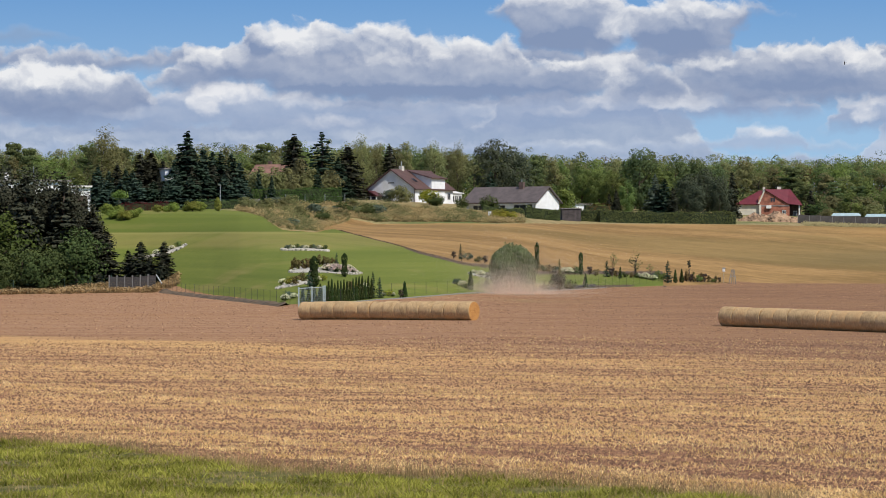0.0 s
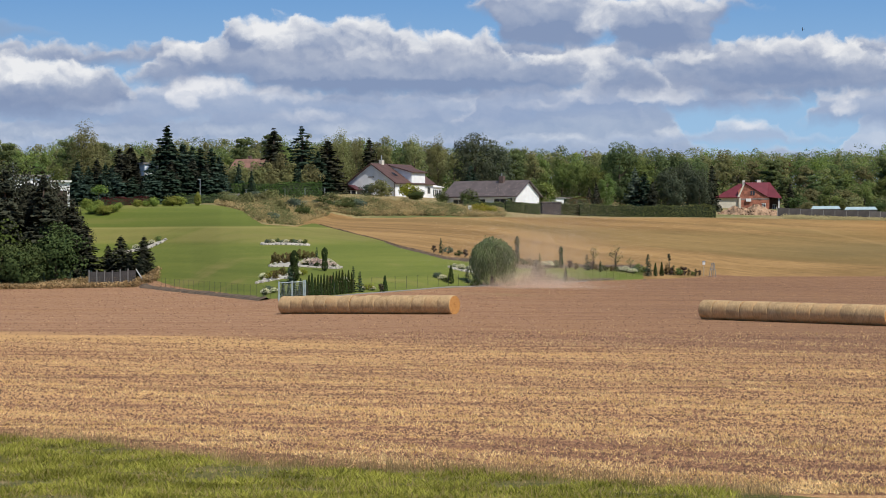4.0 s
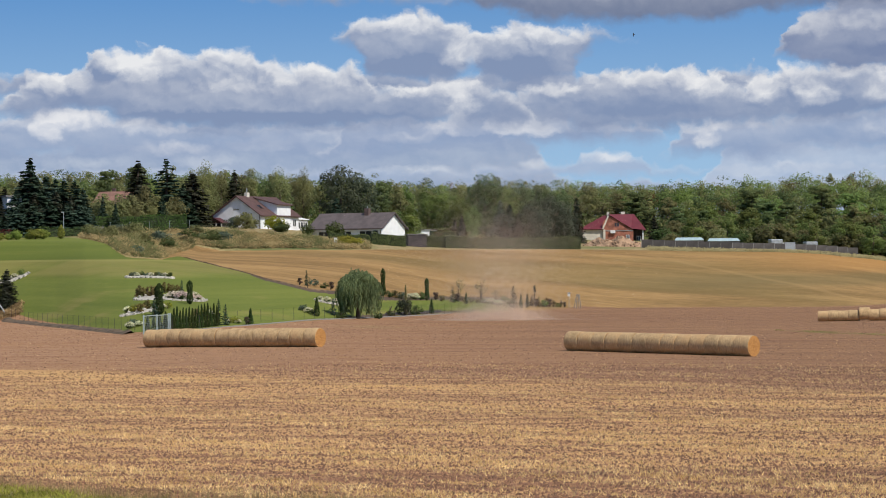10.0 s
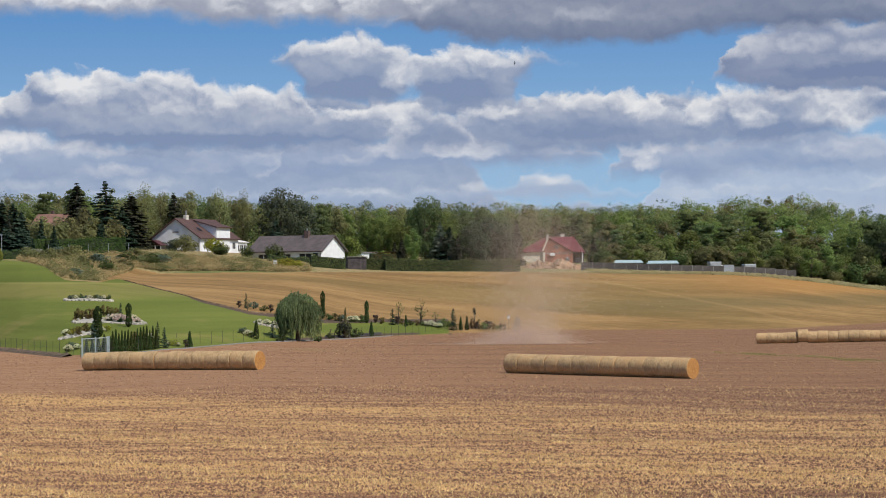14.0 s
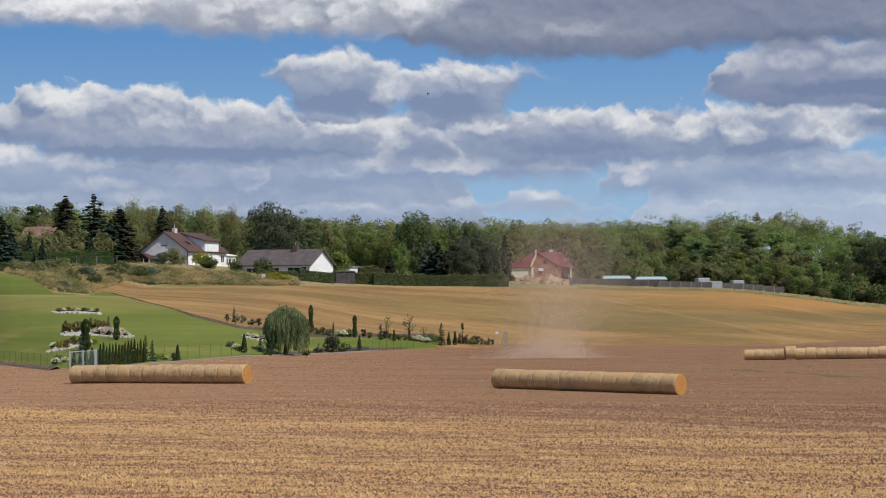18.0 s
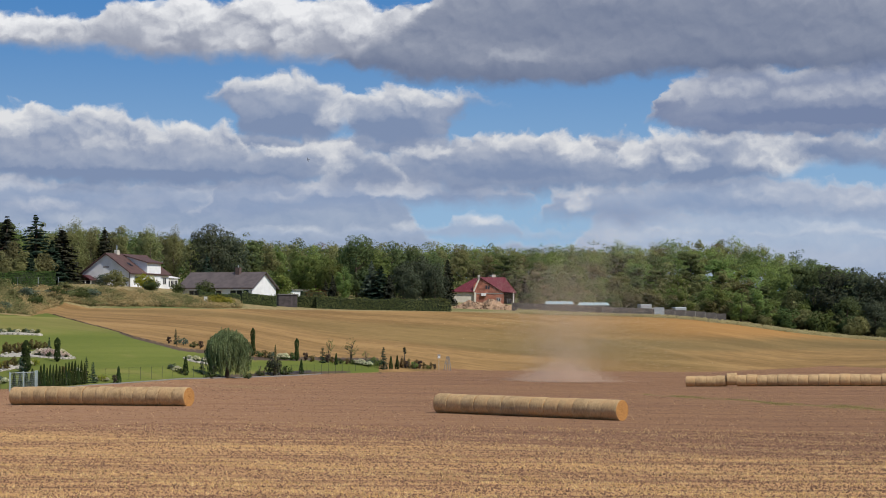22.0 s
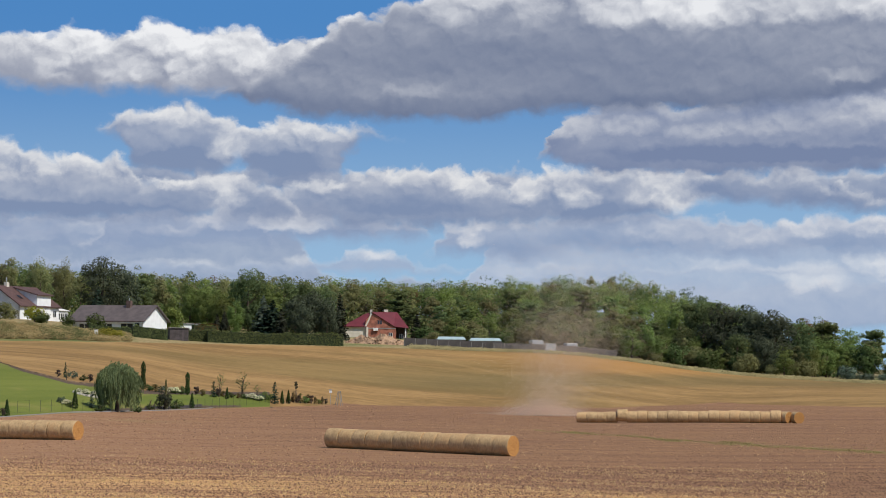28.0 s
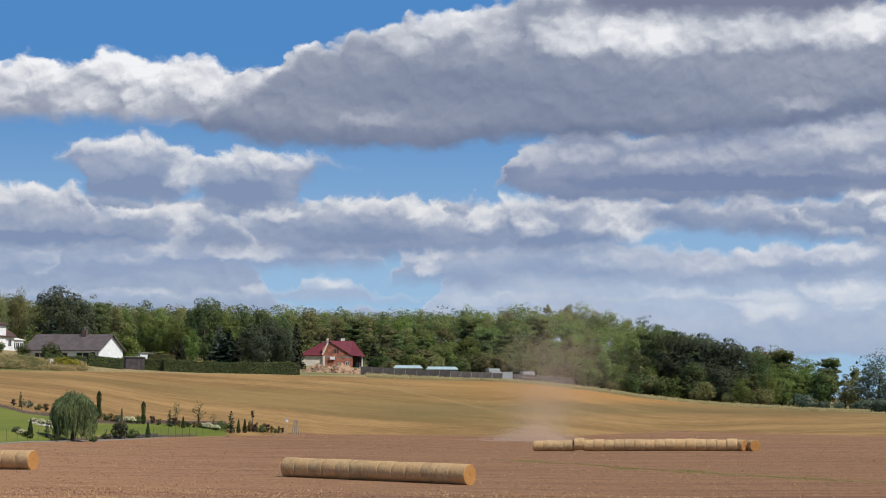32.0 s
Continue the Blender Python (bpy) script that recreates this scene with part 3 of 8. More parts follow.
def build_ground():
    az = np.unique(np.concatenate([np.arange(-180, -16, 4.0), np.arange(-16, 26, 0.075), np.arange(26, 181, 4.0)]))
    r = np.concatenate([np.arange(0.5, 40, 4.0), np.arange(40, 120, 1.0), np.arange(120, 480, 1.5), np.arange(480, 900, 12), [1000, 1300, 1800, 2600, 3600, 4800]])
    A, R = np.meshgrid(np.radians(az), r, indexing="ij")
    X, Y = R * np.sin(A), R * np.cos(A)
    Z = land(X, Y)
    na, nr = A.shape
    idx = np.arange(na * nr).reshape(na, nr)
    faces = np.stack([idx[:-1, :-1], idx[:-1, 1:], idx[1:, 1:], idx[1:, :-1]], -1).reshape(-1, 4)[:, ::-1]
    me = bpy.data.meshes.new("ground")
    # a small fan closes the middle under the camera
    mid = [[int(idx[i, 0]), int(idx[i + 1, 0]), na * nr] for i in range(na - 1)]
    me.from_pydata(np.stack([X, Y, Z], -1).reshape(-1, 3).tolist() + [[0.0, 0.0, float(land(0.0, 0.001))]], [], faces.tolist() + mid)
    deg = np.degrees(A)
    edge = np.interp(deg, AZ, EDGE_R)
    lawn_back = np.interp(deg, LAWN_AZ, LAWN_R)
    top = np.interp(deg, AZ, TOP_R)
    soft = lambda d, w: np.clip(d / w + 0.5, 0, 1)
    zone = {
        "verge": soft(GRASS_R(deg) - R, 1.5),
        "lawn": np.minimum(np.minimum(soft(R - edge - 0.5, 1.5), soft(lawn_back - R, 2)), soft(5.35 - deg, 0.1)),
        "gold": soft(R - edge, 3.0),
        "scrub": soft(R - np.where(deg < -2.2, np.interp(deg, SCRUB_AZ, SCRUB_R), top + 1), 2.0),
        "mulch": np.maximum(soft(R - edge - 0.8, 0.6) * soft(edge + 4.2 - R, 1.0) * soft(deg - 1.3, 0.3) * soft(4.6 - deg, 0.4), soft(R - lawn_back + 3.5, 1.0) * soft(lawn_back + 2.5 - R, 1.5) * soft(deg + 0.9, 0.4) * soft(5.4 - deg, 0.2)),
        "weeds": np.clip(1.3 - np.abs(R - np.interp(deg, [11.5, 12.8, 14, 14.7, 17.4, 20, 26], [234, 225, 218, 206, 194, 182, 160])) / 3.4, 0, 1) * soft(deg - 11.7, 0.8),
        "edgeweeds": np.clip(1 - np.abs(R - 236) / 9, 0, 1) * np.clip(1 - np.abs(deg - 2.0) / 2.2, 0, 1),
    }
    for key, val in zone.items():
        me.attributes.new(key, "FLOAT", "POINT").data.foreach_set("value", np.append(val.ravel(), 0).astype(np.float32))
    me.polygons.foreach_set("use_smooth", np.ones(len(me.polygons), bool))
    ob = new("ground", me)
    me.materials.append(land_material())
    return tagged(ob, "ploughed stubble field, green lawn and golden meadow on a hillside", "ground", kind="structure")


def land_material():
    mat = bpy.data.materials.new("land")
    mat.use_nodes = True
    n = Nodes(mat.node_tree)
    pos = n.add("ShaderNodeTexCoord").outputs["Object"]
    geo = n.add("ShaderNodeSeparateXYZ", {0: pos}).outputs
    attr = lambda k: n.add("ShaderNodeAttribute", attr=k).outputs["Fac"]
    # tilled rows run along (0.64, -0.77)
    rows = n.scaled(pos, 0.022, 0.7, 0.0, radians(50.0))
    rows_wide = n.scaled(pos, 0.012, 0.13, 0.0, radians(50.0))
    streak = n.ramp(n.noise(rows, 1.0, 5.0, 0.6), 0.25, 0.75, 0.1, 0.9, False)
    band = n.noise(rows_wide, 1.0, 3.0, 0.55)
    clod = n.noise(pos, 8.0, 4.0, 0.7)
    clod2 = n.noise(pos, 1.4, 4.0, 0.6)
    wide = n.noise(pos, 0.03, 3.0, 0.5)
    straw = n.ramp(n.m("ADD", n.m("MULTIPLY", clod, 0.55), n.m("ADD", n.m("MULTIPLY", streak, 0.75), n.m("MULTIPLY", band, 0.45))), 0.68, 1.0)
    soil = n.mix(n.ramp(clod2, 0.3, 0.7), (0.225, 0.11, 0.06), (0.385, 0.205, 0.112))
    soil = n.mix(n.m("MULTIPLY", n.ramp(n.m("MULTIPLY_ADD", wide, 25.0, geo[0]), 5.0, 50.0), 0.75), soil, (0.185, 0.094, 0.058))
    chaff = n.mix(n.ramp(clod, 0.35, 0.65), (0.46, 0.26, 0.115), (0.70, 0.43, 0.20))
    reach = n.m("MULTIPLY_ADD", band, 26.0, n.m("ADD", geo[1], n.m("MULTIPLY", geo[0], 0.7)))
    far = n.ramp(reach, 139.0, 152.0)
    straw = n.m("MULTIPLY", straw, n.m("MULTIPLY_ADD", far, -0.6, 1.0))
    plough = n.mix(straw, soil, chaff)
    dry = n.ramp(n.m("MULTIPLY_ADD", band, 0.6, clod2), 0.55, 1.1)
    plough = n.mix(n.m("MULTIPLY", n.m("MULTIPLY", far, dry), 0.6), plough, n.mix(n.ramp(n.m("MULTIPLY_ADD", wide, 30.0, geo[0]), 60.0, -5.0), (0.185, 0.102, 0.069), (0.38, 0.228, 0.152)))
    # shade in the furrows and between soil crumbs, painted as dark brown
    furrow_shade = n.ramp(n.noise(n.scaled(pos, 0.03, 0.9, 0.0, radians(50.0)), 1.0, 4.0, 0.65), 0.55, 0.66)
    crumb_shade = n.ramp(n.noise(n.scaled(pos, 2.0, 5.0, 1.0, radians(50.0)), 1.0, 3.0, 0.7), 0.60, 0.72)
    furrow_shade = n.m("MAXIMUM", furrow_shade, n.m("MULTIPLY", n.m("MULTIPLY", crumb_shade, 0.75), n.ramp(streak, 0.75, 0.35, 0.25, 1.0)))
    plough = n.mix(n.m("MULTIPLY", furrow_shade, n.m("MULTIPLY_ADD", far, -0.4, 0.75)), plough, (0.10, 0.05, 0.032))
    stripe = n.ramp(n.noise(n.scaled(pos, 0.009, 0.33, 0.0, radians(52.0)), 1.0, 2.0, 0.5), 0.60, 0.66)
    stripe = n.m("MAXIMUM", n.m("MULTIPLY", stripe, n.m("SUBTRACT", 1.0, far)), n.m("MULTIPLY", n.m("MULTIPLY", n.ramp(reach, 132.0, 139.0), n.ramp(reach, 150.0, 144.0)), n.ramp(geo[0], 4.0, -12.0)))
    plough = n.mix(n.m("MULTIPLY", stripe, n.ramp(clod, 0.3, 0.6, 0.3, 0.75)), plough, (0.68, 0.42, 0.175))
    pale = n.ramp(n.noise(n.scaled(pos, 0.02, 0.42, 0.0, radians(30)), 1.0, 4.0, 0.6), 0.56, 0.68)
    plough = n.mix(n.m("MULTIPLY", n.m("MULTIPLY", pale, far), 0.35), plough, (0.36, 0.21, 0.115))
    # lawn with mown bands and worn patches
    mow = n.noise(n.add("ShaderNodeCombineXYZ", {0: n.m("MULTIPLY", geo[0], 0.03), 1: n.m("MULTIPLY", geo[2], 1.1), 2: n.m("MULTIPLY", geo[1], 0.02)}).outputs[0], 1.0, 3.0)
    lawn = n.mix(n.ramp(n.m("MULTIPLY_ADD", clod2, 0.4, mow), 0.45, 0.95), (0.112, 0.14, 0.024), (0.162, 0.185, 0.036))
    worn = n.ramp(n.m("MULTIPLY_ADD", n.noise(pos, 0.05, 4.0, 0.6), 1.0, n.m("MULTIPLY", mow, 0.6)), 0.86, 1.02)
    step = n.m("MULTIPLY_ADD", n.m("SUBTRACT", mow, 0.5), 0.7, geo[2])
    terrace = n.m("MULTIPLY", n.ramp(step, 5.0, 5.9), n.ramp(step, 7.55, 7.35))
    worn = n.m("MAXIMUM", worn, n.m("MULTIPLY", terrace, n.ramp(n.noise(n.scaled(pos, 0.05, 0.12, 0.0), 1.0, 4.0), 0.28, 0.55, 0.25, 1.0)))
    lawn = n.mix(n.m("MULTIPLY", worn, 0.5), lawn, (0.27, 0.215, 0.075))
    # terrace face: the steep slope's shade painted as darker green, by height
    face = n.m("MULTIPLY", n.ramp(step, 7.4, 7.6), n.ramp(step, 10.3, 8.6))
    lawn = n.mix(n.m("MULTIPLY", face, 0.55), lawn, (0.088, 0.115, 0.018))
    lip = n.m("MULTIPLY", n.ramp(step, 7.15, 7.3), n.ramp(step, 7.5, 7.35))
    lawn = n.mix(n.m("MULTIPLY", lip, 0.5), lawn, (0.27, 0.25, 0.08))
    # golden meadow
    swathe = n.noise(n.scaled(pos, 0.03, 0.11, 0.0, radians(8)), 1.0, 5.0, 0.65)
    swathe2 = n.noise(n.scaled(pos, 0.006, 0.035, 0.0, radians(-14)), 1.0, 3.0, 0.55)
    tuftn = n.noise(n.scaled(pos, 0.45, 1.0, 0.0), 1.0, 4.0, 0.7)
    gold = n.mix(n.ramp(n.m("MULTIPLY_ADD", tuftn, 0.55, swathe), 0.58, 0.98), (0.205, 0.122, 0.046), (0.375, 0.232, 0.095))
    gold = n.mix(n.m("MULTIPLY", n.ramp(n.m("MULTIPLY_ADD", geo[0], 0.0022, n.m("MULTIPLY", swathe2, 0.8)), 0.44, 0.62), n.m("MULTIPLY_ADD", n.ramp(geo[0], 96.0, 74.0), 0.38, 0.1)), gold, (0.165, 0.128, 0.046))
    drill = n.noise(n.scaled(pos, 0.06, 0.34, 0.0, radians(-9)), 1.0, 5.0, 0.7)
    gold = n.mix(n.m("MULTIPLY", n.ramp(drill, 0.52, 0.72), 0.3), gold, (0.155, 0.092, 0.036))
    gold = n.mix(n.m("MULTIPLY", n.ramp(drill, 0.44, 0.3), 0.26), gold, (0.43, 0.285, 0.125))
    blot = n.ramp(n.noise(n.scaled(pos, 0.12, 0.35, 0.0), 1.0, 4.0, 0.65), 0.60, 0.70)
    gold = n.mix(n.m("MULTIPLY", blot, 0.45), gold, (0.12, 0.085, 0.036))
    warm = n.m("MULTIPLY", n.ramp(geo[0], 60.0, 110.0), n.ramp(n.m("ADD", geo[2], n.m("MULTIPLY", swathe, 3.0)), 5.0, 7.5))
    gold = n.mix(n.m("MULTIPLY", warm, 0.6), gold, (0.44, 0.225, 0.07))
    # darker olive band at middle height on the meadow's right
    dull_band = n.m("MULTIPLY_ADD", swathe2, 2.4, geo[2])
    dull_band = n.m("MULTIPLY", n.m("MULTIPLY", n.ramp(dull_band, 3.4, 4.4), n.ramp(dull_band, 6.4, 5.2)), n.ramp(geo[0], 35.0, 75.0))
    gold = n.mix(n.m("MULTIPLY", dull_band, 0.5), gold, (0.145, 0.115, 0.048))
    cart = n.m("ABSOLUTE", n.m("ADD", n.m("MULTIPLY_ADD", geo[0], 1.9, n.m("MULTIPLY", n.m("SUBTRACT", swathe2, 0.5), 10.0)), n.m("SUBTRACT", geo[1], 541.0)))
    gold = n.mix(n.m("MULTIPLY", n.m("MULTIPLY", n.ramp(cart, 3.4, 0.6), n.ramp(geo[1], 425.0, 405.0)), 0.2), gold, (0.44, 0.29, 0.13))
    scrub = n.mix(n.ramp(clod2, 0.35, 0.65), (0.20, 0.17, 0.075), (0.38, 0.29, 0.15))
    scrub = n.mix(n.ramp(wide, 0.5, 0.65), scrub, (0.12, 0.15, 0.05))
    turf = n.mix(n.ramp(clod2, 0.35, 0.7), (0.10, 0.10, 0.028), (0.21, 0.19, 0.06))
    turf = n.mix(n.ramp(n.noise(pos, 0.7, 3.0), 0.6, 0.72), turf, (0.30, 0.22, 0.13))
    ragged = lambda k, amt=0.9: n.ramp(n.m("ADD", attr(k), n.m("MULTIPLY", n.m("SUBTRACT", clod2, 0.5), amt)), 0.4, 0.6)
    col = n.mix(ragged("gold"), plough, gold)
    weeds = n.m("MULTIPLY", n.m("MAXIMUM", attr("weeds"), n.m("MULTIPLY", attr("edgeweeds"), 0.7)), n.ramp(n.noise(n.scaled(pos, 0.25, 0.8, 0.0, radians(50.0)), 1.0, 4.0), 0.42, 0.62))
    col = n.mix(n.m("MULTIPLY", weeds, 0.85), col, (0.235, 0.20, 0.078))
    col = n.mix(ragged("scrub"), col, scrub)
    col = n.mix(ragged("lawn", 0.35), col, lawn)
    col = n.mix(ragged("mulch", 0.5), col, n.mix(clod2, (0.05, 0.036, 0.028), (0.15, 0.105, 0.075)))
    col = n.mix(ragged("verge"), col, turf)
    tilled = n.m("SUBTRACT", 1.0, n.m("MAXIMUM", attr("lawn"), attr("gold")), clamp=True)
    bump = n.add("ShaderNodeBump", {"Strength": n.m("MULTIPLY_ADD", tilled, 0.8, 0.12), "Distance": 0.12, "Height": n.m("ADD", clod, n.m("MULTIPLY", streak, 0.9))}).outputs[0]
    bs = n.add("ShaderNodeBsdfPrincipled", {"Base Color": col, "Roughness": 0.95, "Normal": bump, "Specular IOR Level": 0.15}).outputs[0]
    n.add("ShaderNodeOutputMaterial", {"Surface": bs})
    return mat


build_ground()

# ---- building blocks ----


def root(name, m, label, category, group="", kind=""):
    """An empty at a thing's base, which carries its parts."""
    ob = new(name)
    ob.empty_display_size = 0.3
    ob.matrix_world = m
    return tagged(ob, label, category, group, kind)


def link(name, me, mats, parent=None, label="", m=None):
    ob = new(name, me)
    if not me.materials:
        for k in mats if isinstance(mats, (list, tuple)) else [mats]:
            me.materials.append(k)
    if parent is not None:
        ob.parent = parent
    if m is not None:
        ob.matrix_local = m
    return tagged(ob, label) if label else ob


def part(name, bm, mat, parent=None, label="", m=None, smooth=False):
    me = bpy.data.meshes.new(name)
    if smooth:
        for f in bm.faces:
            f.smooth = True
    bm.to_mesh(me)
    bm.free()
    return link(name, me, mat, parent, label, m)


def box(x0, y0, z0, x1, y1, z1, bevel=0.0, bm=None):
    bm = bm or bmesh.new()
    r = bmesh.ops.create_cube(bm, size=1.0, matrix=Matrix.Translation(((x0 + x1) / 2, (y0 + y1) / 2, (z0 + z1) / 2)) @ Matrix.Diagonal((x1 - x0, y1 - y0, z1 - z0, 1)))
    if bevel:
        edges = list({e for v in r["verts"] for e in v.link_edges})
        bmesh.ops.bevel(bm, geom=edges, offset=bevel, segments=1, affect="EDGES")
    return bm


def slab(points, thick, bm=None):
    """A flat panel from its corner points, with thickness downwards along its normal."""
    bm = bm or bmesh.new()
    top = [bm.verts.new(p) for p in points]
    nrm = (Vector(points[1]) - Vector(points[0])).cross(Vector(points[2]) - Vector(points[0])).normalized()
    low = [bm.verts.new(Vector(p) - nrm * thick) for p in points]
    bm.faces.new(top)
    bm.faces.new(low[::-1])
    k = len(points)
    for i in range(k):
        bm.faces.new((top[i], low[i], low[(i + 1) % k], top[(i + 1) % k]))
    return bm


def tube(points, radii, sides=7, bm=None):
    """A round tapering bar along a row of points."""
    bm = bm or bmesh.new()
    rings = []
    for i, p in enumerate(points):
        p = Vector(p)
        a = Vector(points[max(i - 1, 0)])
        b = Vector(points[min(i + 1, len(points) - 1)])
        d = (b - a).normalized()
        u = d.orthogonal().normalized()
        w = d.cross(u)
        rings.append([bm.verts.new(p + (u * math.cos(t) + w * math.sin(t)) * radii[i]) for t in (2 * math.pi * k / sides for k in range(sides))])
    for a, b in zip(rings, rings[1:]):
        for k in range(sides):
            bm.faces.new((a[k], a[(k + 1) % sides], b[(k + 1) % sides], b[k]))
    bm.faces.new(rings[0][::-1])
    bm.faces.new(rings[-1])
    return bm


def cards(name, C, N, S, mat, rng, stretch=1.0):
    """A mesh of small leaf clumps: one bent four-cornered blade at each centre."""
    C, N, S = np.asarray(C, float), np.asarray(N, float), np.asarray(S, float)
    k = len(C)
    round_n = N / (np.linalg.norm(N, axis=1)[:, None] + 1e-9)
    N = round_n + rng.normal(0, 0.38, (k, 3))
    N /= np.linalg.norm(N, axis=1)[:, None] + 1e-9
    T = np.cross(N, rng.normal(0, 1, (k, 3)))
    T /= np.linalg.norm(T, axis=1)[:, None] + 1e-9
    B = np.cross(N, T)
    s = (S * rng.uniform(0.6, 1.3, k))[:, None] * 0.5
    q = rng.uniform(0.55, 1.0, (k, 4, 1))
    V = np.stack([C + T * s * stretch * q[:, 0], C + B * s * q[:, 1] + N * s * 0.3, C - T * s * stretch * q[:, 2], C - B * s * q[:, 3] + N * s * 0.3], 1).reshape(-1, 3)
    me = bpy.data.meshes.new(name)
    F = np.arange(4 * k).reshape(k, 4)
    me.from_pydata(V.tolist(), [], F.tolist())
    me.materials.append(mat)
    me.polygons.foreach_set("use_smooth", np.ones(k, bool))
    # the leaves of a clump catch the light as one rounded mass
    me.normals_split_custom_set_from_vertices(np.repeat(round_n, 4, axis=0).tolist())
    return me


def balls(rng, clumps, per, lo=0.55):
    """Leaf places on and in a set of round clumps (x, y, z, rx, rz)."""
    C, N = [], []
    for x, y, z, rx, rz in clumps:
        d = rng.normal(0, 1, (per, 3))
        d /= np.linalg.norm(d, axis=1)[:, None]
        r = rng.uniform(lo, 1.0, (per, 1)) ** 0.6
        C.append(np.array((x, y, z)) + d * r * np.array((rx, rx, rz)))
        N.append(d + np.array((0, 0, 0.25)))
    return np.concatenate(C), np.concatenate(N)


def trunk_mesh(name, h, r, rng, limbs=6, lean=0.03, reach=0.35, start=0.35):
    bm = bmesh.new()
    pts = [(rng.normal(0, lean) * h * f, rng.normal(0, lean) * h * f, h * f) for f in (0, 0.2, 0.4, 0.6, 0.8, 0.95)]
    pts[0] = (0, 0, -0.4)
    tube(pts, [r * 1.25, r, r * 0.85, r * 0.62, r * 0.38, r * 0.12], 7, bm)
    for i in range(limbs):
        f = start + (0.9 - start) * (i + rng.random()) / limbs
        a = rng.uniform(0, 2 * math.pi)
        q = h * reach * (1.1 - f)
        z = h * f
        tube([(0, 0, z), (math.cos(a) * q * 0.5, math.sin(a) * q * 0.5, z + q * 0.35), (math.cos(a) * q, math.sin(a) * q, z + q * 0.8)], [r * 0.4, r * 0.25, r * 0.07], 5, bm)
    me = bpy.data.meshes.new(name)
    bm.to_mesh(me)
    bm.free()
    me.materials.append(BARK)
    return me


TREES = {}


def broad_meshes(key, h, w, mat, seed, clumps=42, per=70, size=0.6, low=0.16, gap=0.0):
    if key in TREES:
        return TREES[key]
    rng = np.random.default_rng(seed)
    cl = []
    for _ in range(clumps):
        d = rng.normal(0, 1, 3)
        d /= np.linalg.norm(d)
        f = rng.uniform(0.45, 0.95)
        zc, rz = h * (0.5 + low / 2), h * (0.5 - low / 2)
        z = zc + d[2] * rz * f
        taper = 0.55 + 0.45 * math.cos(max(-1.2, min(1.3, (z / h - 0.5) * 2.6)))
        rr = rng.uniform(0.13, 0.24) * w
        cl.append((d[0] * w * 0.5 * f * taper, d[1] * w * 0.5 * f * taper, z, rr, rr * 0.85))
    C, N = balls(rng, cl, per)
    whole = (C - np.array((0, 0, h * 0.45))) / np.array((w * 0.5, w * 0.5, h * 0.5))
    N = N * 0.6 + whole * 0.75 + np.array((0.0, 0.0, 0.45))
    keep = C[:, 2] > 0.1
    TREES[key] = (trunk_mesh("trunk", h * 0.8, 0.018 * h + 0.05, rng), cards("crown", C[keep], N[keep], np.full(keep.sum(), size), mat, rng))
    return TREES[key]


def flower_meshes(key, h, w, leaf, bloom, seed, size=0.14):
    """A low leafy shrub with blossoms scattered over it."""
    if key not in TREES:
        base = broad_meshes(key + "_leaf", h, w, leaf, seed, 14, 30, size, 0.0)
        rng = np.random.default_rng(seed + 7)
        a, q = rng.uniform(0, 2 * math.pi, 64), np.sqrt(rng.random(64))
        C = np.stack([np.cos(a) * q * w * 0.55, np.sin(a) * q * w * 0.55, h * (1.0 - 0.45 * q ** 2) + rng.normal(0, 0.06, 64)], 1)
        cl = [(*p, 0.13, 0.10) for p in C]
        P, N = balls(rng, cl, 7, 0.3)
        TREES[key] = (*base, cards("blossom", P, N, np.full(len(P), 0.15), bloom, rng))
    return TREES[key]


def pine_meshes(key, h, w, mat, seed, size=0.55):
    if key in TREES:
        return TREES[key]
    rng = np.random.default_rng(seed)
    cl = []
    for _ in range(34):
        f = rng.uniform(0.42, 1.0)
        a = rng.uniform(0, 2 * math.pi)
        q = w * 0.5 * rng.uniform(0.3, 1.0) * (1.15 - 0.65 * f)
        rr = rng.uniform(0.14, 0.24) * w
        cl.append((math.cos(a) * q, math.sin(a) * q, h * f, rr, rr * 0.42))
    C, N = balls(rng, cl, 75)
    TREES[key] = (trunk_mesh("trunk", h * 0.95, 0.014 * h + 0.05, rng, 9, 0.015, 0.3), cards("crown", C, N, np.full(len(C), size), mat, rng))
    return TREES[key]


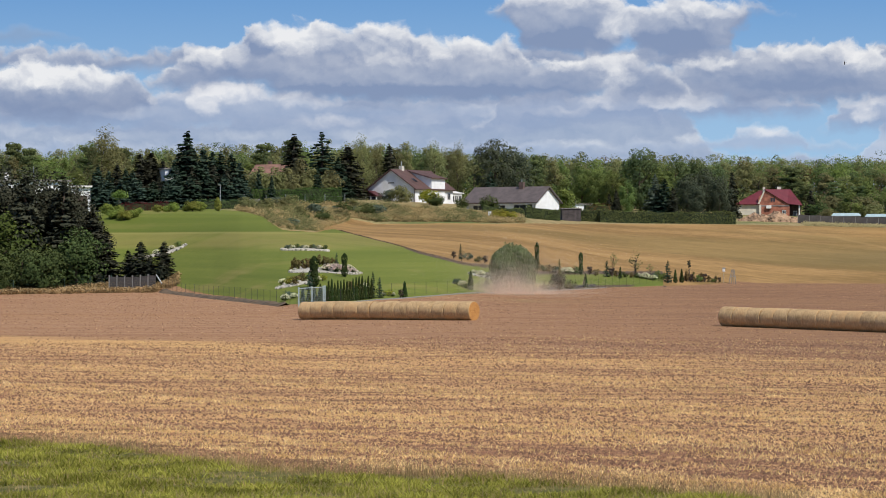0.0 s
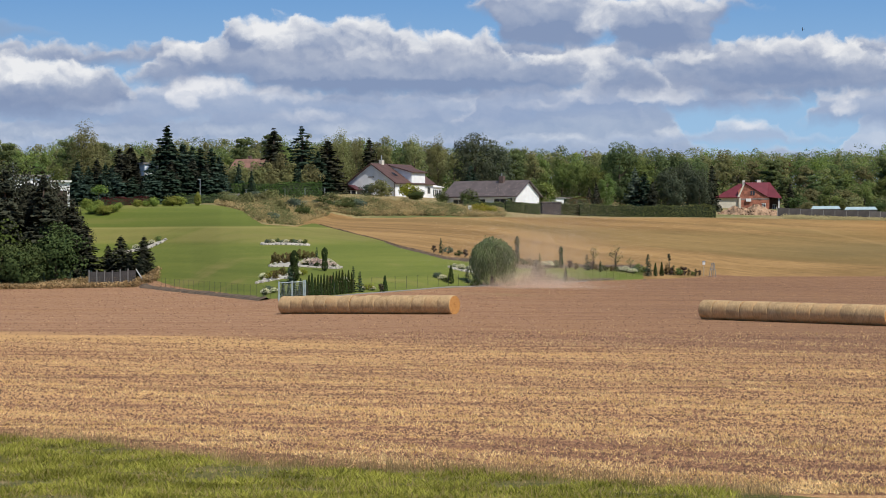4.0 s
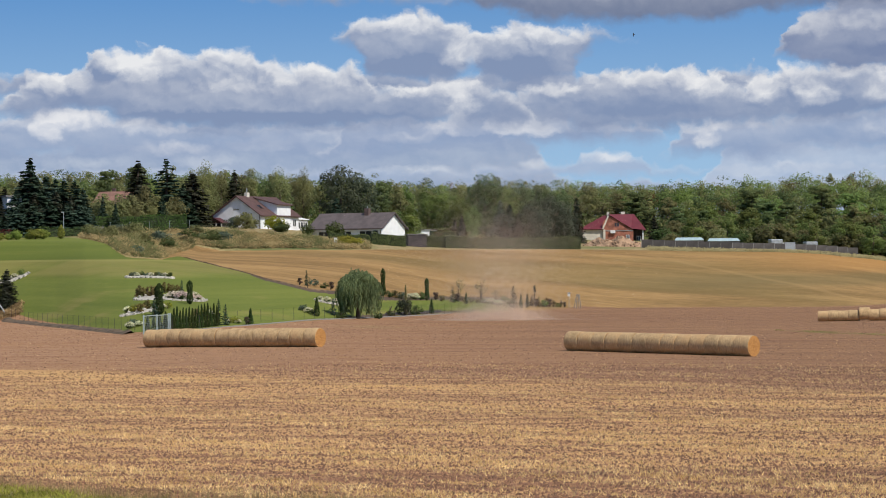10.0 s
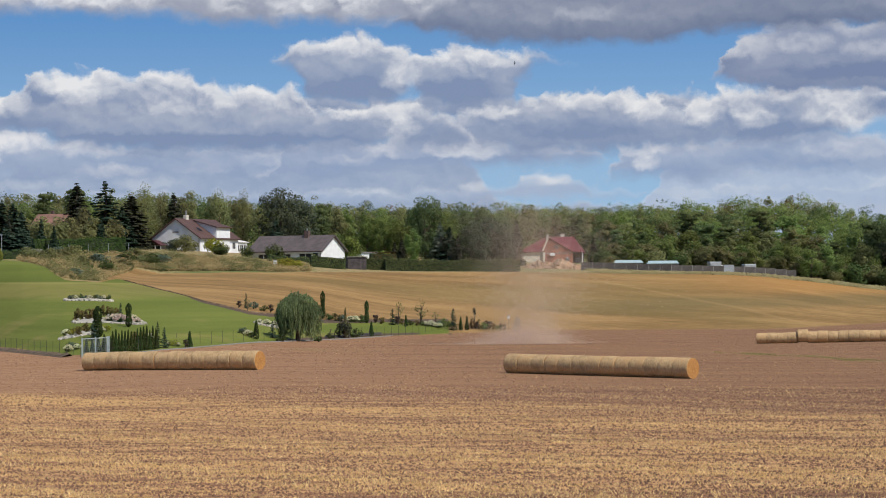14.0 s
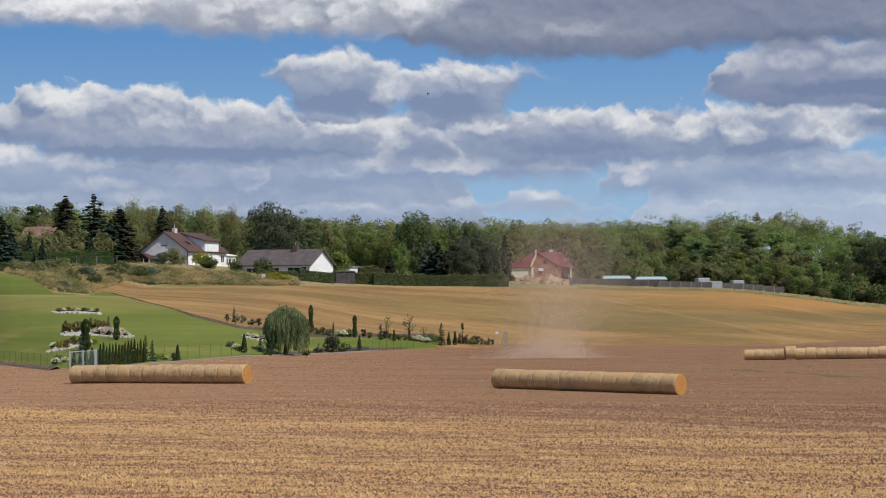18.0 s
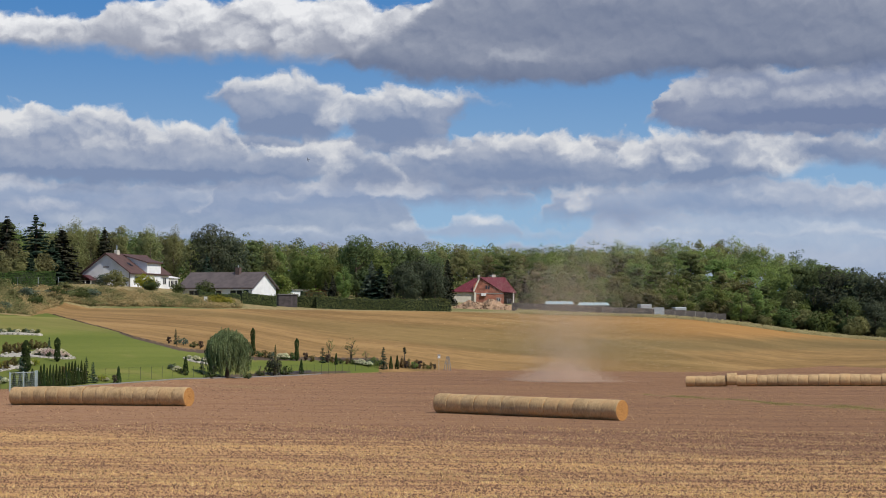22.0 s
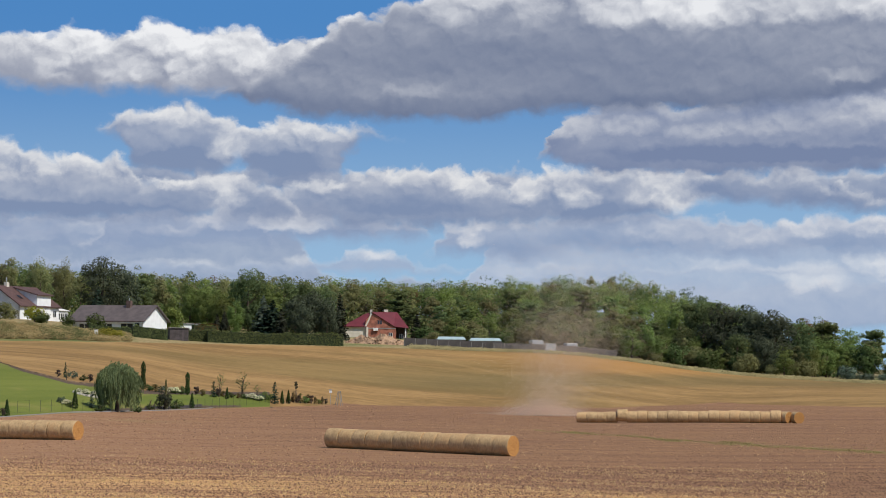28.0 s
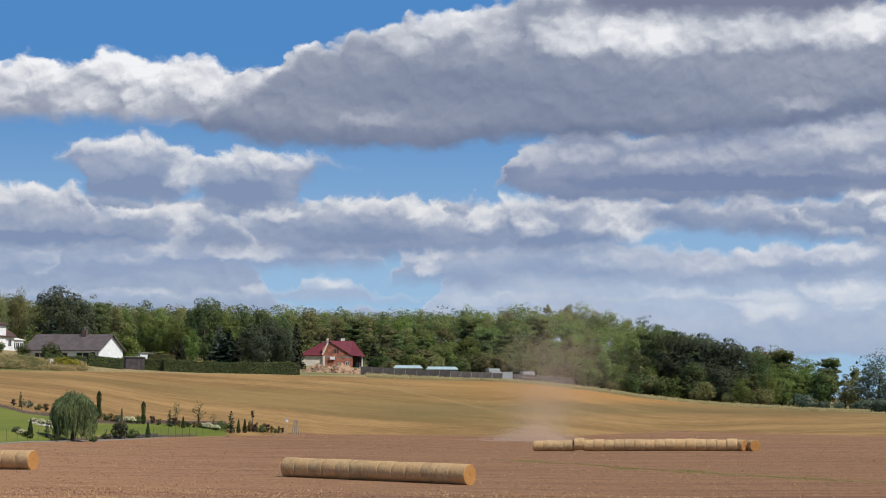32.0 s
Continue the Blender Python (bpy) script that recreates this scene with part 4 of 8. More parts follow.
def spruce_meshes(key, h, w, mat, seed, size=0.5, whorls=17, arms=9, full=1.0):
    if key in TREES:
        return TREES[key]
    rng = np.random.default_rng(seed)
    C, N = [], []
    for i in range(whorls):
        f = (i + 0.4) / whorls
        z = h * (0.04 + 0.95 * f)
        reach = w * 0.5 * (1 - f) ** 0.8 * rng.uniform(0.8, 1.1) + 0.12
        for k in range(max(4, int(arms * (1 - 0.5 * f)))):
            a = rng.uniform(0, 2 * math.pi)
            rk = reach * rng.uniform(0.65, 1.12)
            m = max(4, int(rk / size * 5.0 * full))
            s = rng.uniform(0.15, 1.0, m)
            side = rng.normal(0, 0.16, m) * rk * (1.15 - s)
            x, y = math.cos(a) * rk * s - math.sin(a) * side, math.sin(a) * rk * s + math.cos(a) * side
            zz = z - 0.28 * rk * s + 0.10 * rk * s ** 3 + rng.normal(0, 0.10, m) * size
            C.append(np.stack([x, y, zz], 1))
            N.append(np.tile([math.cos(a) * 0.5, math.sin(a) * 0.5, 0.9], (m, 1)))
    C.append(np.stack([rng.normal(0, 0.05, 12), rng.normal(0, 0.05, 12), h * rng.uniform(0.92, 1.02, 12)], 1))
    N.append(np.tile([0.3, 0, 0.8], (12, 1)))
    C, N = np.concatenate(C), np.concatenate(N)
    C[:, 2] = np.maximum(C[:, 2], 0.08)
    TREES[key] = (trunk_mesh("trunk", h * 0.98, 0.014 * h + 0.03, rng, 0), cards("crown", C, N, np.full(len(C), size), mat, rng, 1.25))
    return TREES[key]


def column_meshes(key, h, w, mat, seed, size=0.14, count=520, bulge=0.35, blunt=False):
    """A clipped or columnar evergreen: a narrow spindle of dense sprays."""
    if key in TREES:
        return TREES[key]
    rng = np.random.default_rng(seed)
    f = rng.random(count)
    prof = np.sin(np.pi * np.clip(f, 0, 1) ** bulge) ** 0.6 * (1 - 0.25 * f)
    if blunt:
        prof = np.minimum(1, f / 0.12) ** 0.5 * np.minimum(1, (1 - f) / 0.2) ** 0.6 * (0.85 + 0.15 * np.sin(9 * f))
    prof = np.maximum(prof, 0.10)
    a = rng.uniform(0, 2 * math.pi, count)
    r = prof * w * 0.5 * rng.uniform(0.7, 1.05, count)
    C = np.stack([np.cos(a) * r, np.sin(a) * r, 0.05 + f * h], 1)
    N = np.stack([np.cos(a), np.sin(a), np.full(count, 0.5)], 1)
    TREES[key] = (trunk_mesh("trunk", h * 0.8, 0.03 + 0.01 * h, rng, 0), cards("crown", C, N, np.full(count, size), mat, rng, 1.5))
    return TREES[key]


def plant(name, meshes, m, label, category, group=""):
    top = root(name, m, label, category, group)
    link("trunk", meshes[0], BARK, top)
    link("crown", meshes[1], BARK, top)
    if len(meshes) > 2:
        link("blossom", meshes[2], BARK, top)
    return top


def place(name, meshes, az, r, s=1.0, turn=0.0, label="", category="tree", group="", wide=1.0, sink=0.0):
    m = Matrix.Translation(spot(az, r, -sink)) @ pose(0, 0, 0, 0, 0, turn) @ Matrix.Diagonal((s * wide, s * wide, s, 1))
    return plant(name, meshes, m, label, category, group)


# ---- straw bales ----
D_BALE, L_BALE = 1.44, 1.2
STRAW = None


def straw_materials():
    out = []
    for name, end in (("straw_wrap", False), ("straw_end", True)):
        mat = bpy.data.materials.new(name)
        mat.use_nodes = True
        n = Nodes(mat.node_tree)
        pos = n.add("ShaderNodeTexCoord").outputs["Object"]
        rnd = n.add("ShaderNodeObjectInfo").outputs["Random"]
        xyz = n.add("ShaderNodeSeparateXYZ", {0: pos}).outputs
        seedv = n.add("ShaderNodeVectorMath", {0: pos, 1: n.add("ShaderNodeCombineXYZ", {0: n.m("MULTIPLY", rnd, 37.0), 1: 0.0, 2: 0.0}).outputs[0]}, op="ADD").outputs[0]
        fibre = n.noise(n.scaled(seedv, 30, 5, 5), 1.0, 4.0, 0.65)
        patch = n.noise(seedv, 1.6, 3.0)
        if end:
            rad = n.m("SQRT", n.m("ADD", n.m("MULTIPLY", xyz[1], xyz[1]), n.m("MULTIPLY", xyz[2], xyz[2])))
            ring = n.m("SINE", n.m("MULTIPLY_ADD", rad, 75.0, n.m("MULTIPLY", n.noise(seedv, 3.0, 3.0), 14.0)))
            spoke = n.noise(seedv, 14.0, 4.0, 0.7)
            f = n.ramp(n.m("ADD", n.m("MULTIPLY", ring, 0.012), spoke), 0.30, 0.74)
            col = n.mix(f, (0.27, 0.125, 0.04), (0.52, 0.27, 0.085))
        else:
            f = n.ramp(n.m("ADD", n.m("MULTIPLY", fibre, 0.6), n.m("MULTIPLY", patch, 0.4)), 0.35, 0.65)
            col = n.mix(f, (0.34, 0.225, 0.11), (0.62, 0.435, 0.235))
            rust = n.ramp(n.m("ADD", patch, n.m("MULTIPLY", n.m("SUBTRACT", rnd, 0.5), 0.35)), 0.55, 0.8)
            col = n.mix(n.m("MULTIPLY", rust, 0.5), col, (0.34, 0.19, 0.08))
        val = n.m("MULTIPLY_ADD", n.m("SUBTRACT", rnd, 0.5), 0.28, 1.0)
        col = n.add("ShaderNodeHueSaturation", {"Value": val, "Color": col}).outputs[0]
        b = n.add("ShaderNodeBump", {"Strength": 0.6, "Distance": 0.03, "Height": fibre}).outputs[0]
        n.add("ShaderNodeOutputMaterial", {"Surface": n.add("ShaderNodeBsdfPrincipled", {"Base Color": col, "Roughness": 0.75, "Normal": b, "Specular IOR Level": 0.25}).outputs[0]})
        out.append(mat)
    return out


def bale_meshes(seed):
    rng = np.random.default_rng(seed)
    R, L, k = D_BALE / 2, L_BALE / 2, 36
    bm = bmesh.new()
    prof = [(-L, R * 0.96), (-L + 0.012, R * 0.982), (-L + 0.045, R * 0.995), (-L * 0.5, R), (0, R * 1.006), (L * 0.5, R), (L - 0.045, R * 0.995), (L - 0.012, R * 0.982), (L, R * 0.96)]
    wob = rng.normal(0, 0.010, k)
    rings = []
    for x, r in prof:
        ring = []
        for i in range(k):
            a = 2 * math.pi * i / k
            q = r * (1 + wob[i] + rng.normal(0, 0.004))
            z = math.sin(a) * q
            z = max(z, -R * 0.955)
            ring.append(bm.verts.new((x, math.cos(a) * q, z)))
        rings.append(ring)
    for a, b in zip(rings, rings[1:]):
        for i in range(k):
            bm.faces.new((a[i], b[i], b[(i + 1) % k], a[(i + 1) % k]))
    for f in bm.faces:
        f.smooth = True
    bm.normal_update()
    bmesh.ops.recalc_face_normals(bm, faces=bm.faces)
    wrap = bpy.data.meshes.new("wrap")
    bm.to_mesh(wrap)
    bm.free()
    bm = bmesh.new()
    rings = []
    for j in range(9):
        r = R * 0.962 * (1 - j / 9)
        rings.append([bm.verts.new((L - 0.004 - 0.004 * (j % 2) + rng.normal(0, 0.008) if j else L - 0.002, math.cos(2 * math.pi * i / k) * r, max(math.sin(2 * math.pi * i / k) * r, -R * 0.955))) for i in range(k)])
    c = bm.verts.new((L - 0.05, 0, 0))
    for a, b in zip(rings, rings[1:]):
        for i in range(k):
            bm.faces.new((a[i], a[(i + 1) % k], b[(i + 1) % k], b[i]))
    for i in range(k):
        bm.faces.new((rings[-1][i], rings[-1][(i + 1) % k], c))
    end = bpy.data.meshes.new("end_face")
    bm.to_mesh(end)
    bm.free()
    wrap.materials.append(STRAW[0])
    end.materials.append(STRAW[1])
    return wrap, end


def bale(kit, m, label, group):
    top = root("straw_bale", m, label, "straw bale", group)
    link("wrap", kit[0], STRAW[0], top)
    link("end_face", kit[1], STRAW[1], top)
    link("end_face", kit[1], STRAW[1], top, m=pose(0, 0, 0, 0, 0, 180))


def bale_row(kits, a, b, count, group, seed, label, skip=()):
    rng = random.Random(seed)
    ax, ay = a
    bx, by = b
    turn = math.degrees(math.atan2(by - ay, bx - ax))
    pitch = math.hypot(bx - ax, by - ay) / count
    for i in range(count):
        if i in skip:
            continue
        f = (i + 0.5) / count
        x, y = ax + (bx - ax) * f, ay + (by - ay) * f
        s = rng.uniform(0.982, 1.012) if count < 20 else rng.uniform(0.94, 1.04) * (0.93 if i < 4 else 1.0)
        z = float(land(x, y)) + D_BALE * 0.4775 * s - 0.02
        m = pose(x, y, z, 0, rng.uniform(-0.6, 0.6), turn + rng.uniform(-1.1, 1.1)) @ Matrix.Diagonal((pitch / L_BALE * rng.choice((1.004, 1.004, 0.985)), s, s, 1))
        bale(kits[i % len(kits)], m, label, group)


STRAW = straw_materials()
KITS = [bale_meshes(k) for k in range(4)]
bale_row(KITS, (-10.85, 185.4), (2.3, 176.1), 14, "bales of the first row", 1, "round bale of pale straw lying in a row on the field")
bale_row(KITS, (20.0, 169.9), (31.0, 158.2), 13, "bales of the second row", 2, "round straw bale with net wrap in a field row")
R3A, R3B = (62.2, 278.2), (84.6, 269.4)
bale_row(KITS, R3A, R3B, 20, "bales of the far row", 3, "weathered round straw bale in the far row on the field", skip=(4,))


def loose_bales():
    rng = random.Random(9)
    turn = math.degrees(math.atan2(R3B[1] - R3A[1], R3B[0] - R3A[0]))
    for f, up, dt, s, label in ((4.5 / 20, 0.15, 6, 1.03, "round straw bale squeezed up out of its row"), (20.4 / 20, -0.05, -38, 0.97, "round straw bale turned askew at the end of its row"), (21.5 / 20, -0.06, -58, 0.96, "round straw bale lying askew with its end showing")):
        x, y = R3A[0] + (R3B[0] - R3A[0]) * f, R3A[1] + (R3B[1] - R3A[1]) * f
        z = float(land(x, y)) + D_BALE * 0.4775 * s - 0.02 + max(up, 0)
        bale(KITS[1], pose(x, y, z, 0, 0, turn + dt) @ Matrix.Diagonal((1, s, s, 1)), label, "bales of the far row")


loose_bales()

# ---- houses ----


def window(parent, x, y, z, w, h, face, mat=None, frame_mat=None):
    """A framed window set on a wall: face 'x' looks along -x, face 'y' along -y."""
    f = 0.07
    if face == "x":
        fr = [box(x - 0.06, y, z, x + 0.05, y + w, z + f), box(x - 0.06, y, z + h - f, x + 0.05, y + w, z + h), box(x - 0.06, y, z, x + 0.05, y + f, z + h), box(x - 0.06, y + w - f, z, x + 0.05, y + w, z + h), box(x - 0.06, y + w / 2 - f / 2, z, x + 0.05, y + w / 2 + f / 2, z + h)]
        pane = box(x - 0.03, y + f, z + f, x + 0.04, y + w - f, z + h - f)
    else:
        fr = [box(x, y - 0.06, z, x + w, y + 0.05, z + f), box(x, y - 0.06, z + h - f, x + w, y + 0.05, z + h), box(x, y - 0.06, z, x + f, y + 0.05, z + h), box(x + w - f, y - 0.06, z, x + w, y + 0.05, z + h), box(x + w / 2 - f / 2, y - 0.06, z, x + w / 2 + f / 2, y + 0.05, z + h)]
        pane = box(x + f, y - 0.03, z + f, x + w - f, y + 0.04, z + h - f)
    bm = bmesh.new()
    for b in fr:
        me = bpy.data.meshes.new("tmp")
        b.to_mesh(me)
        b.free()
        bm.from_mesh(me)
        bpy.data.meshes.remove(me)
    fo = part("window", bm, frame_mat or FRAME_WHITE, parent)
    part("pane", pane, mat or GLASS_DARK, fo)


def gabled(parent, lx, ly, eave, ridge, along, wall, roof, over=0.45):
    """Walls with gables and two roof slopes; the ridge runs along x or y. The near corner is the origin."""
    bm = bmesh.new()
    z0 = -1.5
    if along == "x":
        prof = [(0, z0), (ly, z0), (ly, eave), (ly / 2, ridge), (0, eave)]
        a = [bm.verts.new((0, p[0], p[1])) for p in prof]
        b = [bm.verts.new((lx, p[0], p[1])) for p in prof]
    else:
        prof = [(0, z0), (lx, z0), (lx, eave), (lx / 2, ridge), (0, eave)]
        a = [bm.verts.new((p[0], 0, p[1])) for p in prof]
        b = [bm.verts.new((p[0], ly, p[1])) for p in prof]
    bm.faces.new(a)
    bm.faces.new(b[::-1])
    for i in range(5):
        bm.faces.new((a[i], b[i], b[(i + 1) % 5], a[(i + 1) % 5]))
    bmesh.ops.recalc_face_normals(bm, faces=bm.faces)
    part("wall", bm, wall, parent)
    half, rise = (ly / 2, ridge - eave) if along == "x" else (lx / 2, ridge - eave)
    drop = over * rise / half
    t = 0.16
    for s in (0, 1):
        if along == "x":
            y_e, y_r = (-over, ly / 2) if s == 0 else (ly + over, ly / 2)
            pts = [(-over, y_e, eave - drop + t), (lx + over, y_e, eave - drop + t), (lx + over, y_r, ridge + t), (-over, y_r, ridge + t)]
        else:
            x_e, x_r = (-over, lx / 2) if s == 0 else (lx + over, lx / 2)
            pts = [(x_e, ly + over, eave - drop + t), (x_e, -over, eave - drop + t), (x_r, -over, ridge + t), (x_r, ly + over, ridge + t)]
        if s:
            pts = pts[::-1]
        part("roof_slope", slab(pts, 0.17), roof, parent)
        # the gutter under the eave
        if along == "x":
            g = tube([(-over, y_e, eave - drop + 0.02), (lx + over, y_e, eave - drop + 0.02)], [0.07, 0.07], 6)
        else:
            g = tube([(x_e, -over, eave - drop + 0.02), (x_e, ly + over, eave - drop + 0.02)], [0.07, 0.07], 6)
        part("gutter", g, DARK_WOOD, parent)


def white_house():
    h = root("white_house", pose(-5.2, 450, 13.55, 0, 0, 59.3), "white rendered house with a brown tiled gable roof behind garden shrubs", "house")
    gabled(h, 14.0, 10.5, 2.75, 6.3, "x", WHITE_WALL, ROOF_BROWN)
    part("chimney", box(3.2, 4.9, 5.6, 4.1, 5.6, 7.1, 0.03), PLASTER, h)
    part("chimney_pot", tube([(3.6, 5.25, 7.2), (3.6, 5.25, 8.0)], [0.12, 0.10], 7), METAL_GREY, h)
    bm = bmesh.new()
    a, b = [[bm.verts.new((x, y, z)) for y, z in ((-0.25, 1.0), (4.9, 1.0), (4.9, 6.1), (-0.25, 4.72))] for x in (5.6, 10.6)]
    bm.faces.new(a)
    bm.faces.new(b[::-1])
    for i in range(4):
        bm.faces.new((a[i], b[i], b[(i + 1) % 4], a[(i + 1) % 4]))
    bmesh.ops.recalc_face_normals(bm, faces=bm.faces)
    part("dormer_wall", bm, WHITE_WALL, h)
    part("dormer_roof", slab([(5.2, -0.7, 4.8), (11.0, -0.7, 4.8), (11.0, 5.25, 6.4), (5.2, 5.25, 6.4)], 0.18), ROOF_BROWN, h)
    window(h, 2.0, 0.0, 0.7, 1.5, 1.3, "y")
    window(h, 11.8, 0.0, 0.7, 1.2, 1.3, "y")
    part("vent", box(-0.04, 4.7, 3.7, 0.03, 6.0, 3.95), CONCRETE, h)
    part("roof_window", slab([(2.6, 1.5, 3.82), (3.5, 1.5, 3.82), (3.5, 2.4, 4.43), (2.6, 2.4, 4.43)][::1], 0.05), GLASS_DARK, h, m=pose(0, 0, 0.27))
    part("porch_roof", slab([(-2.4, 7.0, 1.35), (-2.4, 9.0, 2.35), (0, 9.0, 2.35), (0, 7.0, 1.35)][::-1], 0.12), ROOF_MAROON, h)
    part("porch_roof", slab([(-2.4, 9.0, 2.35), (-2.4, 11.0, 1.35), (0, 11.0, 1.35), (0, 9.0, 2.35)][::-1], 0.12), ROOF_MAROON, h)
    part("porch_gable", slab([(-2.2, 7.3, 1.3), (-2.2, 10.7, 1.3), (-2.2, 9.0, 2.15)], 0.08), ROOF_MAROON, h)
    for y in (7.2, 8.4, 9.6, 10.7):
        part("porch_post", box(-2.3, y, -1.0, -2.15, y + 0.14, 1.4), FRAME_WHITE, h)
    part("porch_glazing", box(-2.05, 7.3, -0.6, -2.0, 10.7, 1.25), GLASS_DARK, h)
    part("conservatory_wall", box(14.0, 0.6, -1.0, 18.5, 5.5, 1.9), FRAME_WHITE, h)
    part("conservatory_roof", slab([(13.9, 0.3, 2.1), (18.9, 0.3, 2.1), (18.9, 5.8, 3.3), (13.9, 5.8, 3.3)], 0.12), FRAME_WHITE, h)
    for k in range(3):
        window(h, 14.3 + 1.4 * k, 0.6, 0.3, 1.2, 1.3, "y")
    part("downpipe", tube([(-0.1, 0.15, -1), (-0.1, 0.15, 2.7)], [0.06, 0.06], 6), DARK_WOOD, h)


def long_house():
    h = root("long_house", pose(16.67, 429.7, 10.5, 0, 0, 59.1), "low white house with a long grey-brown roof behind a hedge", "house")
    gabled(h, 9.0, 14.8, 2.9, 5.55, "y", WHITE_WALL, ROOF_GREY, 0.5)
    part("chimney", box(3.6, 4.6, 4.6, 4.4, 5.5, 6.5, 0.03), CHIMNEY, h)
    part("chimney_pot", tube([(4.0, 5.05, 6.4), (4.0, 5.05, 6.95)], [0.09, 0.08], 7), METAL_GREY, h)
    window(h, 0.0, 1.9, 0.9, 2.6, 1.45, "x")
    part("door", box(-0.06, 0.7, 0.2, 0.04, 1.6, 2.4), GLASS_DARK, h)
    window(h, 0.0, 6.2, 1.0, 2.4, 1.3, "x")
    window(h, 0.0, 10.8, 1.0, 2.2, 1.3, "x")
    part("fascia", box(-0.42, -0.3, 2.38, -0.34, 14.9, 2.62), FRAME_WHITE, h)
    part("downpipe", tube([(-0.1, 0.12, -1), (-0.1, 0.12, 2.7)], [0.05, 0.05], 6), DARK_WOOD, h)


def red_house():
    h = root("unfinished_house", pose(58.9, 478.6, 10.35, 0, 0, -7.5), "unfinished brick house with a red sheet roof and one plastered wing", "house")
    part("plastered_wall", box(0, 0, -1.5, 4.3, 8.0, 3.35), PLASTER, h)
    part("brick_wall", box(4.3, -0.35, -1.5, 10.4, 8.3, 3.2), BRICKWORK, h)
    # brick gable with its steep left side
    bm = bmesh.new()
    pts = [(4.1, 3.2), (10.2, 3.2), (5.6, 5.95), (4.3, 4.6)]
    a = [bm.verts.new((x, -0.35, z)) for x, z in pts]
    b = [bm.verts.new((x, 0.25, z)) for x, z in pts]
    bm.faces.new(a)
    bm.faces.new(b[::-1])
    for i in range(4):
        bm.faces.new((a[i], b[i], b[(i + 1) % 4], a[(i + 1) % 4]))
    bmesh.ops.recalc_face_normals(bm, faces=bm.faces)
    part("brick_gable", bm, BRICKWORK, h)
    part("pale_verge", slab([(4.05, -0.42, 3.1), (4.45, -0.42, 3.2), (5.65, -0.42, 6.05), (5.35, -0.42, 6.05)], 0.25), PLASTER, h)
    part("roof_slope", slab([(-0.5, -0.5, 3.2), (4.6, -0.5, 3.2), (5.7, 3.8, 6.1), (4.6, 3.8, 6.1)], 0.16), ROOF_RED, h)
    part("roof_slope", slab([(-0.5, 8.5, 3.2), (-0.5, -0.5, 3.2), (5.0, 3.8, 6.1)], 0.16), ROOF_RED, h)
    part("roof_slope", slab([(5.35, -0.6, 6.2), (10.2, -0.6, 3.22), (13.0, -0.4, 2.95), (10.6, 4.0, 6.25), (5.4, 3.8, 6.25)], 0.16), ROOF_RED, h)
    part("roof_slope", slab([(13.0, -0.4, 2.95), (13.0, 8.8, 2.95), (10.6, 4.0, 6.25)], 0.16), ROOF_RED, h)
    part("roof_slope", slab([(13.0, 8.8, 2.95), (-0.5, 8.5, 3.2), (5.4, 3.8, 6.25), (10.6, 4.0, 6.25)], 0.16), ROOF_RED, h)
    part("chimney", box(8.0, 3.6, 5.5, 8.8, 4.3, 6.75), PLASTER, h)
    part("chimney", box(5.1, 3.3, 5.5, 5.6, 3.8, 6.7), PLASTER, h)
    window(h, 6.6, -0.36, 3.6, 1.0, 0.95, "y", frame_mat=BRICKWORK)
    window(h, 8.95, -0.36, 0.4, 0.75, 1.6, "y")
    part("lintel", box(4.4, -0.42, 2.75, 10.3, -0.34, 2.95), CONCRETE, h)
    part("air_unit", box(5.8, -0.75, 2.35, 6.8, -0.4, 2.95), FRAME_WHITE, h)
    part("pier", box(4.35, -0.5, -1.5, 4.8, -0.34, 3.1), PLASTER, h)
    part("porch_wall", box(10.4, 2.0, -1.5, 12.6, 8.0, 3.0), DARK_WOOD, h)
    part("porch_post", box(12.2, -0.1, -1.5, 12.45, 0.15, 3.0), FRAME_WHITE, h)
    window(h, 11.1, 2.0, 0.6, 0.8, 1.2, "y")


def orange_house():
    h = root("tiled_house", pose(*spot(-4.6, 470, 1.4), 0, 0, -24), "house with an orange clay tile roof half hidden by spruces", "house")
    gabled(h, 7.4, 6.0, 3.0, 5.2, "x", PLASTER, ROOF_ORANGE, 0.45)
    window(h, 2.5, 0.0, 1.0, 1.2, 1.2, "y")
    part("chimney", box(2.2, 3.2, 4.6, 2.8, 3.8, 6.0, 0.02), CHIMNEY, h)


